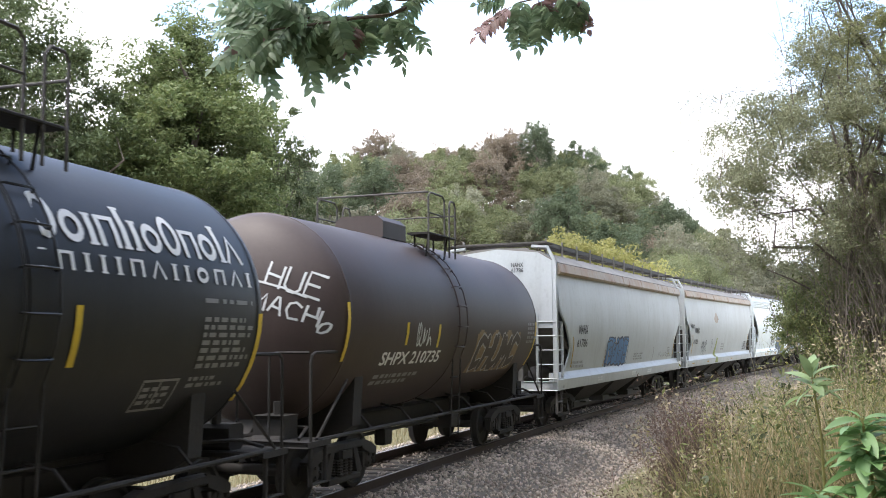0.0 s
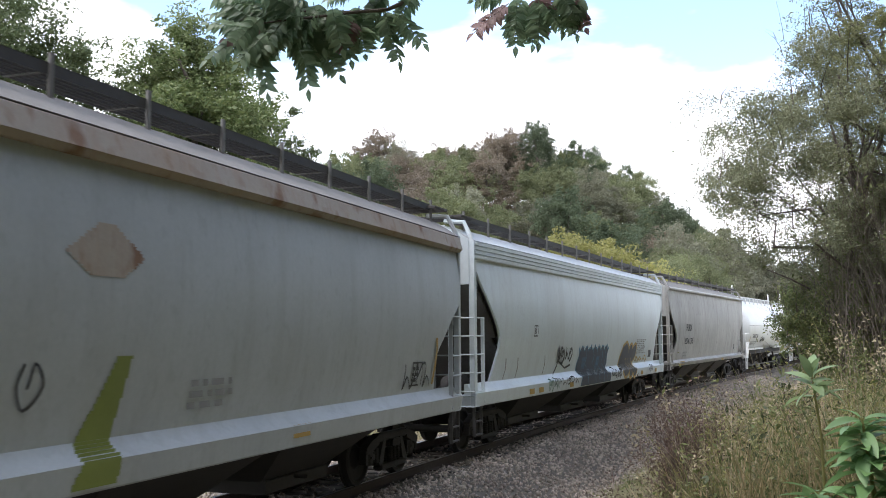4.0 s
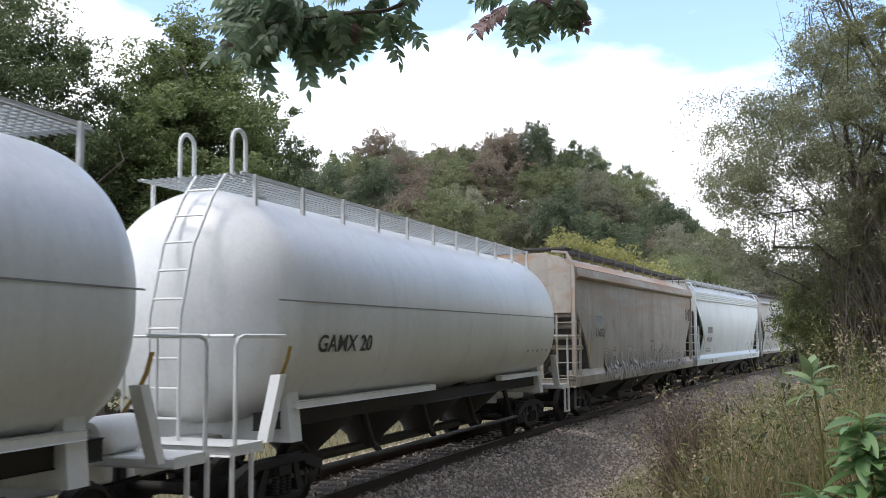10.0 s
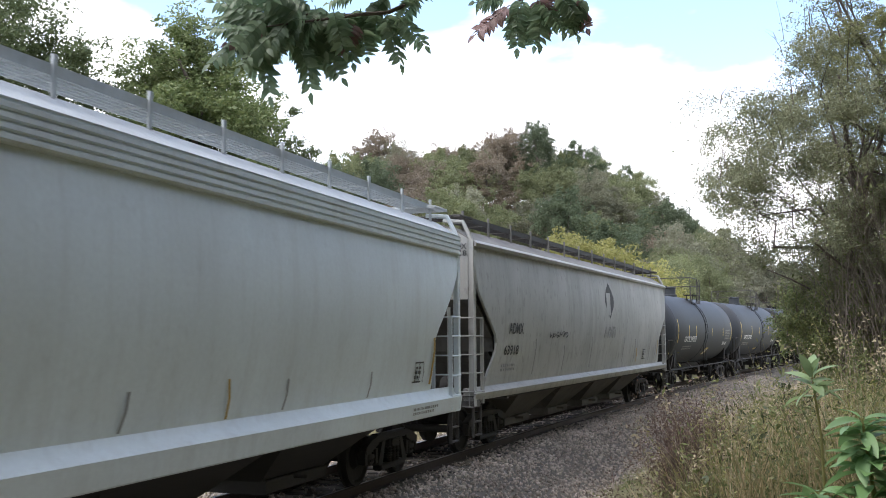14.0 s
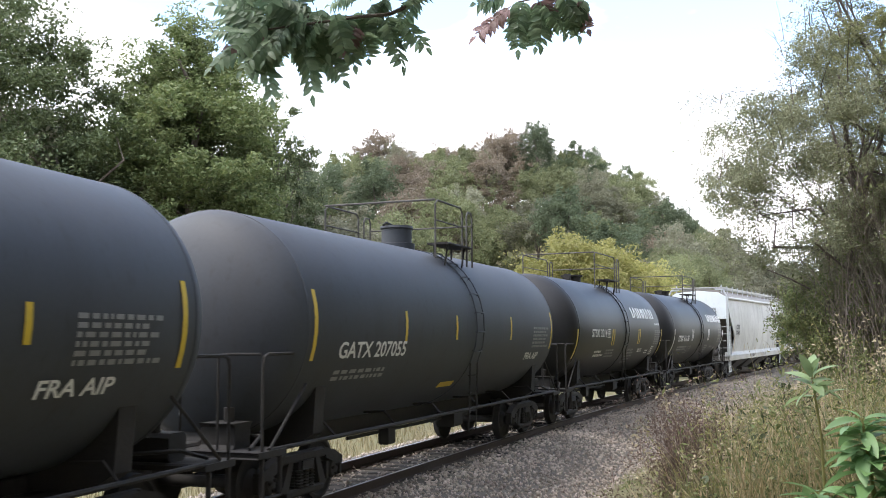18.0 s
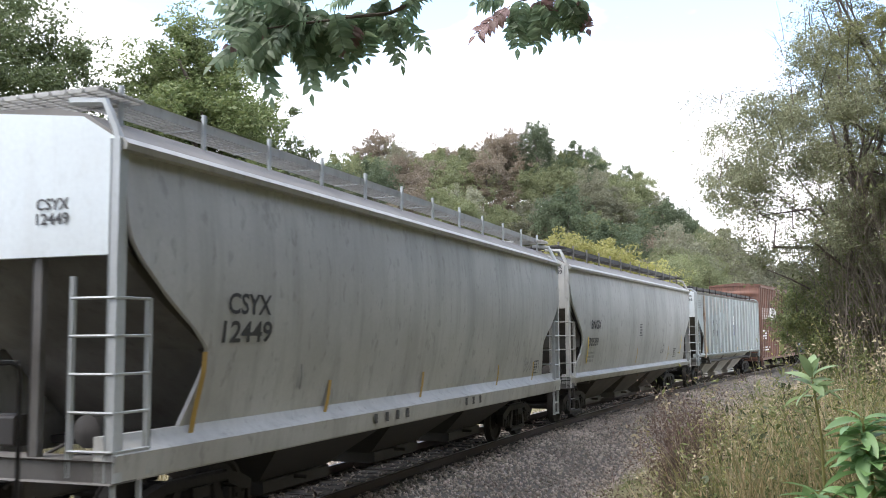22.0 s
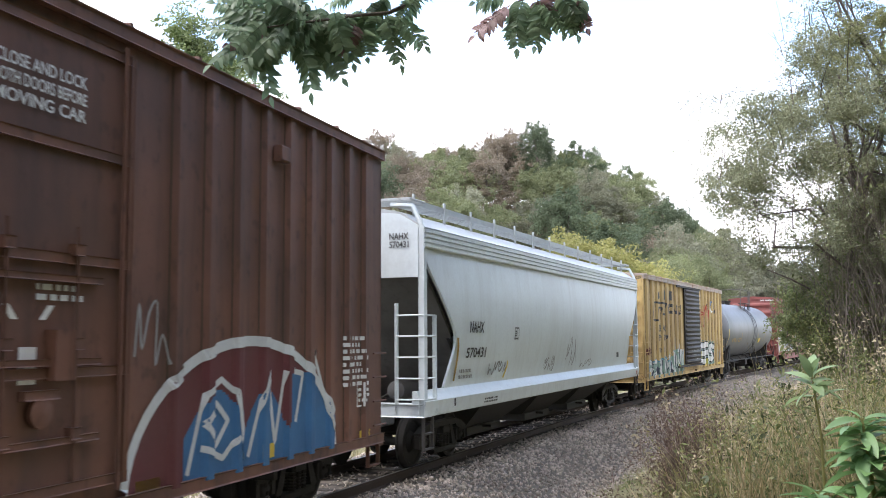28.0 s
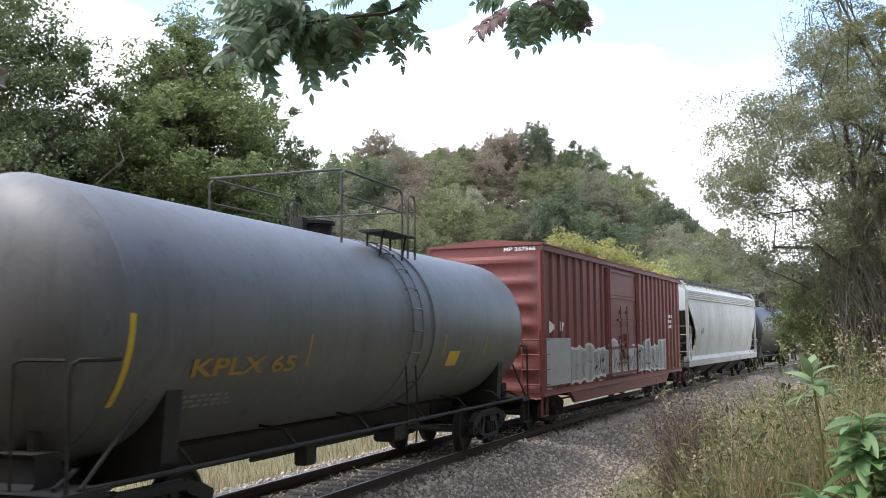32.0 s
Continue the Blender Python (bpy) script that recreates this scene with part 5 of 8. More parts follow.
            dec.stroke(key, smooth_line(ctrl), w * rng.uniform(0.85, 1.15), 0.002 + 0.0006 * last)
            ctrl, last = [], (last + 1) % 4


STROKES = {
    "E": [[(1, 1), (0, 1), (0, 0), (1, 0)], [(0, 0.5), (0.8, 0.5)]],
    "F": [[(1, 1), (0, 1), (0, 0)], [(0, 0.5), (0.8, 0.5)]],
    "U": [[(0, 1), (0, 0.2), (0.3, 0), (0.7, 0), (1, 0.2), (1, 1)]],
    "S": [[(1, 0.85), (0.6, 1), (0.1, 0.9), (0.05, 0.65), (0.9, 0.4), (0.95, 0.12), (0.5, 0), (0, 0.12)]],
    "B": [[(0, 0), (0, 1), (0.75, 1), (0.9, 0.75), (0.7, 0.53), (0, 0.5)], [(0.7, 0.53), (1, 0.28), (0.8, 0), (0, 0)]],
    "A": [[(0, 0), (0.45, 1), (0.6, 1), (1, 0)], [(0.2, 0.38), (0.85, 0.38)]],
    "R": [[(0, 0), (0, 1), (0.8, 1), (0.95, 0.75), (0.7, 0.5), (0, 0.5)], [(0.5, 0.5), (1, 0)]],
    "O": [[(0.5, 1), (0.1, 0.85), (0, 0.5), (0.1, 0.15), (0.5, 0), (0.9, 0.15), (1, 0.5), (0.9, 0.85), (0.5, 1)]],
    "K": [[(0, 1), (0, 0)], [(1, 1), (0, 0.45), (1, 0)]],
    "I": [[(0.5, 1), (0.5, 0)]],
    "H": [[(0, 1), (0, 0)], [(1, 1), (1, 0)], [(0, 0.5), (1, 0.5)]],
    "M": [[(0, 0), (0.1, 1), (0.5, 0.4), (0.9, 1), (1, 0)]],
    "T": [[(0, 1), (1, 1)], [(0.5, 1), (0.5, 0)]],
    "C": [[(1, 0.85), (0.5, 1), (0.1, 0.8), (0, 0.4), (0.3, 0), (1, 0.12)]],
    "Y": [[(0, 1), (0.5, 0.5), (1, 1)], [(0.5, 0.5), (0.5, 0)]],
    "N": [[(0, 0), (0, 1), (1, 0), (1, 1)]],
    "P": [[(0, 0), (0, 1), (0.9, 1), (0.95, 0.6), (0, 0.45)]],
}


def sprayed(dec, word, fill, line, x0, x1, z0, z1, w, rim, seed=1, slant=0.1):
    """Sprayed letters: fat strokes over a wider outline."""
    rng = random.Random(seed)
    k = (x1 - x0) / len(word)
    lines = []
    for i, ch in enumerate(word):
        a, b = x0 + i * k + w * 0.55, x0 + (i + 1) * k - w * 0.35
        up, low = z1 - w / 2 - rng.uniform(0, 0.10) * (z1 - z0), z0 + w / 2 + rng.uniform(0, 0.06) * (z1 - z0)
        lines.append([[(a + (b - a) * p + slant * (q - 0.5) * (z1 - z0) + rng.uniform(-0.02, 0.02), low + (up - low) * q) for p, q in pts] for pts in STROKES[ch]])
    for letter in lines:
        segs = [(p, q) for pts in letter for p, q in zip(pts[:-1], pts[1:])]

        def away(x, z):
            best = 9.0
            for (ax, az), (bx, bz) in segs:
                dx, dz = bx - ax, bz - az
                t = max(0.0, min(1.0, ((x - ax) * dx + (z - az) * dz) / (dx * dx + dz * dz + 1e-9)))
                best = min(best, math.hypot(x - ax - t * dx, z - az - t * dz))
            return best

        xs = [p[0] for pts in letter for p in pts]
        a, b, r = min(xs), max(xs), w / 2 + rim
        cell = 0.022
        dec.piece("graffiti_outline").fill(line, lambda x, z: w / 2 - 0.02 < away(x, z) < r, a - r, b + r, z0 - rim, z1 + rim, cell, 0.001)
        dec.piece("graffiti_letter").fill(fill, lambda x, z: away(x, z) < w / 2, a - r, b + r, z0 - rim, z1 + rim, cell, 0.004)


def ribbons(dec, fill, line, x0, x1, z0, z1, n, seed, w=0.13, edge=0.05):
    """Sprayed ribbon letters: bent bands with a dark edge, no letters that could be read."""
    rng = random.Random(seed)
    k = (x1 - x0) / n
    for i in range(n):
        a, top = x0 + i * k, z1 - rng.uniform(0, 0.25) * (z1 - z0)
        low = z0 + 0.02
        bend = rng.uniform(-0.12, 0.12)
        kind = rng.random()
        if kind < 0.4:
            ctrl = [(a, low), (a + 0.25 * k, low + 0.55 * (top - low)), (a + 0.35 * k, top), (a + 0.9 * k, top - 0.1), (a + 0.8 * k, (low + top) / 2), (a + 0.45 * k, (low + top) / 2 + bend), (a + 1.05 * k, low)]
        elif kind < 0.75:
            ctrl = [(a + 0.9 * k, top), (a + 0.35 * k, top - 0.02), (a + 0.15 * k, (low + top) / 2), (a + 0.4 * k, low + 0.08), (a + 0.85 * k, low + 0.15), (a + 0.8 * k, (low + top) / 2 + bend)]
        else:
            ctrl = [(a + 0.1 * k, top), (a + 0.2 * k, low + 0.3 * (top - low)), (a + 0.5 * k, low), (a + 0.75 * k, low + 0.4 * (top - low)), (a + 0.95 * k, top)]
        pts = [(q.x, max(q.y, z0)) for q in smooth_line(ctrl)]
        step = 0.0008 * (i % 4)
        dec.piece("graffiti_outline").stroke(line, pts, w + edge, step)
        dec.piece("graffiti_letter").stroke(fill, pts, w, 0.004 + step)
        mid = len(pts) // 2
        dec.piece("graffiti_line").stroke(line, pts[mid - 3:mid + 4], 0.022, 0.008 + step)


def slashes(dec, key, x0, x1, z0, z1, n, seed, w=0.11):
    """Sprayed curved leaf shapes, wide in the middle."""
    rng = random.Random(seed)
    for i in range(n):
        a = Vector((rng.uniform(x0, x1), rng.uniform(z0, z1)))
        b = a + Vector((rng.uniform(-0.5, 0.5), rng.uniform(-0.45, 0.2)))
        c = a.lerp(b, 0.5) + Vector((rng.uniform(-0.25, 0.25), rng.uniform(-0.1, 0.25)))
        wide = w * rng.uniform(0.5, 1.4)
        left, right = [], []
        for j in range(9):
            f = j / 8
            p = a * (1 - f) ** 2 + c * 2 * f * (1 - f) + b * f * f
            t = ((c - a) * (1 - f) + (b - c) * f).normalized()
            h = Vector((-t.y, t.x)) * wide * math.sin(math.pi * f) ** 0.8 / 2
            left.append(p + h)
            right.append(p - h)
        pts = []
        for p, q in zip(left, right):
            pts += [(p.x, max(p.y, z0 - 0.02)), (q.x, max(q.y, z0 - 0.02))]
        dec.piece("graffiti_slash")
        dec._add(key, pts, [(2 * j, 2 * j + 1, 2 * j + 3, 2 * j + 2) for j in range(8)], 0.0005 * (i % 7))


def end_text(car, H, lines, d0, d1, z0, z1, key="dark_mark", inset=0.02):
    """Lettering on the end that faces up the line towards the camera."""
    dec = Decal(car, None, 0.006, lambda u, w, up: (-(H - inset) - up, -u, w))
    h = (z1 - z0) / len(lines)
    for i, t in enumerate(lines):
        dec.text(key, t, d0, d1, z1 - (i + 0.92) * h, z1 - (i + 0.12) * h)
    dec.done()


def load_panel(dec, key, x0, x1, z0, z1):
    """The framed two-square maintenance stencil."""
    dec.piece("maintenance_stencil")
    t = 0.025
    for a, b, c, d in ((x0, x1, z0, z0 + t), (x0, x1, z1 - t, z1), (x0, x0 + t, z0, z1), (x1 - t, x1, z0, z1), ((x0 + x1) / 2 - t / 2, (x0 + x1) / 2 + t / 2, z0, z1)):
        dec.quad(key, a, b, c, d)
    dec.bars(key, x0 + 0.05, x1 - 0.05, z0 + 0.06, z1 - 0.06, 3, 5, chunk=0.1)


def sill_marks(dec, key, H, seed, z0=1.08, z1=1.22):
    rng = random.Random(seed)
    for _ in range(4):
        x = rng.uniform(-H + 2, H - 2)
        dec.piece("small_print").bars(key, x, x + 0.7, z0, z1, 2, seed + 1, chunk=0.09)


# ---- the train, in its running order ----
CUT_A = [(0.15, 2.93), (0.47, 2.86), (1.36, 2.02), (1.07, 1.40)]
CUT_B = [(0.10, 3.75), (0.16, 3.57), (0.64, 3.13), (1.50, 2.34), (1.22, 1.45)]
CUT_C = [(0.12, 3.45), (0.20, 3.20), (0.62, 2.85), (1.32, 2.34), (1.34, 2.06), (0.95, 1.55)]
CUT_D = [(0.14, 3.35), (0.17, 3.14), (1.32, 2.06), (1.75, 1.40)]
CUT_E = [(0.10, 3.5), (0.15, 3.25), (0.75, 2.75), (1.60, 2.24), (1.14, 1.30)]


def black_syrup_tank():
    car, dec, H = tank("tank_car", "black tank car with white block lettering and yellow bars", -188.5, -174.0, "black", R=1.58, zc=2.66, ladder=2.2, dome="flat", bar_xs=((2.84, 2.10, 2.64), (6.08, 1.62, 2.64), (-5.9, 1.5, 2.65)))
    dec.blocks("white_mark", "OolnLloOnoLv", 2.38, 5.80, 3.20, 3.62, 0.14, bold=0.22)
    dec.blocks("white_mark", "LNLLLNVLLONVL", 2.36, 5.90, 2.94, 3.11, 0.6, bold=0.2)
    dec.piece("small_print").bars("grey_mark", 4.87, 5.9, 2.72, 2.80, 1, 2, chunk=0.2)
    dec.piece("small_print").bars("grey_mark", 4.87, 6.0, 2.02, 2.60, 7, 3, chunk=0.14)
    dec.piece("small_print").bars("grey_mark", 4.85, 5.6, 1.82, 1.96, 2, 4, chunk=0.12)
    load_panel(dec, "grey_mark", 4.05, 4.68, 1.62, 1.94)
    dec.done()


def brown_tank():
    R, zc = 1.57, 2.66
    car, dec, H = tank("tank_car", "rusty brown tank car with sprayed tags", -174.0, -161.6, "umber", R=R, zc=zc, ladder=-0.25, dome="box", rail_len=0.6, bar_xs=((-4.80, 2.02, 2.86), (-2.65, 2.23, 2.60), (-1.23, 2.18, 2.58), (4.95, 1.7, 2.7)))
    dec.text("white_mark", "SHPX 210735", -3.47, -0.98, 1.92, 2.13)
    dec.piece("small_print").bars("grey_mark", -3.4, -1.5, 1.60, 1.80, 2, 6, chunk=0.16)
    tag(dec, "chalk_spray", -2.25, -1.55, 2.2, 2.6, 3, 31, 0.03)
    dec.piece("graffiti").fill("tan_spray", lambda x, z: z < 2.42 + 0.08 * math.sin(x * 7), 0.85, 3.75, 1.66, 2.52, 0.04)
    sprayed(dec, "CHUMC", "umber", "silver_spray", 0.9, 3.7, 1.66, 2.46, 0.17, 0.025, 33)
    dec.piece("small_print").bars("grey_mark", 4.3, 5.0, 2.2, 2.7, 5, 7, chunk=0.12)
    dec.done()
    c = H - 1.35

    def lay(u, w, up):
        q = min(0.99, math.hypot(u, w - zc) / R)
        return (-(c + 0.72 * math.sqrt(1 - q * q)) - up, -u, w)

    head = Decal(car, None, 0.010, lay)
    def scrawl(word, u0, u1, w0, w1, rise):
        k = (u1 - u0) / len(word)
        for i, ch in enumerate(word):
            head.piece("graffiti_letter")
            for n, pts in enumerate(STROKES[ch]):
                head.stroke("chalk_spray", [(u0 + k * (i + 0.75 * p) + 0.08 * q, w0 + (w1 - w0) * q + rise * (i + p)) for p, q in pts], 0.035, 0.001 * n)

    scrawl("HUE", 0.52, 1.34, 3.12, 3.44, -0.08)
    scrawl("MACH", 0.34, 1.30, 2.82, 3.05, -0.08)
    scrawl("O", 1.22, 1.40, 2.42, 2.56, 0.0)
    head.piece("graffiti_line").stroke("chalk_spray", [(0.36, 3.18), (0.8, 3.06), (1.12, 2.92)], 0.03)
    head.piece("graffiti_line").stroke("chalk_spray", [(1.28, 2.78), (1.24, 2.62)], 0.035)
    head.done()


def grey_hopper_blue():
    car, dec, H = hopper("covered_hopper", "pale grey covered hopper car with a rust-streaked roof edge", -160.97, -144.2, "pale", CUT_A, "flare", roof_mat="roofdust", edge="rusty", end_paint="pale")
    dec.text("dark_mark", "NAHX", -6.50, -5.62, 2.42, 2.67)
    dec.text("dark_mark", "61786", -6.58, -5.57, 2.06, 2.29)
    puffy(dec, "blue_spray", "navy_spray", -3.35, -0.7, 1.44, 2.30, 4, 40, w=0.05)
    sprayed(dec, "FUSE", "blue_spray", "navy_spray", -3.3, -0.75, 1.46, 2.32, 0.235, 0.045, 41)
    for x in (-3.6, -3.2, 3.3, 6.1):
        dec.piece("paint_streak").quad("old_gold" if x < -3.4 else "grey_mark", x - 0.03, x + 0.03, 1.47, 1.95, slant=0.12)
    dec.piece("small_print").bars("grey_mark", -6.9, -5.4, 1.50, 1.72, 2, 8, chunk=0.1)
    dec.piece("small_print").bars("grey_mark", 0.4, 2.0, 1.55, 1.8, 3, 9, chunk=0.2)
    tag(dec, "grey_mark", 4.4, 6.8, 1.5, 1.75, 6, 43, 0.02)
    load_panel(dec, "grey_mark", 6.0, 6.4, 1.65, 1.9)
    sill_marks(dec, "chalk_spray", H, 12)
    dec.done()
    end_text(car, H, ("NAHX", "61786"), 0.37, 0.70, 4.0, 4.28)


def grey_hopper_tags():
    car, dec, H = hopper("covered_hopper", "pale grey covered hopper car with black tags along its side", -143.15, -126.3, "pale", CUT_A, "flare", roof_mat="roofdust", edge="rusty", end_paint="pale")
    dec.text("dark_mark", "NAHX", -6.60, -5.72, 2.42, 2.67)
    dec.text("dark_mark", "61765", -6.74, -5.90, 1.95, 2.16)
    tag(dec, "dark_mark", -7.55, -6.75, 2.62, 2.85, 3, 45, 0.035)
    tag(dec, "dark_mark", -5.0, -3.8, 1.75, 2.15, 4, 46, 0.03)
    for i in range(5):
        dec.piece("paint_drip").quad("dark_mark", -4.95 + 0.22 * i, -4.92 + 0.22 * i, 1.45, 1.85)
    tag(dec, "dark_mark", -2.9, -2.5, 1.7, 2.2, 1, 47, 0.03)
    dec.piece("graffiti").fill("green_spray", lambda x, z: abs(x + 1.75 - (z - 1.6) * 0.35) < 0.30 - 0.18 * (z - 1.1), -2.3, -1.1, 1.05, 2.2)
    dec.piece("graffiti").fill("rusty", lambda x, z: abs(x + 1.9) < 0.55 - abs(z - 3.1) * 1.6, -2.6, -1.2, 2.9, 3.4)
    for x in (-6.9, -3.8, 2.1):
        dec.piece("reflector_stripe").quad("old_gold", x - 0.35, x + 0.1, 1.12, 1.28)
    tag(dec, "dark_mark", 5.6, 7.0, 1.5, 2.0, 3, 48, 0.035)
    load_panel(dec, "dark_mark", 6.0, 6.45, 1.55, 1.95)
    dec.piece("small_print").bars("grey_mark", -0.4, 0.6, 1.6, 1.95, 3, 9, chunk=0.2)
    dec.done()
    end_text(car, H, ("NAHX", "61765"), 0.94, 1.32, 4.0, 4.3)


def graffiti_hopper():
    car, dec, H = hopper("covered_hopper", "white covered hopper car covered in graffiti", -125.4, -105.75, "white", CUT_B, "ribs", roof_mat="pale", stripe=None)
    tag(dec, "dark_mark", -4.05, -2.65, 1.62, 2.15, 4, 51, 0.06)
    dec.stroke("dark_mark", [(-4.2, 1.42), (-3.9, 1.75), (-3.2, 1.55), (-2.7, 1.62)], 0.05)
    dec.piece("graffiti_outline").fill("cyan_spray", lambda x, z: z < 2.06 + 0.05 * math.sin(14 * x) + 0.03 * math.sin(31 * x) and x > -2.03 + 0.05 * math.sin(11 * z) and x < 1.28 + 0.05 * math.sin(13 * z), -2.15, 1.4, 1.03, 2.16, 0.025)
    dec.piece("graffiti").fill("navy_spray", lambda x, z: z < 2.02 + 0.05 * math.sin(14 * x) + 0.03 * math.sin(31 * x) and x > -1.99 + 0.05 * math.sin(11 * z) and x < 1.24 + 0.05 * math.sin(13 * z), -2.1, 1.4, 1.03, 2.12, 0.025, 0.003)
    dec.piece("graffiti").fill("teal_blue_spray", lambda x, z: abs(z - 1.62) < 0.16 and math.sin(4.1 * x + 1.0) > 0.75, -1.9, 1.1, 1.4, 1.85, 0.03, 0.005)
    for x in (-1.35, -0.55, -0.1, 0.45, 0.85):
        dec.piece("graffiti_line").stroke("cyan_spray", [(x, 1.98), (x + 0.06, 1.78), (x - 0.04, 1.6), (x + 0.07, 1.4), (x - 0.03, 1.2), (x + 0.03, 1.05)], 0.022, 0.012)
    sprayed(dec, "OK", "dark_mark", "old_gold", 2.95, 5.0, 1.02, 2.12, 0.46, 0.09, 55, 0.3)
    for x in (3.75, 4.1, 4.55):
        dec.stroke("old_gold", [(x, 1.1), (x + 0.04, 1.35), (x - 0.05, 1.6), (x + 0.12, 1.62)], 0.03, 0.012)
    tag(dec, "dark_mark", -4.6, -2.3, 1.10, 1.36, 6, 57, 0.028)
    tag(dec, "teal_spray", -5.0, -4.1, 1.04, 1.40, 4, 58, 0.04)
    tag(dec, "dark_mark", 1.35, 2.75, 1.06, 1.42, 5, 59, 0.05)
    tag(dec, "old_gold", 5.2, 7.3, 1.45, 1.7, 5, 60, 0.05)
    tag(dec, "navy_spray", 6.9, 7.7, 1.08, 1.36, 3, 61, 0.03)
    dec.piece("small_print").bars("grey_mark", 5.15, 6.9, 1.75, 2.25, 8, 10, chunk=0.2)
    dec.piece("stencil_plate").quad("dark_mark", 7.3, 7.75, 1.60, 1.85)
    load_panel(dec, "dark_mark", -6.14, -5.86, 2.36, 2.62)
    for x in (-6.3, -5.6, -3.0, 5.8, 8.2):
        dec.piece("reflector_stripe").quad("old_gold", x - 0.18, x + 0.18, 1.06, 1.18)
    for x in (-8.0, -7.2, -5.2):
        dec.piece("paint_streak").quad("grey_mark", x, x + 0.05, 1.46, 1.9, slant=0.12)
    dec.done()
    end_text(car, H, ("CCHX",), 0.9, 1.3, 4.05, 4.2, "grey_mark")


def taupe_hopper():
    car, dec, H = hopper("covered_hopper", "weathered taupe covered hopper car with brown ends", -104.55, -87.2, "taupe", CUT_C, "lip", roof_mat="roofdust", sill=0.22, sill_lo=1.12, end_paint="stone", bay_mat="bay", stripe=None)
    dec.text("dark_mark", "FURX", -5.75, -4.68, 2.52, 2.81)
    dec.text("dark_mark", "854135", -5.88, -4.28, 1.98, 2.24)
    dec.piece("reflector_stripe").quad("old_gold", -6.97, -6.1, 1.16, 1.30)
    dec.piece("reflector_stripe").quad("old_gold", 2.0, 2.5, 1.12, 1.22)
    dec.piece("small_print").bars("grey_mark", -6.0, -4.9, 1.45, 1.7, 2, 3, chunk=0.1)
    dec.piece("stencil_plate").quad("dark_mark", 5.9, 6.15, 1.6, 1.85)
    for x, t in ((0.9, 0.10), (3.2, 0.3), (-7.2, 0.15), (6.8, 0.2)):
        dec.piece("paint_streak").quad("grey_mark", x, x + 0.04, 1.5, 2.4, slant=t)
    dec.done()
    end_text(car, H, ("FURX", "854135"), 0.63, 1.33, 3.91, 4.32)


def pressure_pair():
    car, dec, H = pressure_car("pressure_hopper", "white rounded pressure hopper car with black tags", -86.6, -69.9)
    dec.text("dark_mark", "GAMX 241", -5.80, -4.08, 2.10, 2.34)
    tag(dec, "dark_mark", -3.15, -1.75, 1.84, 2.20, 7, 63, 0.055)
    tag(dec, "dark_mark", -3.1, -1.8, 1.86, 2.10, 6, 263, 0.04)
    tag(dec, "dark_mark", 2.4, 3.55, 1.84, 2.16, 6, 64, 0.05)
    tag(dec, "dark_mark", 2.45, 3.5, 1.86, 2.10, 5, 264, 0.04)
    dec.piece("dirt_line").quad("grey_mark", -6.9, 6.75, 2.815, 2.835)
    dec.piece("small_print").bars("grey_mark", -6.0, -3.6, 1.72, 1.95, 2, 11, chunk=0.12)
    dec.stripe("old_gold", -6.45, 1.62, 2.22)
    dec.stripe("old_gold", 6.95, 1.62, 2.22)
    for x, z in ((0.6, 2.4), (-1.0, 2.25), (4.4, 2.5)):
        dec.piece("paint_chip").quad("dark_mark", x, x + 0.05, z, z + 0.12)
    dec.done()
    car, dec, H = pressure_car("pressure_hopper", "white rounded pressure hopper car", -69.9, -53.5)
    dec.text("dark_mark", "GAMX 20", -5.92, -4.25, 2.16, 2.40)
    dec.piece("dirt_line").quad("grey_mark", -7.0, 6.5, 2.815, 2.835)
    dec.stripe("old_gold", -6.65, 1.70, 2.25)
    dec.stripe("old_gold", 6.7, 1.62, 2.22)
    for i in range(6):
        dec.piece("paint_scuff").quad("grey_mark", 4.2 + i * 0.4, 4.32 + i * 0.4, 2.0 + 0.03 * (i % 2), 2.06)
    dec.done()


def tan_hopper():
    car, dec, H = hopper("covered_hopper", "rusty tan covered hopper car with a scrawled lower side", -53.1, -35.63, "tan", CUT_D, "flare", bulge=0.03, foot=1.50, end_paint="tan", end_ribs=True, stripe=None, edge="tan")
    dec.text("dark_mark", "11652", -6.60, -5.64, 2.34, 2.58)
    dec.piece("painted_out_mark").quad("silver_spray", -6.65, -5.5, 2.66, 2.98)
    dec.blocks("grey_mark", "NLNV", -6.6, -5.6, 2.70, 2.94, 0.2)
    dec.stripe("old_gold", -7.25, 1.55, 2.50, slant=0.16)
    ribbons(dec, "tan_light", "soot_spray", -5.7, -1.4, 1.04, 2.0, 6, 75, 0.15, 0.035)
    ribbons(dec, "tan_light", "soot_spray", -5.5, -1.6, 1.04, 1.62, 8, 76, 0.09, 0.03)
    ribbons(dec, "tan_light", "soot_spray", -1.5, 3.2, 1.08, 1.85, 10, 77, 0.06, 0.03)
    ribbons(dec, "tan_light", "soot_spray", 2.6, 7.2, 1.08, 1.75, 9, 78, 0.07, 0.03)
    ribbons(dec, "silver_spray", "soot_spray", -1.2, 6.8, 1.06, 1.40, 18, 74, 0.05, 0.025)
    slashes(dec, "soot_spray", 0.6, 4.4, 1.5, 2.15, 12, 79, 0.08)
    for x in (-4.45, -2.5, -0.9):
        dec.piece("paint_streak").quad("old_gold", x, x + 0.10, 1.55, 2.02, slant=0.10)
    dec.blocks("dark_mark", "OVLN", 7.35, 8.5, 2.95, 3.45, 0.12, bold=0.32)
    dec.piece("maintenance_stencil").quad("silver_spray", -7.0, -6.7, 1.10, 1.25)
    dec.done()
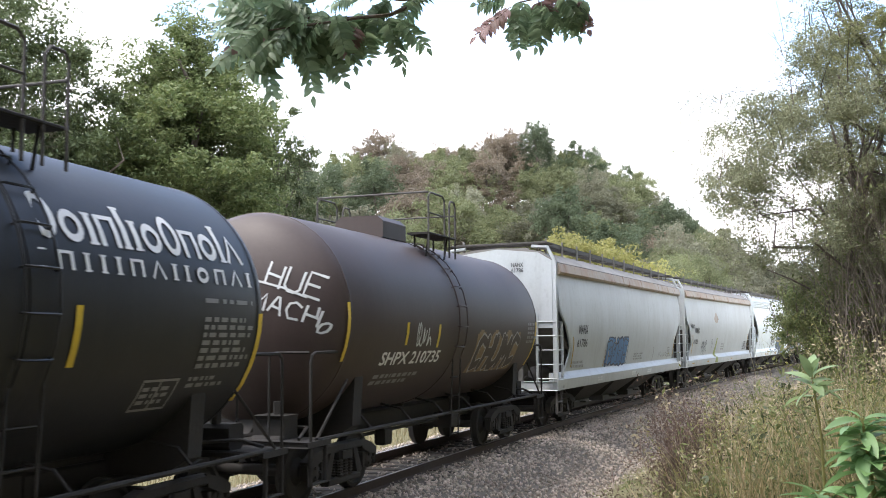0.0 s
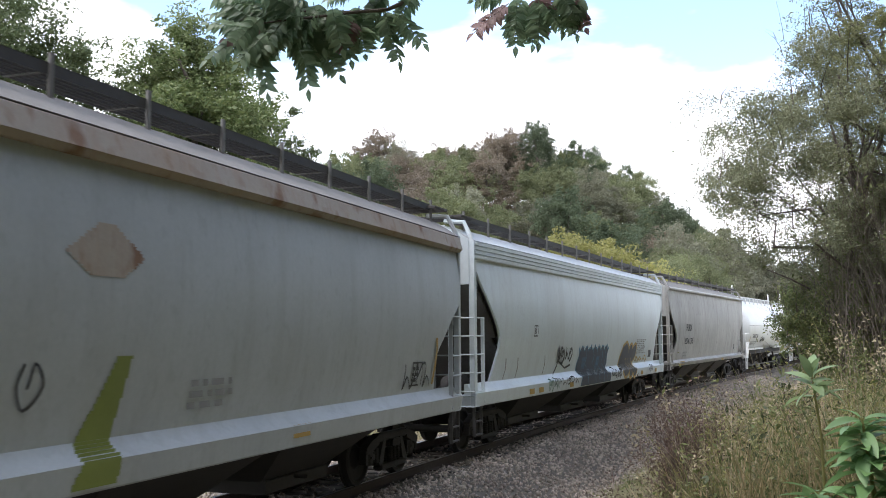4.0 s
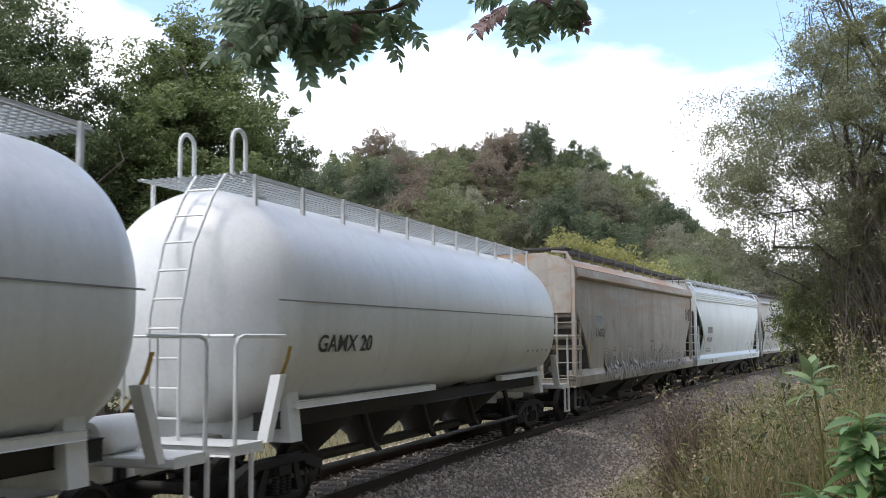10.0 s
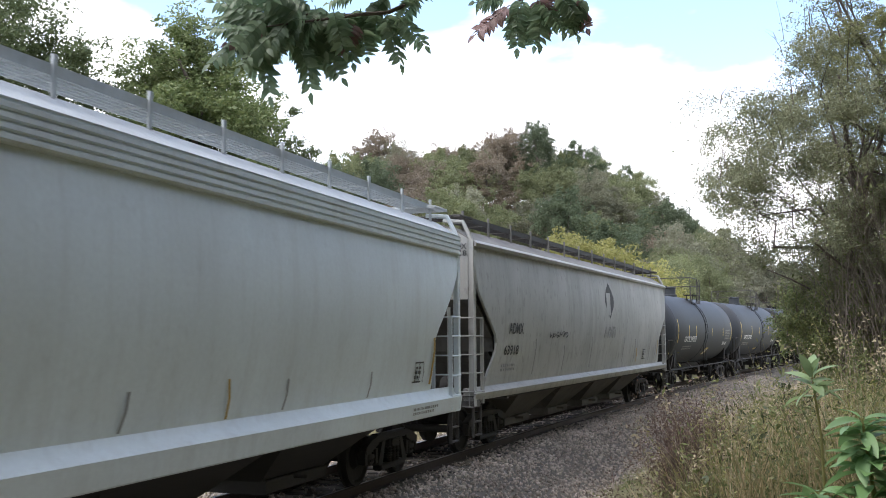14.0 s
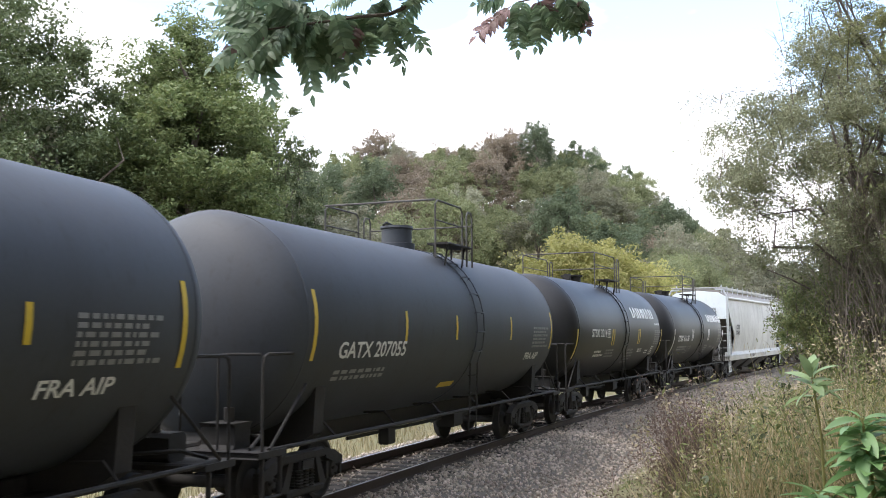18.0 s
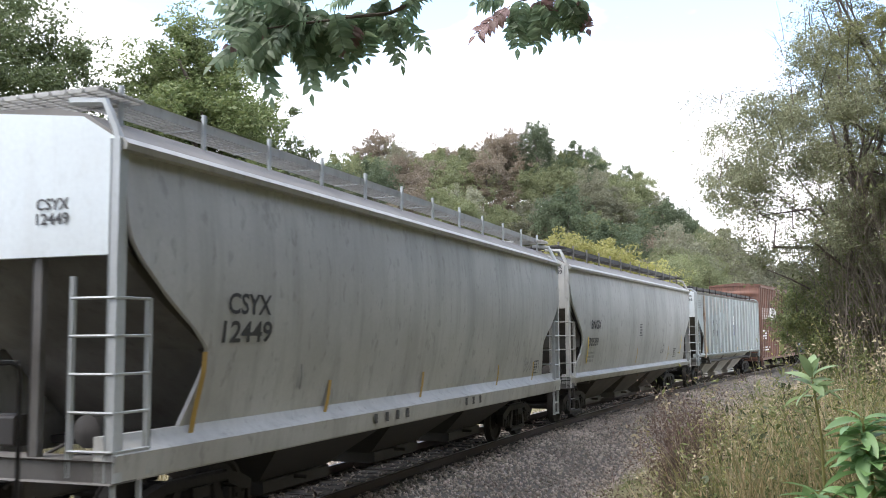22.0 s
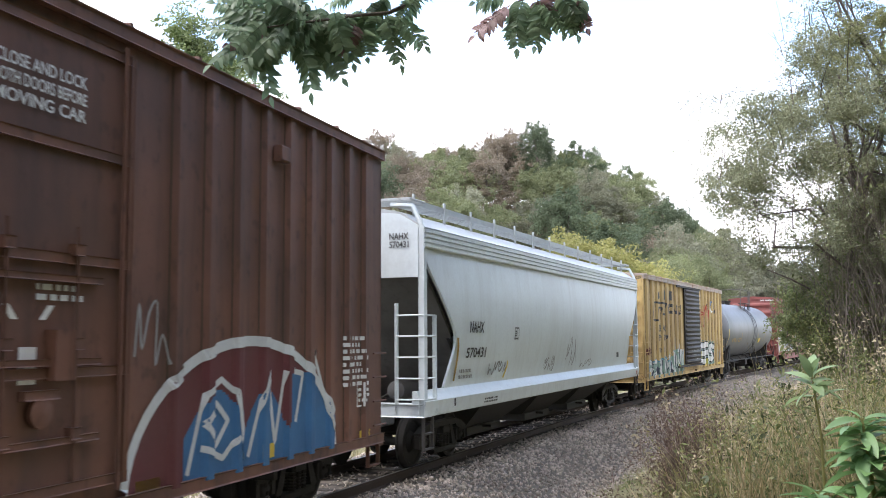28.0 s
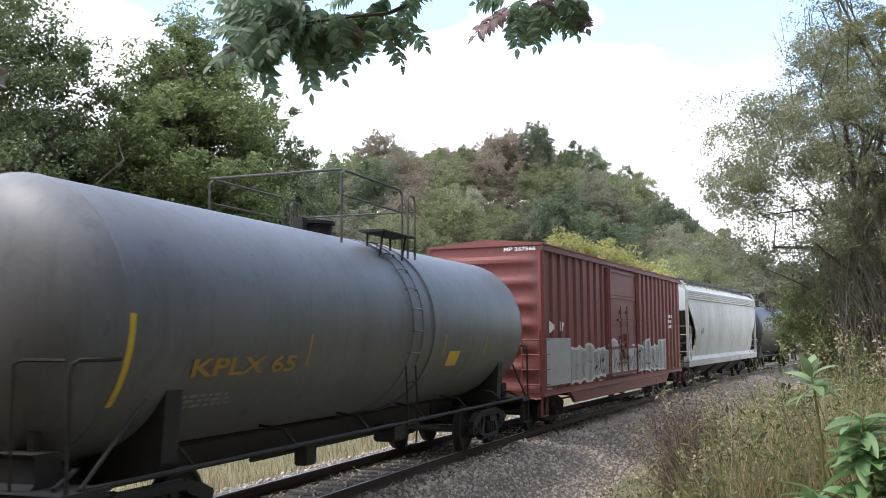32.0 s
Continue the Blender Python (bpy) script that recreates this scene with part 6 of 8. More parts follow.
    end_text(car, H, ("11652",), -0.5, 0.1, 4.15, 4.32, "dark_mark")
    ribs = Geo()
    for k in range(5):
        z = 1.75 + 0.30 * k
        x = -H + 0.12 + (3.0 - z) * 1.25
        ribs.tube([(x, -1.40, z), (x, 1.40, z)], 0.075, 8)
    part("slope_sheet_ribs", ribs, M["tan"], car)


def white_hopper():
    car, dec, H = hopper("covered_hopper", "clean white covered hopper car", -34.65, -17.9, "white", CUT_B, "ribs", roof_mat="pale", stripe="old_gold", grating="pale", stands="pale")
    dec.piece("stencil_plate").quad("grey_mark", -6.18, -5.14, 2.42, 2.72)
    dec.text("dark_mark", "HAVX", -6.08, -5.24, 2.47, 2.66)
    dec.text("dark_mark", "391204", -6.20, -5.06, 2.03, 2.24)
    dec.piece("small_print").bars("grey_mark", -6.2, -4.9, 1.55, 1.78, 2, 3, chunk=0.1)
    for x in (-4.3, -1.55, 1.6, 4.2):
        dec.piece("paint_streak").quad("grey_mark", x, x + 0.05, 1.47, 1.85, slant=0.10)
    load_panel(dec, "dark_mark", 6.1, 6.5, 1.60, 1.95)
    dec.piece("small_print").quad("dark_mark", -5.4, -5.15, 1.07, 1.2)
    for x in (-7.3, 0.3):
        dec.piece("reflector_stripe").quad("old_gold", x, x + 0.05, 1.46, 1.9)
    sill_marks(dec, "grey_mark", H, 22)
    dec.done()


def grain_hopper():
    car, dec, H = hopper("covered_hopper", "dusty light grey covered hopper car with a leaf emblem", -17.02, 3.2, "stone", CUT_C, "lip", roof_mat="roofdust", sill=0.22, sill_lo=1.12, bay_mat="bay", bays=4, stripe=None)
    dec.text("dark_mark", "ADMX", -8.13, -7.15, 2.42, 2.66)
    dec.text("dark_mark", "63918", -8.33, -7.38, 1.97, 2.18)
    dec.piece("leaf_emblem").fill("dark_mark", lambda x, z: (abs(x - 0.95) < 0.55 * math.sin(math.pi * min(1, max(0, (z - 2.86) / 1.1))) ** 1.2) and not (abs(x - 0.80 - 0.05 * (z - 3.2)) < 0.24 and 2.95 < z < 3.62), 0.3, 1.65, 2.86, 3.96, 0.035)
    dec.blocks("grey_mark", "VON", 0.26, 1.63, 2.30, 2.64, 0.3)
    tag(dec, "dark_mark", -5.15, -3.5, 2.32, 2.48, 6, 101, 0.03)
    dec.piece("small_print").bars("grey_mark", -8.4, -7.2, 1.62, 1.8, 2, 3, chunk=0.1)
    for x in (-6.3, -3.9, -1.2, 2.8, 4.5, 6.9, 8.0):
        dec.piece("paint_streak").quad("grey_mark", x, x + 0.06, 1.50, 2.1 + 0.3 * (x % 1), slant=0.10)
    dec.stripe("old_gold", 8.4, 1.6, 2.2)
    dec.stripe("old_gold", 5.0, 1.5, 1.95)
    load_panel(dec, "dark_mark", 6.0, 6.45, 1.55, 1.9)
    dec.done()
    end_text(car, H, ("ADMX", "63918"), 1.0, 1.43, 3.95, 4.22)


def charcoal_tanks():
    for q0, q1, lad, bars, num, a in ((3.9, 19.4, -0.4, ((-5.93, 2.05, 3.0), (-3.86, 2.26, 2.76), (-2.40, 2.30, 2.74), (1.15, 2.3, 2.65), (3.99, 2.3, 2.65), (6.3, 2.05, 2.95)), "GATX 207035", -4.68),
                                      (19.4, 34.5, 0.58, ((-5.9, 2.05, 3.0), (-2.85, 2.29, 2.78), (-0.50, 2.31, 2.75), (2.86, 2.29, 2.78), (6.2, 2.05, 2.95)), "GATX 207055", -5.16)):
        car, dec, H = tank("tank_car", "charcoal tank car with narrow yellow bars", q0, q1, "charcoal", ladder=lad, bar_xs=bars)
        dec.text("white_mark", num, a, a + 2.36, 2.06, 2.30)
        dec.piece("small_print").bars("grey_mark", a + 0.05, a + 2.0, 1.74, 1.92, 2, 5, chunk=0.16)
        dec.text("white_mark", "FRA AIP", 4.25, 5.3, 1.84, 2.0)
        dec.piece("small_print").bars("grey_mark", 4.6, 6.0, 2.1, 2.6, 6, 6, chunk=0.12)
        if q0 < 10:
            dec.piece("warning_plate").quad("gold_mark", 0.45, 1.1, 1.45, 1.75, slant=0.15)
            dec.piece("warning_plate").quad("white_mark", 0.62, 0.95, 1.47, 1.70, slant=0.12, lift=0.003)
        else:
            dec.piece("warning_plate").quad("gold_mark", -0.4, 0.35, 1.43, 1.53)
        dec.done()


def syrup_tanks():
    car, dec, H = tank("tank_car", "glossy black tank car with white lettering and yellow bars", 34.5, 48.0, "black", ladder=0.1, dome="flat", rail_len=2.3, man=0.75, bar_xs=((-5.45, 1.75, 2.55), (-1.57, 2.07, 2.57), (-1.34, 2.07, 2.57), (2.03, 2.08, 2.58), (2.26, 2.08, 2.58), (5.85, 1.65, 2.57)))
    c0 = H - 1.35
    head = Decal(car, None, 0.010, lambda u, w, up: (-(c0 + 0.72 * math.sqrt(max(0.02, 1 - (u * u + (w - 2.56) ** 2) / 2.4336))) - up, -u, w))
    head.text("white_mark", "3214", -0.15, 0.32, 2.82, 2.99)
    head.piece("small_print").bars("white_mark", -0.12, 0.25, 2.56, 2.72, 2, 5, chunk=0.12)
    head.done()
    dec.text("white_mark", "STSX 3214", -4.0, -2.3, 2.33, 2.56)
    load_panel(dec, "white_mark", -2.19, -1.83, 2.31, 2.57)
    dec.blocks("white_mark", "LVLLOLVLL", 1.36, 4.70, 2.95, 3.30, 0.22, bold=0.30)
    for x0, x1, z0, z1, n in ((-3.3, -2.2, 1.74, 1.96, 2), (-1.98, -0.75, 1.70, 1.97, 3), (0.89, 1.92, 1.45, 1.95, 5), (2.4, 3.2, 1.80, 1.94, 2), (3.6, 4.2, 1.72, 1.88, 2), (4.66, 5.6, 2.72, 2.82, 1)):
        dec.piece("small_print").bars("white_mark" if n < 3 else "grey_mark", x0, x1, z0, z1, n, int(x0 * 10) + 90, chunk=0.13)
    dec.piece("data_panel").bars("grey_mark", 4.6, 5.75, 2.04, 2.56, 8, 17, 0.95, 0.2)
    load_panel(dec, "white_mark", 4.45, 4.85, 1.68, 1.98)
    dec.done()
    car, dec, H = tank("tank_car", "glossy black tank car with white lettering and white bars", 48.0, 61.1, "black", ladder=0.4, dome="flat", rail_len=1.9, man=0.75, bars="white_mark", bar_xs=((-4.95, 1.67, 2.60), (-1.5, 2.1, 2.58), (-1.3, 2.1, 2.58), (2.03, 2.10, 2.60), (2.24, 2.10, 2.60), (5.65, 1.67, 2.58)))
    dec.text("white_mark", "STSX 61126", -4.22, -2.12, 2.09, 2.34)
    dec.blocks("white_mark", "LVLLOLVLL", 2.15, 5.42, 2.94, 3.27, 0.22, bold=0.30)
    dec.piece("data_panel").bars("grey_mark", 4.45, 5.5, 2.0, 2.62, 9, 18, 0.95, 0.2)
    for x0, x1, z0, z1, n in ((1.75, 2.5, 1.45, 1.92, 5), (2.95, 3.77, 1.76, 1.86, 2), (4.0, 4.5, 1.62, 1.80, 2), (-3.9, -2.0, 1.72, 1.92, 2)):
        dec.piece("small_print").bars("grey_mark", x0, x1, z0, z1, n, int(x0 * 10) + 190, chunk=0.13)
    tag(dec, "grey_mark", -2.3, -1.2, 1.55, 1.95, 3, 111, 0.03)
    dec.done()


def grey_hoppers():
    car, dec, H = hopper("covered_hopper", "dusty grey covered hopper car with white ends", 61.85, 78.85, "stone", CUT_E, "lip", roof_mat="roofdust", end_paint="white", post="pale", stripe=None, grating="stone", stands="pale")
    dec.text("dark_mark", "CSYX", -6.70, -5.78, 2.62, 2.86)
    dec.text("dark_mark", "12449", -6.77, -5.73, 2.30, 2.55)
    dec.piece("worn_patch").quad("grey_mark", -4.9, -4.86, 1.7, 2.02)
    for x in (-7.15, -4.1, -0.7, 3.5, 6.2):
        dec.stripe("old_gold", x, 1.36, 1.36 + (0.85 if x < -7 else 0.42), slant=0.10)
    load_panel(dec, "dark_mark", 6.35, 6.75, 1.5, 1.8)
    tag(dec, "grey_mark", 5.5, 6.2, 1.5, 1.9, 3, 121, 0.02)
    for i, x in enumerate((-2.8, -2.4, -2.0, -1.6, 1.2, 1.6, 2.0)):
        dec.piece("sill_hole").quad("dark_mark", x, x + 0.12, 1.10, 1.24)
    dec.done()
    end_text(car, H, ("CSYX", "12449"), 0.57, 0.97, 3.45, 3.74)
    car, dec, H = hopper("covered_hopper", "weathered light grey covered hopper car with brown ends", 79.9, 97.5, "stone", CUT_C, "lip", roof_mat="roofdust", sill=0.22, sill_lo=1.12, bay_mat="bay", stripe=None)
    dec.text("dark_mark", "BNGX", -6.81, -5.77, 2.56, 2.82)
    dec.text("dark_mark", "30589", -6.96, -5.96, 2.08, 2.32)
    for x in (-7.05, 6.7):
        dec.stripe("gold_mark", x, 1.6, 2.35)
    load_panel(dec, "dark_mark", -0.75, -0.35, 2.35, 2.75)
    for x in (-1.0, 4.2):
        dec.piece("reflector_stripe").quad("old_gold", x, x + 0.07, 1.45, 1.95, slant=0.12)
    tag(dec, "dark_mark", 2.9, 3.6, 1.65, 2.1, 2, 125, 0.025)
    load_panel(dec, "dark_mark", 5.4, 5.9, 1.5, 1.85)
    dec.piece("small_print").bars("grey_mark", -7.0, -6.0, 1.62, 1.95, 3, 3, chunk=0.1)
    dec.done()
    end_text(car, H, ("BNGX", "30589"), 1.0, 1.4, 4.0, 4.28)


def ribbed_hopper():
    ribs = [x for x in np.arange(-6.25, 8.1, 0.87)]
    car, dec, H = hopper("covered_hopper", "faded blue-grey ribbed covered hopper car", 99.2, 116.1, "mint", CUT_E, "flush", dark="endgrey", bulge=0.0, foot=1.53, sill=0.14, sill_lo=1.36,
                         end_paint="white", ribs=ribs, stripe=None, bay_mat="taupe", stands="steel", edge="roofdust", roof_mat="roofdust", walk_up=0.24)
    tones = ("stone", "mint", "mint", "mint_light", "mint", "stone", "mint_light", "mint", "pale", "mint_light", "mint", "pale", "mint_light", "mint", "mint_light", "pale")
    for a, b, tone in zip(ribs[:-1], ribs[1:], tones):
        dec.piece("bleached_panel").quad(tone, a + 0.09, b - 0.09, 1.55, 4.10, n=4, lift=-0.003)
    # grey repaint over five bays, each with its own ragged foot
    for a, b, foot_z in zip(ribs[1:6], ribs[2:7], (3.26, 3.30, 3.44, 3.38, 3.40)):
        dec.piece("repainted_patch").quad("taupe", a + 0.09, b - 0.09, foot_z, 4.12, n=3)
    for text, x0, x1, z0, z1 in (("DJ", -5.06, -4.72, 2.79, 3.06), ("TX", -4.27, -3.89, 2.79, 3.06), ("475", -5.22, -4.65, 2.30, 2.58), ("526", -4.38, -3.80, 2.30, 2.58)):
        dec.text("dark_mark", text, x0, x1, z0, z1)
    part("rusty_post", Geo().box(-6.97, -6.77, -1.60, -1.50, 1.3, 4.14, 0.02), M["rusty"], car)
    dec.piece("reflector_stripe").quad("gold_mark", -6.75, -6.35, 1.55, 1.82)
    dec.piece("maker_plate").quad("white_mark", -0.06, 0.60, 2.84, 3.30)
    for up in (0, 1):
        dec.piece("maker_plate").fill("plate_blue", lambda x, z: abs(x - 0.27) < 0.20 - 1.1 * abs(z - 3.07) and (abs(z - 3.07) > 0.02) and (z > 3.07) == bool(up), 0.0, 0.55, 2.85, 3.28, 0.02, 0.004)
    dec.piece("maker_plate").quad("plate_blue", -0.06, 0.60, 2.30, 2.82)
    dec.piece("small_print").bars("white_mark", 0.04, 0.50, 2.36, 2.70, 4, 9, chunk=0.12)
    for a, b in zip(ribs[1:4], ribs[2:5]):
        dec.piece("small_print").bars("grey_mark", a + 0.14, b - 0.12, 1.62, 1.98, 3, int(10 * b + 90), chunk=0.14)
    dec.piece("small_print").bars("grey_mark", -8.0, -7.25, 3.55, 3.92, 5, 4, chunk=0.07)
    for k in (3, 8, 11):
        dec.piece("reflector_stripe").quad("old_gold", ribs[k] + 0.2, ribs[k] + 0.62, 1.52, 1.66)
    for x in (-5.85, -2.1, 2.15, 5.0, 7.3):
        dec.piece("rust_streak").quad("rusty", x, x + 0.03, 2.2, 2.75)
    dec.done()
    end_text(car, H, ("DJTX", "475526"), 0.75, 1.39, 3.85, 4.14)


def brown_box_car():
    ribs = [x for x in np.arange(-9.2, 9.3, 0.62) if not -2.2 < x < 3.2]
    car, dec, H = box_car("box_car", "dark brown box car with double plug doors and a graffiti arch", 117.2, 136.15, "boxbrown", 5.28, ribs, (-1.95, 2.95), "boxbrown", low=0.76, roof_mat="boxbrown", rib_d=0.06)
    plug_door(car, -1.95, 0.46, 1.05, 5.0, "boxbrown")
    plug_door(car, 0.54, 2.95, 1.05, 5.0, "boxbrown")
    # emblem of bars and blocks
    for i in range(5):
        dec.piece("emblem_bar").quad("white_mark", -9.0, -6.75 + 0.12 * i, 3.24 + 0.15 * i, 3.33 + 0.15 * i)
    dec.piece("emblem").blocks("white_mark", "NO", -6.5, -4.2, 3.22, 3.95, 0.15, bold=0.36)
    for i, t in enumerate(("CLOSE AND LOCK", "BOTH DOORS BEFORE", "MOVING CAR")):
        dec.text("white_mark", t, 1.15, 2.25, 4.52 - 0.15 * i, 4.63 - 0.15 * i)
    for i, t in enumerate(("CLOSE THIS DOOR", "BEFORE CLOSING", "OTHER DOOR")):
        dec.text("white_mark", t, -1.35, -0.25, 4.52 - 0.15 * i, 4.63 - 0.15 * i)
    dec.piece("small_print").bars("white_mark", 1.7, 2.4, 2.65, 2.9, 3, 3, chunk=0.1)
    dec.piece("small_print").bars("white_mark", -8.9, -7.2, 2.0, 2.6, 4, 5, chunk=0.3)
    dec.piece("small_print").bars("white_mark", -8.9, -6.6, 1.3, 1.6, 2, 6, chunk=0.4)
    for x in (-0.9, 1.62):
        dec.piece("paper_label").quad("white_mark", x - 0.10, x + 0.10, 1.98, 2.28)
        dec.piece("lock_mark").quad("white_mark", x - 0.2, x - 0.12, 2.5, 2.62, slant=-0.1)
        dec.piece("lock_mark").quad("white_mark", x + 0.12, x + 0.2, 2.5, 2.62, slant=0.1)
    # the arch
    cx, cz = 5.35, 0.82
    inside = lambda x, z: ((x - cx) / 2.35) ** 2 + ((z - cz) / 1.48) ** 2 < 1
    dec.piece("graffiti").fill("maroon_spray", inside, 3.0, 7.75, 0.86, 2.32, 0.03)
    dec.piece("graffiti").fill("blue_spray", lambda x, z: inside(x, z) and ((4.0 < x < 5.2 and z < 1.80 - 0.9 * abs(x - 4.65) ** 1.5) or (5.2 <= x < 6.3 and z < 1.25 + 0.5 * abs(math.sin((x - 5.2) * 3.0))) or (x >= 6.3 and z < 1.9)), 3.0, 7.75, 0.86, 2.2, 0.03, 0.003)
    arc = [(cx + 2.35 * math.cos(a), cz + 1.50 * math.sin(a)) for a in np.linspace(0.05, math.pi - 0.05, 26)]
    dec.piece("graffiti_outline").stroke("chalk_spray", arc, 0.12, 0.010)
    for pts in ([(4.05, 0.95), (4.35, 1.75), (4.7, 1.9), (5.0, 1.75), (5.15, 1.0)], [(4.35, 1.45), (4.6, 1.2), (4.85, 1.45), (4.6, 1.65), (4.35, 1.45)], [(5.3, 1.0), (5.75, 1.95), (5.95, 1.1), (6.2, 1.95)],
                [(6.35, 1.95), (6.7, 1.9), (6.5, 1.3)], [(7.0, 2.2), (7.35, 1.6), (7.6, 1.1)], [(4.3, 1.2), (4.75, 1.05), (5.05, 1.25)]):
        dec.stroke("chalk_spray", pts, 0.07, 0.012)
    tag(dec, "silver_spray", 3.1, 3.75, 2.0, 2.75, 2, 131, 0.03)
    dec.piece("reflector_stripe").quad("gold_mark", 5.6, 5.95, 0.93, 1.10, lift=0.008)
    for x in (3.2, 8.6, -0.4, -8.6):
        dec.piece("reflector_stripe").quad("gold_mark", x, x + 0.4, 0.88, 1.0)
    dec.piece("small_print").bars("white_mark", 8.0, 8.9, 1.65, 2.4, 8, 7, chunk=0.14)
    load_panel(dec, "white_mark", 8.5, 8.9, 1.35, 1.7)
    # loopy yellow-green outline letters
    dec.piece("graffiti_scrawl")
    for x0, pts in ((-4.9, [(0, 2.4), (0.2, 2.2), (0.15, 1.0), (0.4, 0.95)]), (-4.4, [(0, 2.1), (0.35, 2.2), (0.4, 1.1), (0.3, 0.9)]), (-4.0, [(0, 1.9), (0.3, 2.2), (0.75, 2.15), (0.5, 1.8), (0.9, 1.5), (0.7, 0.95), (0.1, 0.9)]),
                    (-3.2, [(0, 2.1), (0.4, 2.25), (0.5, 1.7), (0.2, 1.6)]), (-2.85, [(0, 2.0), (0.4, 2.2), (0.45, 1.3), (0.6, 0.95), (0.0, 0.92)]), (-2.3, [(0, 2.1), (0.3, 2.25), (0.2, 1.7), (0.5, 1.75), (0.1, 1.3)]),
                    (-1.7, [(0, 2.2), (0.2, 1.8), (0.1, 1.2), (0.3, 1.0)]), (-6.9, [(0, 2.3), (0.3, 2.1), (0.2, 1.2), (0.9, 1.0), (1.1, 1.8), (1.6, 2.2), (1.5, 1.1)])):
        dec.stroke("lime_spray", [(x0 + a, b) for a, b in pts], 0.07, 0.003)
    part("vent_box", Geo().box(5.85, 6.08, -1.62, -1.50, 4.52, 4.72, 0.02), M["boxbrown"], car)
    dec.done()


def white_tagged_hopper():
    car, dec, H = hopper("covered_hopper", "white covered hopper car with faint tags", 137.85, 156.1, "white", CUT_B, "ribs", roof_mat="pale", stripe="old_gold", grating="pale", stands="pale")
    dec.text("dark_mark", "NAHX", -7.05, -6.27, 2.44, 2.66)
    dec.text("dark_mark", "570431", -7.10, -6.02, 1.96, 2.16)
    load_panel(dec, "dark_mark", -4.33, -4.05, 2.30, 2.56)
    tag(dec, "grey_mark", -5.76, -4.5, 1.60, 1.86, 4, 141, 0.035)
    dec.stroke("gold_mark", [(-4.75, 1.5), (-4.55, 1.85)], 0.06)
    tag(dec, "grey_mark", -1.8, -0.9, 1.5, 1.9, 3, 142, 0.035)
    tag(dec, "grey_mark", 0.0, 1.1, 1.55, 2.4, 3, 143, 0.035)
    tag(dec, "grey_mark", 1.6, 3.0, 1.5, 1.75, 3, 144, 0.03)
    dec.piece("stencil_plate").quad("dark_mark", 6.0, 6.3, 1.7, 1.85)
    dec.piece("small_print").bars("dark_mark", -6.2, -5.2, 1.06, 1.18, 2, 3, chunk=0.1)
    dec.piece("sill_hole").quad("dark_mark", -7.85, -7.77, 1.12, 1.26)
    dec.piece("small_print").bars("grey_mark", -7.3, -6.5, 1.56, 1.78, 2, 4, chunk=0.1)
    dec.piece("reflector_stripe").quad("red_spray", 8.6, 8.75, 1.08, 1.2)
    dec.done()
    end_text(car, H, ("NAHX", "570431"), 0.91, 1.28, 3.90, 4.19)


def yellow_box_car():
    ribs = [x for x in np.arange(-7.6, 7.8, 0.80) if not -1.4 < x < 2.1]
    car, dec, H = box_car("box_car", "faded yellow box car with a dark ridged door", 157.5, 173.3, "yellow", 4.52, ribs, (-1.25, 1.95), "doorblack", low=0.76, rib_d=0.07)
    corrugated_door(car, -1.23, 1.9, 1.15, 4.3, "doorblack")
    # emblem: an open track shape with two words of plain blocks
    dec.piece("emblem")
    dec.stroke("dark_mark", [(-6.55, 2.92), (-6.3, 3.58), (-4.5, 3.58), (-4.62, 3.16), (-5.25, 3.16), (-5.30, 3.40), (-5.62, 3.40), (-5.75, 2.92), (-6.55, 2.92)], 0.075)
    dec.blocks("dark_mark", "loLL", -6.75, -3.65, 3.72, 4.08, 1.6, bold=0.34)
    dec.piece("painted_letter").stroke("dark_mark", [(-4.0, 3.26), (-3.55, 3.26), (-3.45, 3.52), (-3.9, 3.52), (-4.0, 3.26)], 0.12)
    dec.piece("painted_letter").stroke("dark_mark", [(-2.9, 3.26), (-2.5, 3.26), (-2.4, 3.52), (-2.8, 3.52), (-2.9, 3.26)], 0.12)
    dec.piece("painted_letter").stroke("dark_mark", [(-2.15, 3.22), (-1.75, 3.55)], 0.12)
    dec.stroke("dark_mark", [(-2.1, 3.55), (-1.8, 3.22)], 0.12, 0.002)
    dec.text("dark_mark", "RB OX", -5.90, -4.58, 2.50, 2.76)
    dec.text("dark_mark", "39 029", -5.76, -4.46, 2.16, 2.39)
    dec.text("dark_mark", "next", 3.66, 4.10, 3.66, 3.80)
    dec.text("dark_mark", "load", 3.68, 4.12, 3.46, 3.62)
    dec.text("dark_mark", "any", 5.44, 5.84, 3.56, 3.72)
    dec.text("dark_mark", "road", 5.44, 5.92, 3.36, 3.54)
    dec.piece("emblem").stroke("white_mark", [(4.5, 3.92), (5.1, 3.40)], 0.13)
    dec.stroke("blue_spray", [(5.1, 3.92), (4.5, 3.40)], 0.11, 0.002)
    puffy(dec, "teal_spray", "cyan_spray", -7.6, -3.9, 0.80, 1.58, 6, 151, "navy_spray", w=0.05)
    ribbons(dec, "chalk_spray", "navy_spray", -7.5, -3.9, 0.84, 1.58, 5, 152, 0.15)
    dec.piece("graffiti").fill("teal_spray", lambda x, z: z < 1.5 + 0.3 * math.sin((x + 3.9) * 1.2), -3.9, -1.35, 0.80, 1.85, 0.04)
    ribbons(dec, "chalk_spray", "navy_spray", -3.85, -1.4, 0.84, 1.95, 3, 153, 0.20)
    for x, z0, z1, key in ((-3.0, 1.75, 2.25, "silver_spray"), (-5.9, 1.72, 1.9, "tan_spray"), (-5.2, 1.72, 1.92, "tan_spray"), (-2.2, 1.6, 2.0, "silver_spray")):
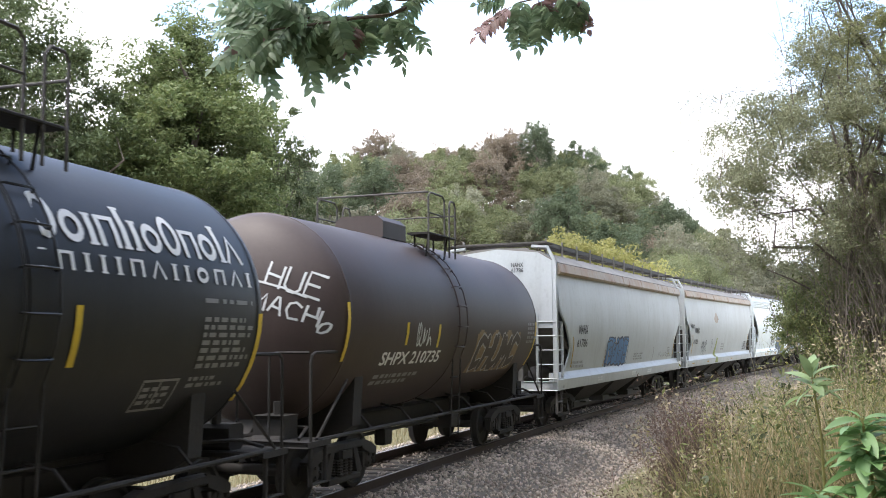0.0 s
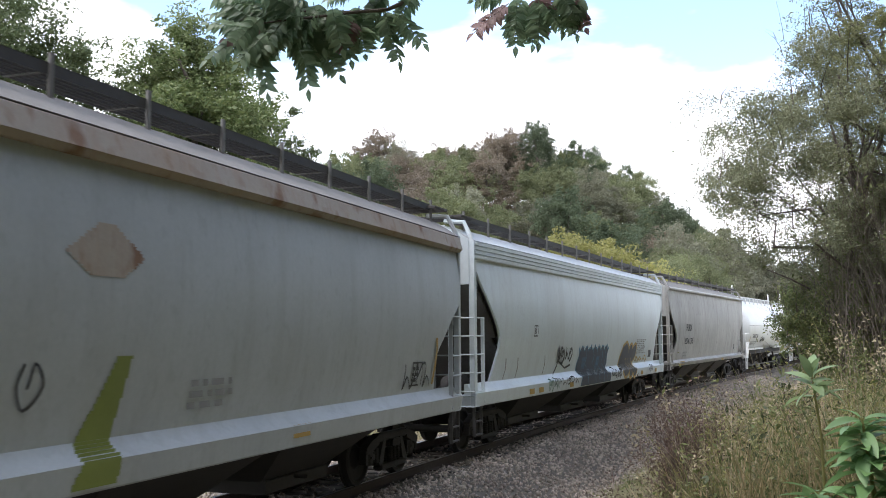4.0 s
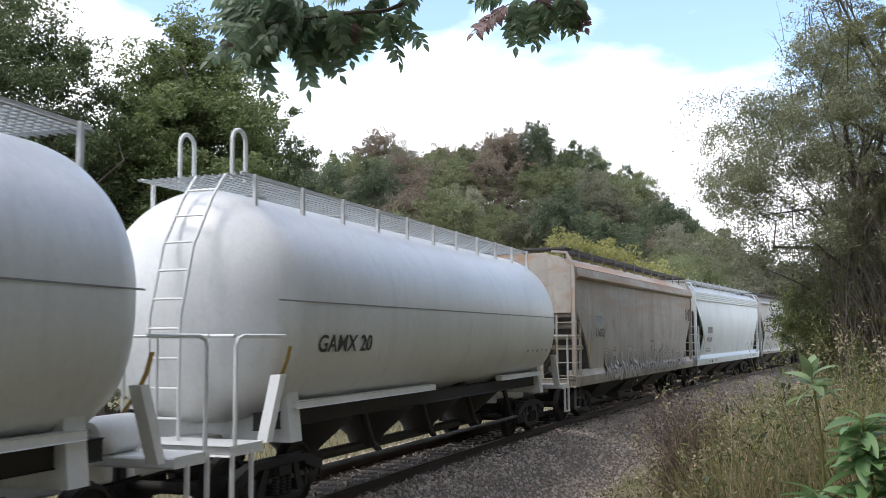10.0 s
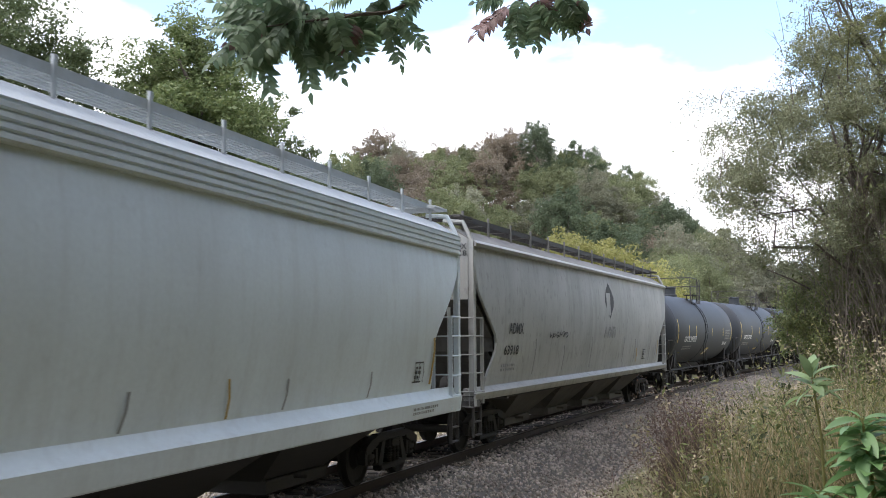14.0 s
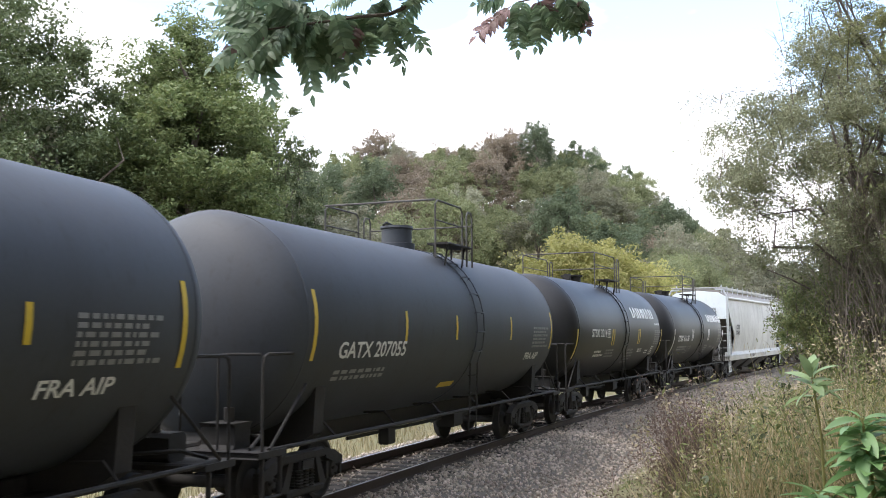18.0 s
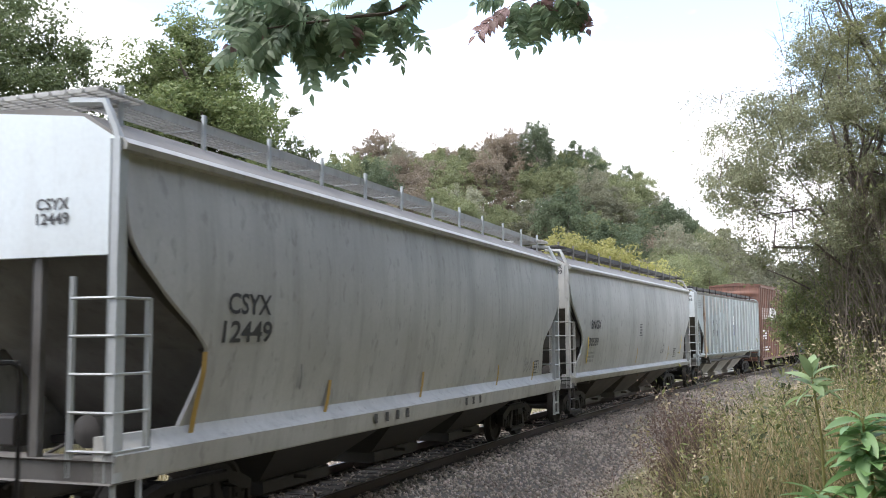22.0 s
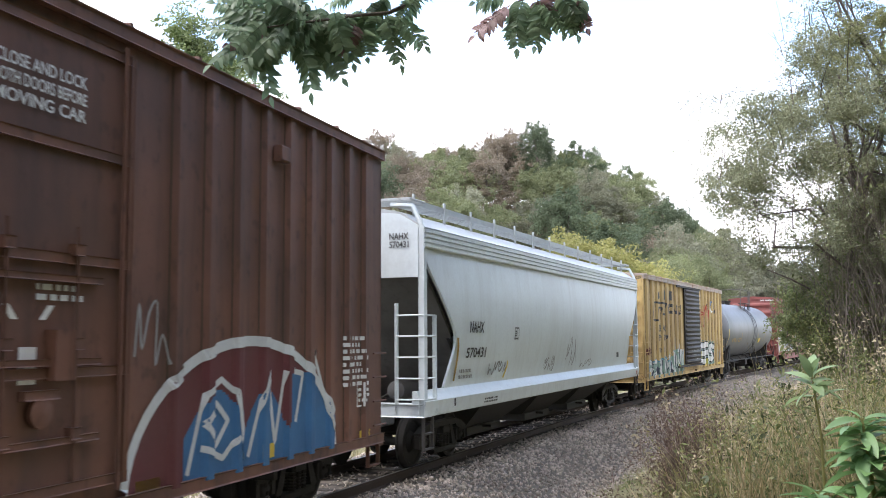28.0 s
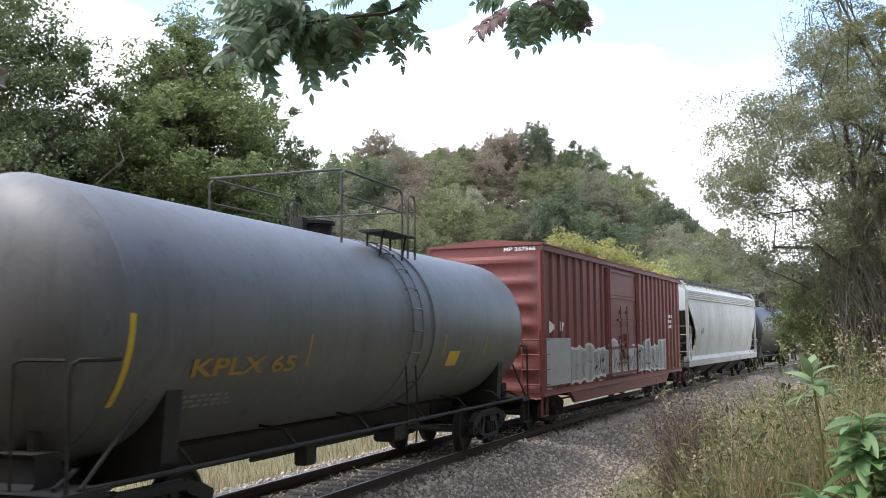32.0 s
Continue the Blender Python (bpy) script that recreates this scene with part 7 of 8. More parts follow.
        dec.piece("repainted_patch").quad(key, x, x + 0.5, z0, z1)
    for x in (-6.4, -4.0, -2.4, 3.4, 5.6, 6.9):
        dec.piece("rust_streak").quad("rust_wash", x - 0.025, x + 0.025, 2.2 + 0.3 * (x % 1), 3.4, lift=0.001)
    tag(dec, "maroon_spray", -7.75, -7.0, 1.62, 1.95, 4, 157, 0.035)
    dec.piece("graffiti").fill("teal_spray", lambda x, z: z < 2.02 + 0.16 * math.sin(x * 91.7 + z * 57.3) * math.sin(z * 133.1 + x * 17), 2.05, 5.2, 1.0, 2.15, 0.04)
    sprayed(dec, "EBS", "white_mark", "dark_mark", 2.1, 5.15, 1.02, 2.02, 0.22, 0.055, 159, 0.05)
    for x in (2.35, 3.4):
        dec.piece("paint_patch").quad("lime_spray", x, x + 0.14, 1.3 if x < 3 else 1.02, 1.62 if x < 3 else 1.28, lift=0.012)
    for i, pts in enumerate(([(2.0, 3.2), (2.3, 3.3), (2.25, 2.8), (2.0, 2.75)], [(2.45, 2.75), (2.5, 3.5), (2.8, 3.3), (2.45, 3.15)], [(2.75, 2.7), (2.95, 3.6), (3.05, 2.75)], [(2.8, 3.1), (3.1, 3.15)],
                             [(3.2, 2.75), (3.25, 3.7), (3.4, 3.2), (3.55, 3.7), (3.6, 2.85)], [(3.7, 3.7), (3.72, 2.9), (3.95, 2.85), (4.0, 3.65)], [(4.15, 3.2), (4.3, 3.5), (4.25, 2.95)])):
        dec.piece("graffiti_scrawl").stroke("red_spray", pts, 0.06, 0.0008 * i)
    tag(dec, "grey_mark", 6.0, 7.0, 1.1, 1.8, 3, 163, 0.03)
    tag(dec, "chalk_spray", 0.0, 1.6, 1.3, 1.9, 5, 165, 0.035)
    dec.piece("small_print").bars("white_mark", -0.9, 0.4, 3.3, 3.42, 1, 5, chunk=0.12)
    load_panel(dec, "dark_mark", 5.40, 5.75, 1.70, 1.95)
    dec.piece("stencil_plate").quad("dark_mark", 6.0, 6.45, 1.78, 1.98)
    for x in (-7.5, -2.9, 3.0, 6.3):
        dec.piece("reflector_stripe").quad("gold_mark", x, x + 0.5, 0.94, 1.05)
    dec.done()
    end_text(car, H, ("RBOX 39029",), 0.75, 1.42, 4.36, 4.48, "dark_mark", -0.035)


def grey_tank():
    car, dec, H = tank("tank_car", "grey tank car with streaked sides and faded yellow lettering", 174.0, 190.0, "silver", R=1.50, ladder=0.5, dome="flat", rail_len=2.1, man=0.7, bars="gold_mark", inset=1.15, bar_xs=((-6.68, 1.69, 2.60),))
    dec.text("old_gold", "KPLX 65", -5.56, -3.3, 1.93, 2.14)
    dec.piece("hazard_plate").quad("gold_mark", 2.42, 3.0, 1.83, 2.10)
    dec.piece("small_print").bars("grey_mark", -5.85, -4.2, 1.58, 1.75, 3, 7, chunk=0.16)
    for x in (-3.0, 1.5, 2.1, 4.5):
        dec.stripe("old_gold", x, 2.0, 2.4, 0.06)
    part("heater_band", Geo().lathe([(1.3, 1.49), (1.32, 1.53), (1.55, 1.53), (1.57, 1.49)], 56, 0, (0, 2.56)), M["silver"], car)
    dec.done()


def red_box_car():
    ribs = [x for x in np.arange(-9.0, 9.1, 0.70) if not -3.1 < x < 1.0]
    car, dec, H = box_car("box_car", "red box car with silver graffiti along its lower side", 190.7, 208.95, "boxred", 4.62, ribs, (-3.0, 0.9), "boxred", low=0.92, roof_mat="boxred", rib_d=0.06)
    plug_door(car, -3.0, 0.9, 1.15, 4.4, "boxred")
    dec.text("white_mark", "M", -8.55, -8.1, 2.45, 2.75)
    dec.text("white_mark", "P", -7.7, -7.3, 2.50, 2.75)
    dec.piece("graffiti").quad("silver_spray", -8.95, -6.9, 1.15, 2.32, n=4)
    puffy(dec, "silver_spray", "chalk_spray", -6.8, 5.9, 1.12, 2.25, 10, 171, "grey_mark", cell=0.05, w=0.07)
    tag(dec, "dark_mark", -4.4, 4.8, 1.2, 2.0, 14, 173, 0.06)
    dec.piece("small_print").bars("white_mark", 6.6, 7.4, 2.6, 3.2, 3, 5, chunk=0.2)
    for x in (-8.9, -4.0, 3.2, 7.5):
        dec.piece("reflector_stripe").quad("silver_spray", x, x + 0.5, 1.0, 1.1)
    dec.done()
    end_text(car, H, ("MP 267566",), 0.55, 1.38, 4.46, 4.58, "white_mark", -0.035)
    part("fish_belly_sill", Geo().prism([(-6.9, 0.98), (-6.3, 0.60), (6.0, 0.60), (6.6, 0.98)], -1.50, -1.40, 1), M["boxred"], car)


def build_train():
    black_syrup_tank()
    brown_tank()
    grey_hopper_blue()
    grey_hopper_tags()
    graffiti_hopper()
    taupe_hopper()
    pressure_pair()
    tan_hopper()
    white_hopper()
    grain_hopper()
    charcoal_tanks()
    syrup_tanks()
    grey_hoppers()
    ribbed_hopper()
    brown_box_car()
    white_tagged_hopper()
    yellow_box_car()
    grey_tank()
    red_box_car()
    car, dec, H = hopper("covered_hopper", "cream white covered hopper car behind the red box car", 210.3, 228.0, "stone", CUT_B, "ribs", end_paint="white")
    dec.text("dark_mark", "63", -6.5, -6.0, 2.4, 2.65)
    dec.done()
    tank("tank_car", "black tank car at the end of the visible train", 229.0, 244.5, "black", ladder=0.2)[1].done()


build_train()
build_sleepers()
build_stones()


# ---- trees and weeds ----
def leaf_cards(rng, c, size, flat=0.0, wide=0.45, droop=0.0):
    """Rhombic leaves (two triangles each) at the points c, turned at random; droop: how far their tips hang."""
    n = len(c)
    a, b = rng.standard_normal((n, 3)), rng.standard_normal((n, 3))
    a[:, 2] = a[:, 2] * (1 - flat) - droop
    b[:, 2] *= 1 - flat
    a /= np.linalg.norm(a, axis=1, keepdims=True)
    b -= a * (a * b).sum(1, keepdims=True)
    b /= np.linalg.norm(b, axis=1, keepdims=True)
    s = (size * rng.uniform(0.6, 1.4, n))[:, None]
    v = np.stack([c - a * s, c + b * s * wide, c + a * s, c - b * s * wide], 1)
    return v.reshape(-1, 3), np.arange(4 * n).reshape(-1, 4)


def blades(rng, base, height, width, lean, segs=3, tip=0.15):
    """Narrow ribbons that rise from the points base and bend over."""
    n = len(base)
    az, h = rng.uniform(0, 2 * np.pi, n), height * rng.uniform(0.6, 1.25, n)
    out = np.stack([np.cos(az), np.sin(az), 0 * az], 1)
    side = np.stack([-np.sin(az + rng.uniform(-1, 1, n)), np.cos(az), 0 * az], 1) * width * rng.uniform(0.7, 1.3, n)[:, None] / 2
    bend = (lean * rng.uniform(0.2, 1.6, n) * h)[:, None]
    v = []
    for i in range(segs + 1):
        f = i / segs
        p = base + out * bend * f * f + np.stack([0 * h, 0 * h, h * (f - 0.12 * lean * f * f)], 1)
        w = side * (1 - (1 - tip) * f)
        v += [p - w, p + w]
    v = np.stack(v, 1)
    k = 2 * (segs + 1)
    quad = np.array([(2 * i, 2 * i + 1, 2 * i + 3, 2 * i + 2) for i in range(segs)])
    f = quad[None] + k * np.arange(n)[:, None, None]
    return v.reshape(-1, 3), f.reshape(-1, 4)


def joined(*pieces):
    vs, fs, n = [], [], 0
    for v, f in pieces:
        vs.append(v)
        fs.append(f + n)
        n += len(v)
    return np.vstack(vs), np.vstack(fs)


def tree_meshes(name, seed, height, crown_r, crown_base, n_leaf, leaf, mat, clumps=46, trunk=0.22, limbs=9, spread=0.20, multi=1, lean=(0, 0), twigs=0, droop=0.0, wide=0.45, top=0.35, squash=0.62, sub=1):
    """Trunk and crown of a tree that stands at the origin."""
    rng = np.random.default_rng(seed)
    g = Geo()
    zc, hz = (height + crown_base) / 2, (height - crown_base) / 2
    u = rng.standard_normal((clumps, 3))
    u /= np.linalg.norm(u, axis=1, keepdims=True)
    rad = rng.uniform(0.30, 1.0, clumps) ** 0.55
    taper = 1 - top * np.clip(u[:, 2], 0, 1) ** 2
    cc = np.stack([lean[0] + u[:, 0] * crown_r * rad * taper, lean[1] + u[:, 1] * crown_r * rad * taper, zc + u[:, 2] * hz * rad * 0.92], 1)
    for k in range(multi):
        ox, oy = (0.0, 0.0) if multi == 1 else rng.uniform(-0.35, 0.35, 2) * crown_r
        pts = [(ox, oy, -0.4)]
        for i in range(1, 7):
            f = i / 6
            pts.append((ox + lean[0] * f * 0.8 + rng.normal(0, 0.018 * height * f), oy + lean[1] * f * 0.8 + rng.normal(0, 0.018 * height * f), height * 0.86 * f))
        g.tube(pts, [trunk * (1.25 if i == 0 else 1 - 0.82 * i / 6) for i in range(7)], 8)
        for i in rng.choice(clumps, min(limbs, clumps), replace=False):
            f = float(np.clip((cc[i, 2] / height) * rng.uniform(0.45, 0.8), 0.12, 0.8))
            a = Vector(pts[int(f * 6)]).lerp(Vector(pts[min(6, int(f * 6) + 1)]), f * 6 % 1)
            b = Vector(cc[i])
            far_off = (b - a).length
            bent = [a.lerp(b, q) + Vector(rng.normal(0, 0.09, 3) * far_off) + Vector((0, 0, 0.05 * height * rng.uniform(-0.1, 0.8))) for q in (0.25, 0.5, 0.75)]
            g.tube([a, *bent, b], [trunk * 0.34, trunk * 0.26, trunk * 0.19, trunk * 0.12, trunk * 0.05], 5)
    if twigs:
        i = rng.integers(0, clumps, twigs)
        base = cc[i] + rng.standard_normal((twigs, 3)) * crown_r * spread * 0.6
        v, f = blades(rng, base, crown_r * 0.34, 0.022, 0.9)
        g.add(v.tolist(), f.tolist())
    # leaves: clumps of smaller clumps, each with a firm outline
    def ball(*shape):
        u = rng.standard_normal((*shape, 3))
        return u / np.linalg.norm(u, axis=-1, keepdims=True)

    idx = rng.integers(0, clumps, n_leaf)
    w = crown_r * spread * rng.uniform(0.7, 1.6, clumps)
    flat = np.array([1, 1, squash])
    tuft = ball(clumps, sub) * (w[:, None] * rng.uniform(0.3, 1.25, (clumps, sub)))[..., None] * flat
    size = w[:, None] * rng.uniform(0.3, 0.62, (clumps, sub))
    j = rng.integers(0, sub, n_leaf)
    off = tuft[idx, j] + ball(n_leaf) * (size[idx, j] * rng.uniform(0.25, 1.0, n_leaf) ** 0.6)[:, None] * np.array([1, 1, 0.8])
    v, f = leaf_cards(rng, cc[idx] + off, leaf, 0.2, wide, droop)
    return g.mesh(name + "_trunk", M["bark"]), raw_mesh(name + "_crown", v, f, M[mat])


def plant_tree(meshes, label, x, y, scale=(1, 1, 1), turn=0.0, group="", dz=0.0, name="tree", category="tree"):
    z = float(ground_height([x], [y])[0]) + dz
    t = thing(name, label, category, group)
    t.matrix_basis = pose(x, y, z, 0, 0, turn) @ Matrix.Diagonal((*scale, 1))
    part("trunk", meshes[0], None, t)
    part("crown", meshes[1], None, t)
    return t


def build_trees():
    rng = random.Random(11)
    # across the line
    big = tree_meshes("maple", 21, 18.8, 3.3, 1.5, 110000, 0.078, "leaf", clumps=150, trunk=0.3, limbs=14, sub=9, top=0.35, spread=0.24)
    plant_tree(big, "tall rounded green tree across the line", -11.9, 46.2, (1.34, 1.34, 1.14), 30)
    plant_tree(big, "tall rounded green tree across the line", -12.2, 49.0, (1.2, 1.2, 1.17), 170)
    dark = tree_meshes("poplar", 22, 21.0, 4.2, 2.0, 100000, 0.080, "leaf_dark", clumps=150, trunk=0.32, limbs=14, sub=9, spread=0.22)
    plant_tree(dark, "tall dark green tree across the line", -18.4, 40.5, (1.12, 1.12, 1.05), 80)
    thin = tree_meshes("gum", 23, 14.2, 2.4, 2.0, 34000, 0.055, "leaf_dark", clumps=90, trunk=0.16, limbs=26, spread=0.17, twigs=160, sub=6, squash=0.8)
    plant_tree(thin, "thin open tree with sparse leaves", -8.6, 50.5, (1.15, 1.15, 1.30), 10)
    screen = tree_meshes("screen", 24, 20.0, 4.6, 1.5, 9000, 0.30, "leaf_dark", clumps=80, trunk=0.3, limbs=10, sub=6, spread=0.24)
    mid = [tree_meshes("edge_a", 41, 12.5, 3.4, 0.6, 28000, 0.085, "hill_green", clumps=70, limbs=8, sub=8, spread=0.25),
           tree_meshes("edge_b", 42, 11, 3.2, 0.6, 28000, 0.085, "hill_grey", clumps=70, limbs=8, sub=8, spread=0.25),
           tree_meshes("edge_c", 43, 7.5, 3.2, 0.3, 28000, 0.080, "hill_yellow", clumps=64, limbs=8, sub=8, spread=0.25)]
    for k, x, y, s in ((0, -16.5, 47, 1.0), (1, -6.5, 55, 0.95), (0, -10.5, 53, 0.9), (1, -22, 44, 1.0), (0, -3.0, 63, 0.85), (1, -0.5, 72, 0.85), (0, 1.5, 66, 0.62), (1, -14, 40, 0.6), (0, -20, 36, 0.8), (1, -26, 38, 1.1), (0, -17.5, 57, 1.05), (1, -14, 60, 1.1), (0, -21, 54, 1.1), (1, -24.5, 50, 1.15), (0, -11, 62, 1.05), (0, -15.5, 51, 0.95), (0, -13.6, 52, 1.2), (1, -20.5, 46, 1.3), (0, -17.6, 44.5, 0.95),
                       (2, 6.6, 75, 1.05), (2, 9.6, 74, 1.22), (2, 12.6, 76, 1.18), (2, 15.6, 78, 1.0), (2, 3.6, 78, 0.8), (0, 20.5, 92, 0.85), (0, 25.5, 101, 0.95), (0, 23, 96, 0.9), (0, 29, 110, 1.0), (0, 31, 118, 1.2), (0, 18.5, 88, 0.6), (0, 26.5, 98, 0.8), (0, 24.0, 106, 1.0), (1, 30.5, 104, 0.9)):
        what = ("green broadleaf tree beyond the track", "grey-green broadleaf tree beyond the track", "yellow-green shrub beyond the track")[k]
        s *= 1.25 if y < 73 else 1.32 if k == 2 else 1.12
        plant_tree(mid[k], what, x, y, (s, s, s), rng.uniform(0, 360), "trees along the line", name="shrub" if k == 2 else "tree", category="shrub" if k == 2 else "tree")
    # wooded hill, its leaf colours paled for the distance haze
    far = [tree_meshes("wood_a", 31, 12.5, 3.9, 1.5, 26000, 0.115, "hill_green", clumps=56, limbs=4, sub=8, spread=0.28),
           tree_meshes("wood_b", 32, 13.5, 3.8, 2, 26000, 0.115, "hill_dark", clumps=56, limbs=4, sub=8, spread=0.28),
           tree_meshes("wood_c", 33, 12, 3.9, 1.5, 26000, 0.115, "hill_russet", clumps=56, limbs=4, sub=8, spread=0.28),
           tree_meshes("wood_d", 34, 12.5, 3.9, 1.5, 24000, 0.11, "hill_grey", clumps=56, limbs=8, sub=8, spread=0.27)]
    names = ["green broadleaf tree on the wooded hill", "dark green broadleaf tree on the wooded hill", "russet autumn tree on the wooded hill", "grey-green broadleaf tree on the wooded hill"]
    for r in (118, 134, 150, 166, 182):
        for az in np.arange(-21, 24, 1.75):
            a = radians(az + rng.uniform(-0.8, 0.8))
            rr = r + rng.uniform(-7, 7)
            x, y = rr * math.sin(a), rr * math.cos(a)
            d = float(line_side(np.array([x]), np.array([y]))[0][0])
            if d > -10:
                continue
            k = rng.choices(range(4), (2.2, 3.2 if az > 4 else 1.2, 2.4 if -3 < az < 8 else 0.7, 2.4))[0]
            s = rng.uniform(0.95, 1.28)
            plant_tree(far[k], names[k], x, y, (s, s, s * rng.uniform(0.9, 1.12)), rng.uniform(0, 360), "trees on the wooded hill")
    # trees on the camera's bank
    wil = tree_meshes("willow", 51, 7.9, 2.5, 1.6, 125000, 0.029, "leaf_grey", clumps=120, trunk=0.15, limbs=22, spread=0.20, multi=1, twigs=300, droop=0.3, wide=0.40, sub=8, lean=(-0.9, 0), top=0.5)
    plant_tree(wil, "grey-green willow with fine drooping leaves", 10.3, 22.6, (1.2, 1.2, 1.13), 0, name="willow")
    wil2 = tree_meshes("willow_b", 52, 14.0, 2.3, 2.6, 120000, 0.031, "leaf_olive", clumps=130, trunk=0.24, limbs=24, spread=0.21, multi=2, twigs=300, droop=0.3, wide=0.40, sub=8)
    plant_tree(wil2, "tall tangled tree with thin stems and small leaves", 11.2, 22.7, (1.12, 1.12, 1), 205, name="tree")
    plant_tree(wil, "grey-green willow with fine drooping leaves", 15.8, 27.5, (1.1, 1.1, 1.35), 200, name="willow")
    plant_tree(wil2, "tall tangled tree with thin stems and small leaves", 13.4, 31.0, (0.9, 0.9, 0.68), 150)
    vine_tangle(91, 9.6, 21.4, 6.4, 1.2, 300, "grey-brown dry vines climbing the trees on the bank")
    vine_tangle(92, 10.7, 21.2, 6.8, 1.2, 300, "grey-brown dry vines climbing the trees on the bank")
    brush = tree_meshes("brush", 53, 3.4, 1.6, 0.05, 26000, 0.040, "leaf", clumps=60, trunk=0.05, limbs=22, spread=0.2, multi=5, twigs=250, wide=0.34, sub=8)
    brush2 = tree_meshes("brush_b", 54, 3.6, 1.7, 0.05, 24000, 0.040, "weed", clumps=60, trunk=0.05, limbs=22, spread=0.2, multi=5, twigs=350, wide=0.34, sub=8)
    for k, x, y, s in ((0, 10.9, 25.6, 1.0), (1, 9.9, 21.8, 0.75), (0, 11.2, 22.0, 0.9), (1, 12.4, 27.5, 1.1), (0, 13.4, 31.0, 1.15), (1, 15.0, 33.0, 1.3), (0, 16.4, 37.5, 1.2), (1, 10.9, 20.0, 0.8), (0, 12.9, 20.4, 1.0), (1, 15.0, 24.0, 1.2), (0, 18.0, 42.0, 1.4), (0, 21.0, 47.0, 1.5), (1, 17.0, 31, 1.5), (1, 9.5, 22.9, 0.95), (0, 10.0, 25.2, 1.0), (1, 11.2, 28.0, 1.1), (0, 12.4, 30.5, 1.15)):
        plant_tree((brush, brush2)[k], ("dense green brush on the bank", "dense brown-green brush on the bank")[k], x, y, (s, s, s), rng.uniform(0, 360), "brush on the bank", name="shrub", category="shrub")
    # out-of-view trees, added to keep skylight off the train's near side
    for x, y, h in ((7.5, -3, 1.0), (13, 4, 1.1), (14, 11, 1.1), (12, -3, 1.2), (16, 18, 1.1), (7, -14, 1.2), (14, -10, 1.2), (-4, -15, 1.1), (3.5, -12, 1.1), (19, 12, 1.2), (18, 2, 1.2), (21, 21, 1.1), (-9, -12, 1.0), (24, 30, 1.0)):
        plant_tree(screen, "unseen broadleaf tree added behind the bank to cut skylight", x, y, (1.0, 1.0, h), rng.uniform(0, 360), "wood behind the bank")
    # two more outside the view, added only to shade the far cars
    for x, y, h in ((26.5, 54, 0.95), (32, 64, 1.0)):
        plant_tree(wil2, "tall tangled tree with thin stems and small leaves", x, y, (0.9, 0.9, h), rng.uniform(0, 360))
    # unseen trees behind and over the camera, added to hold back low skylight
    for x, y, s in ((1.8, -2.2, 0.62), (6.5, 1.0, 0.7), (8.5, 7.0, 0.72), (10.5, 13.5, 0.6), (5.0, -8.0, 0.8), (-1.5, -9.5, 0.75), (9.5, -5.0, 0.85), (0.5, -16.0, 0.9)):
        plant_tree(screen, "unseen broadleaf tree added behind the bank to cut skylight", x, y, (s * 1.25, s * 1.25, s), rng.uniform(0, 360), "wood behind the bank", dz=0.0)


def scatter(rng, n, near, far, az0, az1, dmin, dmax):
    """Ground points on the camera's bank, by their bearing and range from the camera."""
    r = near * (far / near) ** rng.random(n)
    a = np.radians(rng.uniform(az0, az1, n))
    x, y = r * np.sin(a), r * np.cos(a)
    d, _ = line_side(x, y)
    keep = (d > dmin + 0.5 * np.sin(y * 1.1) + rng.uniform(-0.6, 0.5, n)) & (d < dmax)
    x, y = x[keep], y[keep]
    return np.stack([x, y, ground_height(x, y) - 0.02], 1)


def stuff(name, label, category, mesh_data):
    tagged(new(name, mesh_data), label, category, kind="stuff")


def bunches(rng, n, each, near, far, az0, az1, dmin, width, tall, spread=0.10, lean=0.4, low=0.42):
    """Clumps of blades: they stand taller up the bank and lower far along the line."""
    c = scatter(rng, n, near, far, az0, az1, dmin, 14)
    k = len(c)
    az = np.degrees(np.arctan2(c[:, 0], c[:, 1]))
    r = np.hypot(c[:, 0], c[:, 1])
    h = tall * np.interp(az, (6, 10, 14, 22), (0.45, 0.65, 1.0, 1.35)) * np.interp(r, (9, 14, 22), (1, 0.75, low)) * rng.uniform(0.6, 1.25, k)
    p = np.repeat(c, each, 0)
    p[:, :2] += rng.normal(0, spread, (len(p), 2))
    p[:, 2] = ground_height(p[:, 0], p[:, 1]) - 0.02
    return blades(rng, p, np.repeat(h, each), width, lean), len(p)


def leafy_stems(rng, n, near, far, az0, az1, dmin, tall, leaves, leaf, wide, spread=0.05):
    (v, f), m = bunches(rng, n, 3, near, far, az0, az1, dmin, 0.011, tall, 0.09, 0.25)
    tip = v.reshape(m, -1, 3)
    t = rng.uniform(0.2, 1.0, (m, leaves, 1))
    low, high = tip[:, 0:1], tip[:, -1:]
    c = low + (high - low) * t + rng.standard_normal((m, leaves, 3)) * np.array([spread, spread, 0.03])
    return joined((v, f), leaf_cards(rng, c.reshape(-1, 3), leaf, 0.3, wide, 0.2))


def build_weeds():
    rng = np.random.default_rng(61)
    for name, n, each, mat, width, tall, label in (("dry_grass", 480, 30, "straw", 0.010, 0.78, "dry straw-coloured grass on the trackside bank"),
                                                   ("bleached_grass", 210, 22, "pale_straw", 0.009, 0.95, "bleached pale stalks on the trackside bank"),
                                                   ("green_grass", 560, 26, "weed", 0.013, 0.70, "coarse green grass on the trackside bank")):
        (v, f), _ = bunches(rng, n, each, 6.2, 30, 4, 31, 4.5, width, tall)
        stuff(name, label, "grass", raw_mesh(name, v, f, M[mat]))
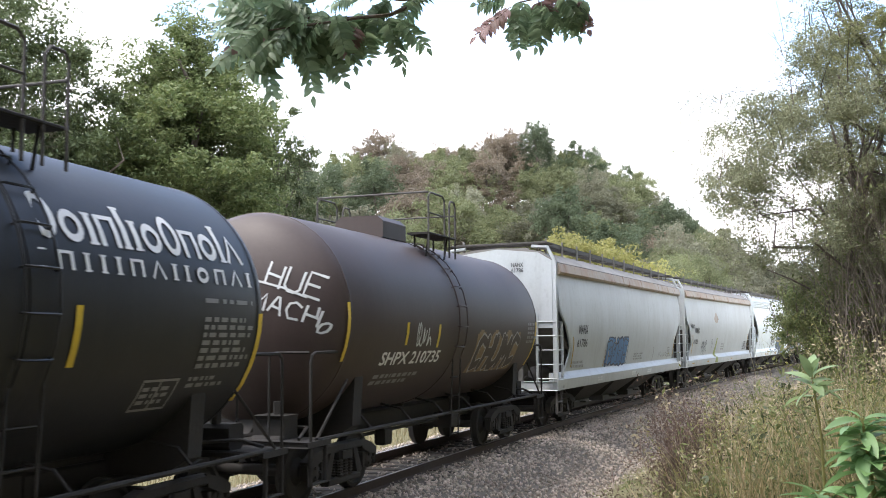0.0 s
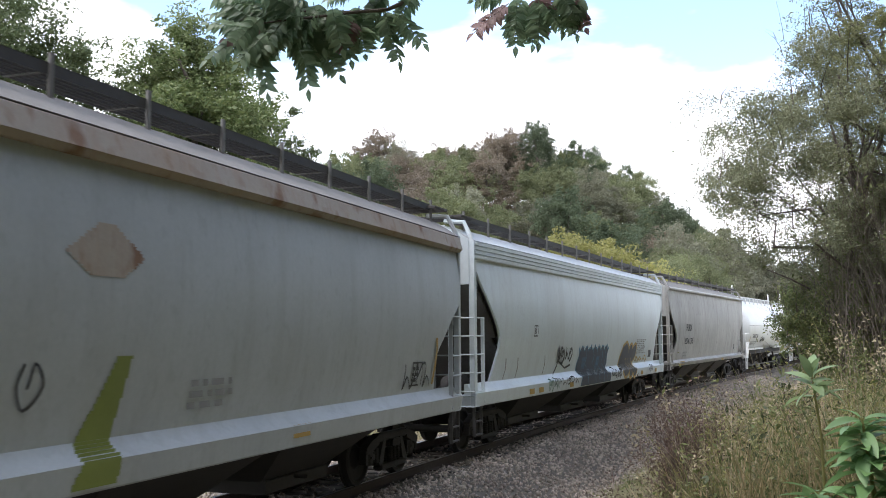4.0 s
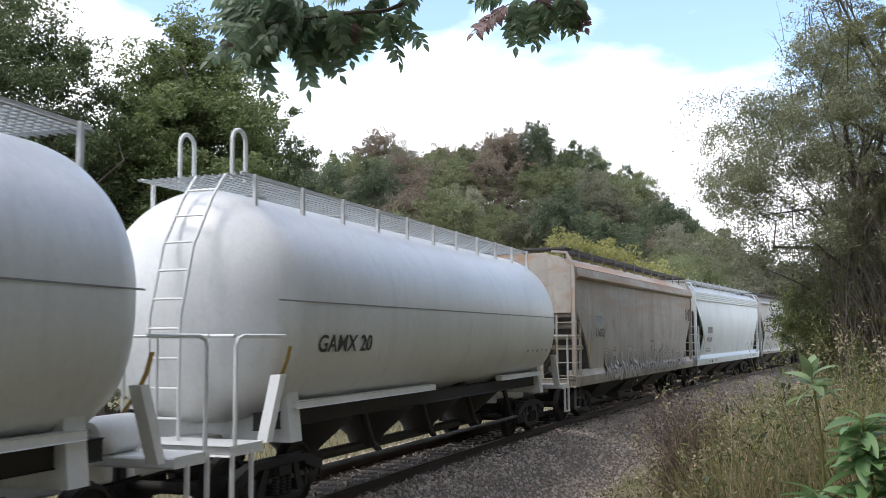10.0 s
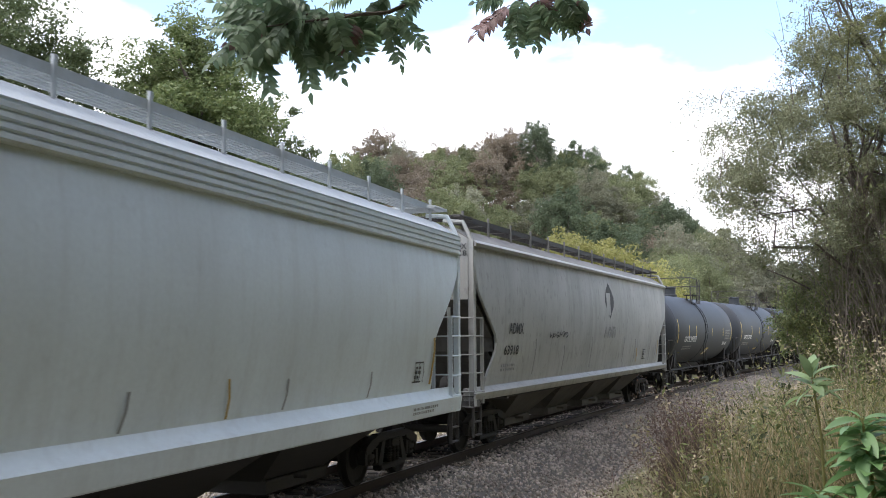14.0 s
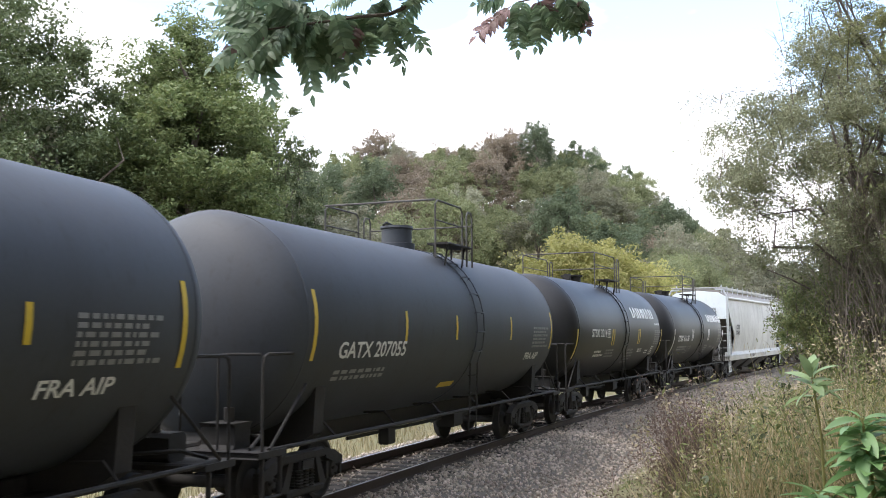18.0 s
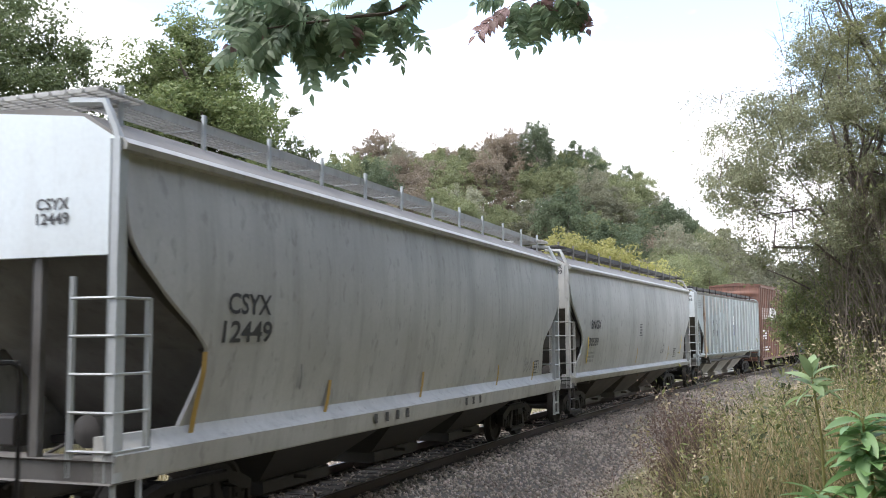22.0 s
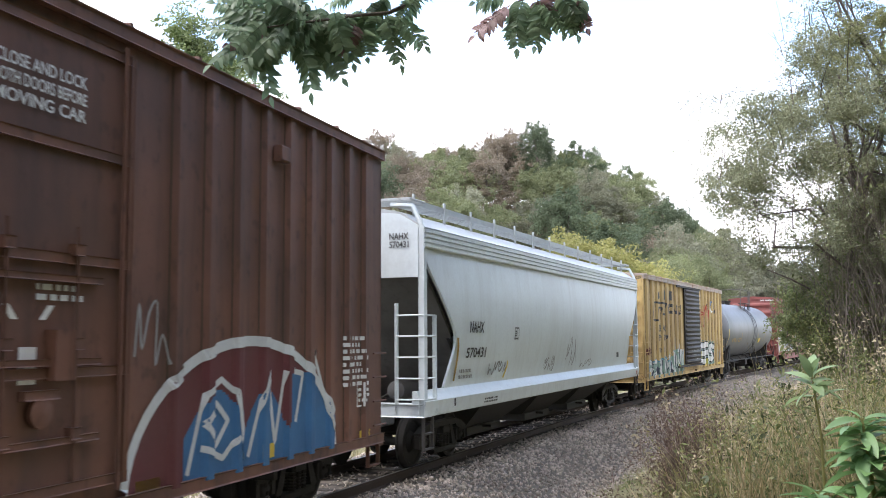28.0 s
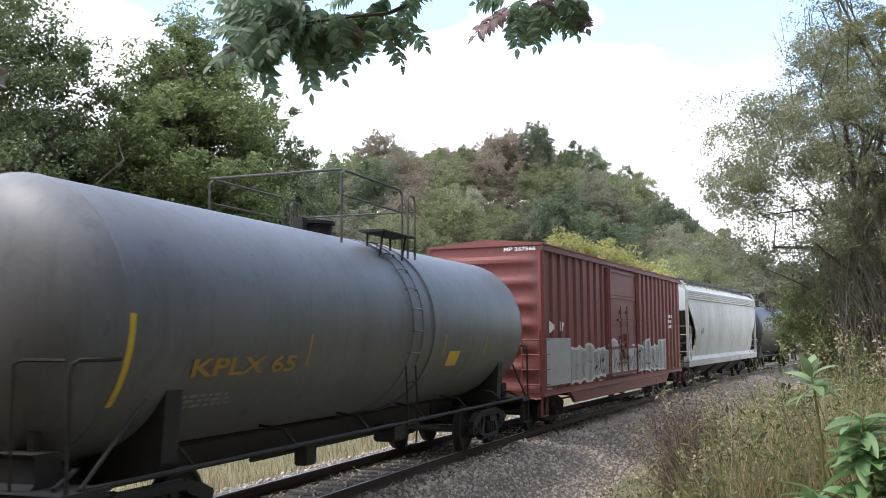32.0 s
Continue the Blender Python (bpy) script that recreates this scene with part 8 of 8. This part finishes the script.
    for name, n, mat, tall, leaves, leaf, wide, label in (("leafy_weeds", 420, "weed", 0.95, 38, 0.024, 0.30, "tall leafy green weeds on the trackside bank"),
                                                          ("goldenrod", 330, "weed_light", 1.0, 44, 0.016, 0.34, "yellow-green goldenrod going to seed on the bank"),
                                                          ("shade_weeds", 190, "weed_dark", 0.80, 36, 0.034, 0.36, "dark green broad weeds low on the bank")):
        v, f = leafy_stems(rng, n, 6.4, 26, 9, 31, 5.5, tall, leaves, leaf, wide)
        stuff(name, label, "weeds", raw_mesh(name, v, f, M[mat]))
    # seed heads and plumes
    (v, f), m = bunches(rng, 150, 3, 6.8, 20, 11, 31, 5.6, 0.009, 1.05, 0.1, 0.35)
    tip = v.reshape(m, -1, 3)[:, -1:]
    c = tip + rng.standard_normal((m, 26, 3)) * np.array([0.045, 0.045, 0.06])
    v, f = joined((v, f), leaf_cards(rng, c.reshape(-1, 3), 0.015, 0, 0.5))
    stuff("seeding_weeds", "pale seeding weeds on the bank", "weeds", raw_mesh("seeding_weeds", v, f, M["pale_straw"]))
    # low grass about the camera's stand
    r, a = 0.7 + 9 * rng.random(9000) ** 0.8, rng.uniform(0, 2 * np.pi, 9000)
    x, y = r * np.sin(a), r * np.cos(a)
    d, _ = line_side(x, y)
    keep = d > 5.2
    p = np.stack([x[keep], y[keep], ground_height(x[keep], y[keep]) - 0.02], 1)
    v, f = blades(rng, p, 0.24, 0.010, 0.6)
    stuff("low_grass", "short green grass on top of the bank", "grass", raw_mesh("low_grass", v, f, M["weed"]))
    # field beyond the track
    n = 16000
    r = 9 + 40 * rng.random(n) ** 1.4
    a = np.radians(rng.uniform(-27, 12, n))
    x, y = r * np.sin(a), r * np.cos(a)
    d, _ = line_side(x, y)
    keep = d < -3.4
    p = np.stack([x[keep], y[keep], ground_height(x[keep], y[keep])], 1)
    v, f = blades(rng, p, 0.55, 0.03, 0.5)
    stuff("field_grass", "dry yellow grass in the field beyond the track", "grass", raw_mesh("field_grass", v, f, M["field_straw"]))


def dead_bush(seed, height, n, x, y, label, wide=0.10):
    """A dead brown weed: many thin forked stems with small seed clusters."""
    rng = np.random.default_rng(seed)
    t = thing("dead_weed", label, "weed", "dead weeds on the bank", at=pose(x, y, float(ground_height([x], [y])[0]) - 0.03))
    base = np.zeros((n, 3)) + rng.normal(0, wide, (n, 3)) * np.array([1, 1, 0])
    main = blades(rng, base, height, 0.018, 0.26)
    top = main[0].reshape(n, -1, 3)
    k = 14
    f = rng.uniform(0.4, 1.0, (n, k, 1))
    start = top[:, 0:1] + (top[:, -1:] - top[:, 0:1]) * f
    side = blades(rng, start.reshape(-1, 3), height * 0.20, 0.006, 0.9)
    c = side[0].reshape(n * k, -1, 3)[:, -1]
    fluff = leaf_cards(rng, (c[:, None] + rng.standard_normal((n * k, 7, 3)) * 0.03).reshape(-1, 3), 0.011, 0, 0.6)
    for name, (v, q) in (("stalk_tuft", main), ("twig_spray", side), ("seed_fluff", fluff)):
        part(name, raw_mesh(name, v, q, M["deadweed"]), None, t)


def vine_tangle(seed, x, y, height, radius, n, label):
    """Dry vines that hang and climb, with a few leaves left on them."""
    rng = np.random.default_rng(seed)
    t = thing("vine_tangle", label, "vines", "vines on the bank", at=pose(x, y, float(ground_height([x], [y])[0]) - 0.05))
    r = radius * np.sqrt(rng.random(n))
    a = rng.uniform(0, 2 * np.pi, n)
    base = np.stack([r * np.cos(a), r * np.sin(a), rng.uniform(0, 0.35, n) * height], 1)
    stems = blades(rng, base, height * 0.6, 0.018, 0.55, 6, 0.4)
    part("stem_mass", raw_mesh("stem_mass", *stems, M["vine"]), None, t)
    p = stems[0].reshape(n, -1, 3)
    k = 16
    s = p[:, rng.integers(0, p.shape[1], k)] + rng.normal(0, 0.10, (n, k, 3))
    twigs = blades(rng, s[:, :6].reshape(-1, 3), 0.7, 0.009, 1.6)
    part("twig_mass", raw_mesh("twig_mass", *twigs, M["vine"]), None, t)
    part("foliage", raw_mesh("foliage", *leaf_cards(rng, s[:, 6:].reshape(-1, 3), 0.05, 0.2, 0.4, 0.3), M["weed"]), None, t)


def broad_leaf(length, width, fold=0.18, curl=0.25, n=5, sharp=False):
    """A pointed leaf along +x, folded on its midrib and curling down."""
    rows = []
    for i in range(n + 1):
        f = i / n
        w = width / 2 * (2.5 * (f + 0.01) ** 0.5 * (1 - f) if sharp else math.sin(math.pi * min(1, f * 0.92 + 0.06)) ** 0.8)
        x, z = length * f, -curl * length * f * f
        rows.append([(x, -w, z + fold * w), (x, 0, z), (x, w, z + fold * w)])
    g = Geo()
    vs = [p for r in rows for p in r]
    fs = [(3 * i + j, 3 * i + j + 1, 3 * i + j + 4, 3 * i + j + 3) for i in range(n) for j in range(2)]
    return g.add(vs, fs)


def leafy_plant(x, y, top, leaf, count, seed, label, mat="leaf_bright", f0=0.45, wide=0.36, up=35):
    """A tall weed: leaves in a spiral, close together at its head."""
    rng = random.Random(seed)
    z = float(ground_height([x], [y])[0])
    h = top - z
    t = thing("broadleaf_weed", label, "plant", at=pose(x, y, z))
    pts = [(0, 0, -0.05), (0.02, 0.01, h * 0.4), (0.02, -0.01, h * 0.75), (0.0, 0.0, h)]
    part("stem", Geo().tube(pts, [0.012, 0.010, 0.008, 0.004], 6), M["weed_light"], t)
    shape = broad_leaf(leaf, leaf * wide, 0.3, 0.35, 7).mesh("leaf", M[mat])
    for i in range(count):
        f = f0 + (1 - f0) * (i / (count - 1)) ** 0.6
        s = rng.uniform(0.75, 1.2) * (1.1 - 0.35 * (f - f0) / (1 - f0))
        m = pose(0.0, 0, h * f, 0, 0, i * 137.5 + rng.uniform(-25, 25)) @ pose(0.008, 0, 0, rng.uniform(-25, 25), rng.uniform(-up, 20), 0) @ Matrix.Scale(s, 4)
        part("leaf", shape, None, t, at=m)


BRANCH = None


def build_branch():
    """The leafy branch that hangs into the view, from the tree over the camera."""
    global BRANCH
    rng = random.Random(77)
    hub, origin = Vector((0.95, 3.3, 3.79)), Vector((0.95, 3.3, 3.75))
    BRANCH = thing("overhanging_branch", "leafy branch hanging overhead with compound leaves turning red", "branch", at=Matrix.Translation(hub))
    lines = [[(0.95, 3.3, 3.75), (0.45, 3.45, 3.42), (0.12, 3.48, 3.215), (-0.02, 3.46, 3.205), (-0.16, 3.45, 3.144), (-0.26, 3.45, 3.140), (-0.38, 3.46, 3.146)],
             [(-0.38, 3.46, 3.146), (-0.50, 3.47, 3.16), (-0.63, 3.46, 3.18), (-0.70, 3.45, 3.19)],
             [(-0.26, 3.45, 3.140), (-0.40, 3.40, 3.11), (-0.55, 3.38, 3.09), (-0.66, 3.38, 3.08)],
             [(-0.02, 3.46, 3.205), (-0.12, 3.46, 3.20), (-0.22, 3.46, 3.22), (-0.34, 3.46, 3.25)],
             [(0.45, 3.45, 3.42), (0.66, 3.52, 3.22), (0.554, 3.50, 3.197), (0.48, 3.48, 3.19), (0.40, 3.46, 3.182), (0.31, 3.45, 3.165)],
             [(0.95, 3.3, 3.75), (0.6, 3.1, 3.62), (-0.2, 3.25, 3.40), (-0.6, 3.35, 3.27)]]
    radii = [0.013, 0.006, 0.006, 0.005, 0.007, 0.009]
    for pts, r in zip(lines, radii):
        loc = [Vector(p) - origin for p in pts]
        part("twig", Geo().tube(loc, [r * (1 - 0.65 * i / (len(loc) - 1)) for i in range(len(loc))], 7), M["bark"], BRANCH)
    shapes = []
    for k in range(6):
        g = Geo()
        L, sag = 0.22, rng.uniform(0.02, 0.16)
        curve = [(L * f, 0, -sag * L * f * f) for f in (0, 0.25, 0.5, 0.75, 1.0)]
        g.tube(curve, [0.0022, 0.002, 0.0018, 0.0015, 0.001], 4)
        pairs = rng.choice((8, 9, 10))
        for i in range(pairs):
            f = 0.10 + 0.86 * i / pairs
            at = Vector((L * f, 0, -sag * L * f * f))
            size = 0.054 * (0.70 + 0.5 * math.sin(math.pi * (f * 0.85 + 0.1))) * rng.uniform(0.85, 1.12)
            for s in (-1, 1):
                le = broad_leaf(size, size * 0.50, 0.22, 0.25, 4, True)
                m = Matrix.Translation(at) @ pose(0, 0, 0, s * rng.uniform(-12, 22), rng.uniform(-5, 22), s * rng.uniform(48, 64))
                g.add([m @ Vector(p) for p in le.v], le.f)
        le = broad_leaf(0.05, 0.024, 0.25, 0.3, 3, True)
        g.add([Matrix.Translation(Vector(curve[-1])) @ Vector(p) for p in le.v], le.f)
        shapes.append((g.mesh("compound_leaf", M["leaf_near"]), g.mesh("compound_leaf", M["leaf_red"])))

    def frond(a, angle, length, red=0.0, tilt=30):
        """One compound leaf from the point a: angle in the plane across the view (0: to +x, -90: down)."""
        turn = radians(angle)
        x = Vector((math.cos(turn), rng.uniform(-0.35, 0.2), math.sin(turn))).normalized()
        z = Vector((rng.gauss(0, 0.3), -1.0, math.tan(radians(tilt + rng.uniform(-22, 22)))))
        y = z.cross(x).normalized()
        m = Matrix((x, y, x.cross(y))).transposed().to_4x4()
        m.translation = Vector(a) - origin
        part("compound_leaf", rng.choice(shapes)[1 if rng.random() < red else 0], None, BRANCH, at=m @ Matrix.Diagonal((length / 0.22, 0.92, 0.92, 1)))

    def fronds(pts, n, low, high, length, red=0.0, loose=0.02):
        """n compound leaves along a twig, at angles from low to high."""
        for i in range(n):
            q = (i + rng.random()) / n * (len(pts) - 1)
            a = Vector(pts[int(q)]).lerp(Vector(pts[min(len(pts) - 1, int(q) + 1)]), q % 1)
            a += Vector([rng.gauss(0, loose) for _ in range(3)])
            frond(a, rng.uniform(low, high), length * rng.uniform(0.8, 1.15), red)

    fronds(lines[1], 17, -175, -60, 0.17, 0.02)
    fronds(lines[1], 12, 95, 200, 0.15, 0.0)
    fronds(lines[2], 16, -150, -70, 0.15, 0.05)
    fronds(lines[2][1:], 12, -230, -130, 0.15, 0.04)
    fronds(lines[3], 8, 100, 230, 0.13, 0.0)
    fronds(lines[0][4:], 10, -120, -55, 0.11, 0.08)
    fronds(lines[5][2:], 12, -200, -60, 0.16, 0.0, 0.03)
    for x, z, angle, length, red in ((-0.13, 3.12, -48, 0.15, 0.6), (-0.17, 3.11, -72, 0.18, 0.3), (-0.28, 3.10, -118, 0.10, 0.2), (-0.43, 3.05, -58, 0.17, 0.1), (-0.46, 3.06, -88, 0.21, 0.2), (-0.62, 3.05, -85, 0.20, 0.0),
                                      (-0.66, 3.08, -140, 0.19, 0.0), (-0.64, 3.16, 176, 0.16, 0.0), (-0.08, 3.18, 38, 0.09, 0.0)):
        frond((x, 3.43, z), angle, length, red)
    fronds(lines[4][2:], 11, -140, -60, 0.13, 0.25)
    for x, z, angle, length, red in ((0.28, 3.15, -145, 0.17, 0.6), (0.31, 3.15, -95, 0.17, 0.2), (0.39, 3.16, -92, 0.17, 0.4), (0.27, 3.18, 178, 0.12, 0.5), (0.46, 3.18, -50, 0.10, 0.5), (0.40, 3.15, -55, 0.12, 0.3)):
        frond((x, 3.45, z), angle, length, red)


build_trees()
build_weeds()
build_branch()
dead_bush(71, 1.15, 64, 2.08, 8.7, "dead brown weed with feathery seed heads on the bank", 0.12)
dead_bush(72, 1.05, 30, 2.45, 9.3, "dead brown weed with feathery seed heads on the bank")
dead_bush(73, 0.75, 14, 0.95, 8.9, "bare dead weed stalks at the edge of the ballast", 0.18)
dead_bush(76, 0.85, 26, 0.72, 8.5, "bare dead weed stalks at the edge of the ballast", 0.22)
dead_bush(77, 0.72, 22, 0.35, 8.8, "bare dead weed stalks at the edge of the ballast", 0.25)
dead_bush(74, 0.85, 34, 1.50, 9.2, "dead brown weed with feathery seed heads on the bank", 0.16)
dead_bush(75, 0.95, 12, 3.0, 8.3, "dead brown weed with feathery seed heads on the bank")
leafy_plant(2.06, 5.64, 1.76, 0.175, 17, 81, "tall pale green broadleaf weed on the bank", "leaf_pale", 0.88, 0.36, 75)
leafy_plant(1.26, 3.06, 1.69, 0.135, 62, 82, "bright green broadleaf weed close to the camera", f0=0.74)
leafy_plant(1.12, 3.10, 1.47, 0.13, 46, 83, "bright green broadleaf weed close to the camera", f0=0.78)
leafy_plant(1.36, 2.98, 1.60, 0.135, 62, 84, "bright green broadleaf weed close to the camera", f0=0.70)
leafy_plant(1.22, 2.90, 1.42, 0.13, 52, 85, "bright green broadleaf weed close to the camera", f0=0.70)


def motions():
    times = [0.5 * i for i in range(65)]
    for car, mid, reach in CARS:
        walk(car, [(t, car_pose(mid - travelled(t), reach)) for t in times])
    steps = [i / 30 for i in range(961)]
    for k, wheels in SPIN.items():
        first = wheels[0]
        walk(first, [(t, pose(k * 0.88, 0, WHEEL_R) @ Matrix.Rotation(-travelled(t) / WHEEL_R, 4, "Y")) for t in steps])
        for w in wheels[1:]:
            keys = w.animation_data_create()
            keys.action = first.animation_data.action
            keys.action_slot = first.animation_data.action_slot
            w.rotation_mode = "QUATERNION"
    # the branch stirs in the wind
    sway = [(0.0, 0.5, -0.2), (1.5, 0.1, 0.1), (3.0, -0.1, 0.3), (6.0, -0.5, 0.4), (8.0, -0.4, 0.3), (9.5, -0.2, 0.2), (11.0, -0.3, 0.3), (13.0, 0.0, 0.0), (14.5, 0.1, 0.0), (17.0, 0.3, -0.1),
            (19.0, 0.4, -0.2), (21.0, 0.3, -0.2), (23.0, 0.1, -0.4), (25.0, 0.0, -0.3), (28.0, 0.0, -0.5), (30.0, 0.0, -0.4), (32.0, 0.1, -0.4)]
    rest = BRANCH.matrix_basis.copy()
    walk(BRANCH, [(t, rest @ pose(0, 0, 0, a, -a, b)) for t, a, b in sway])


motions()
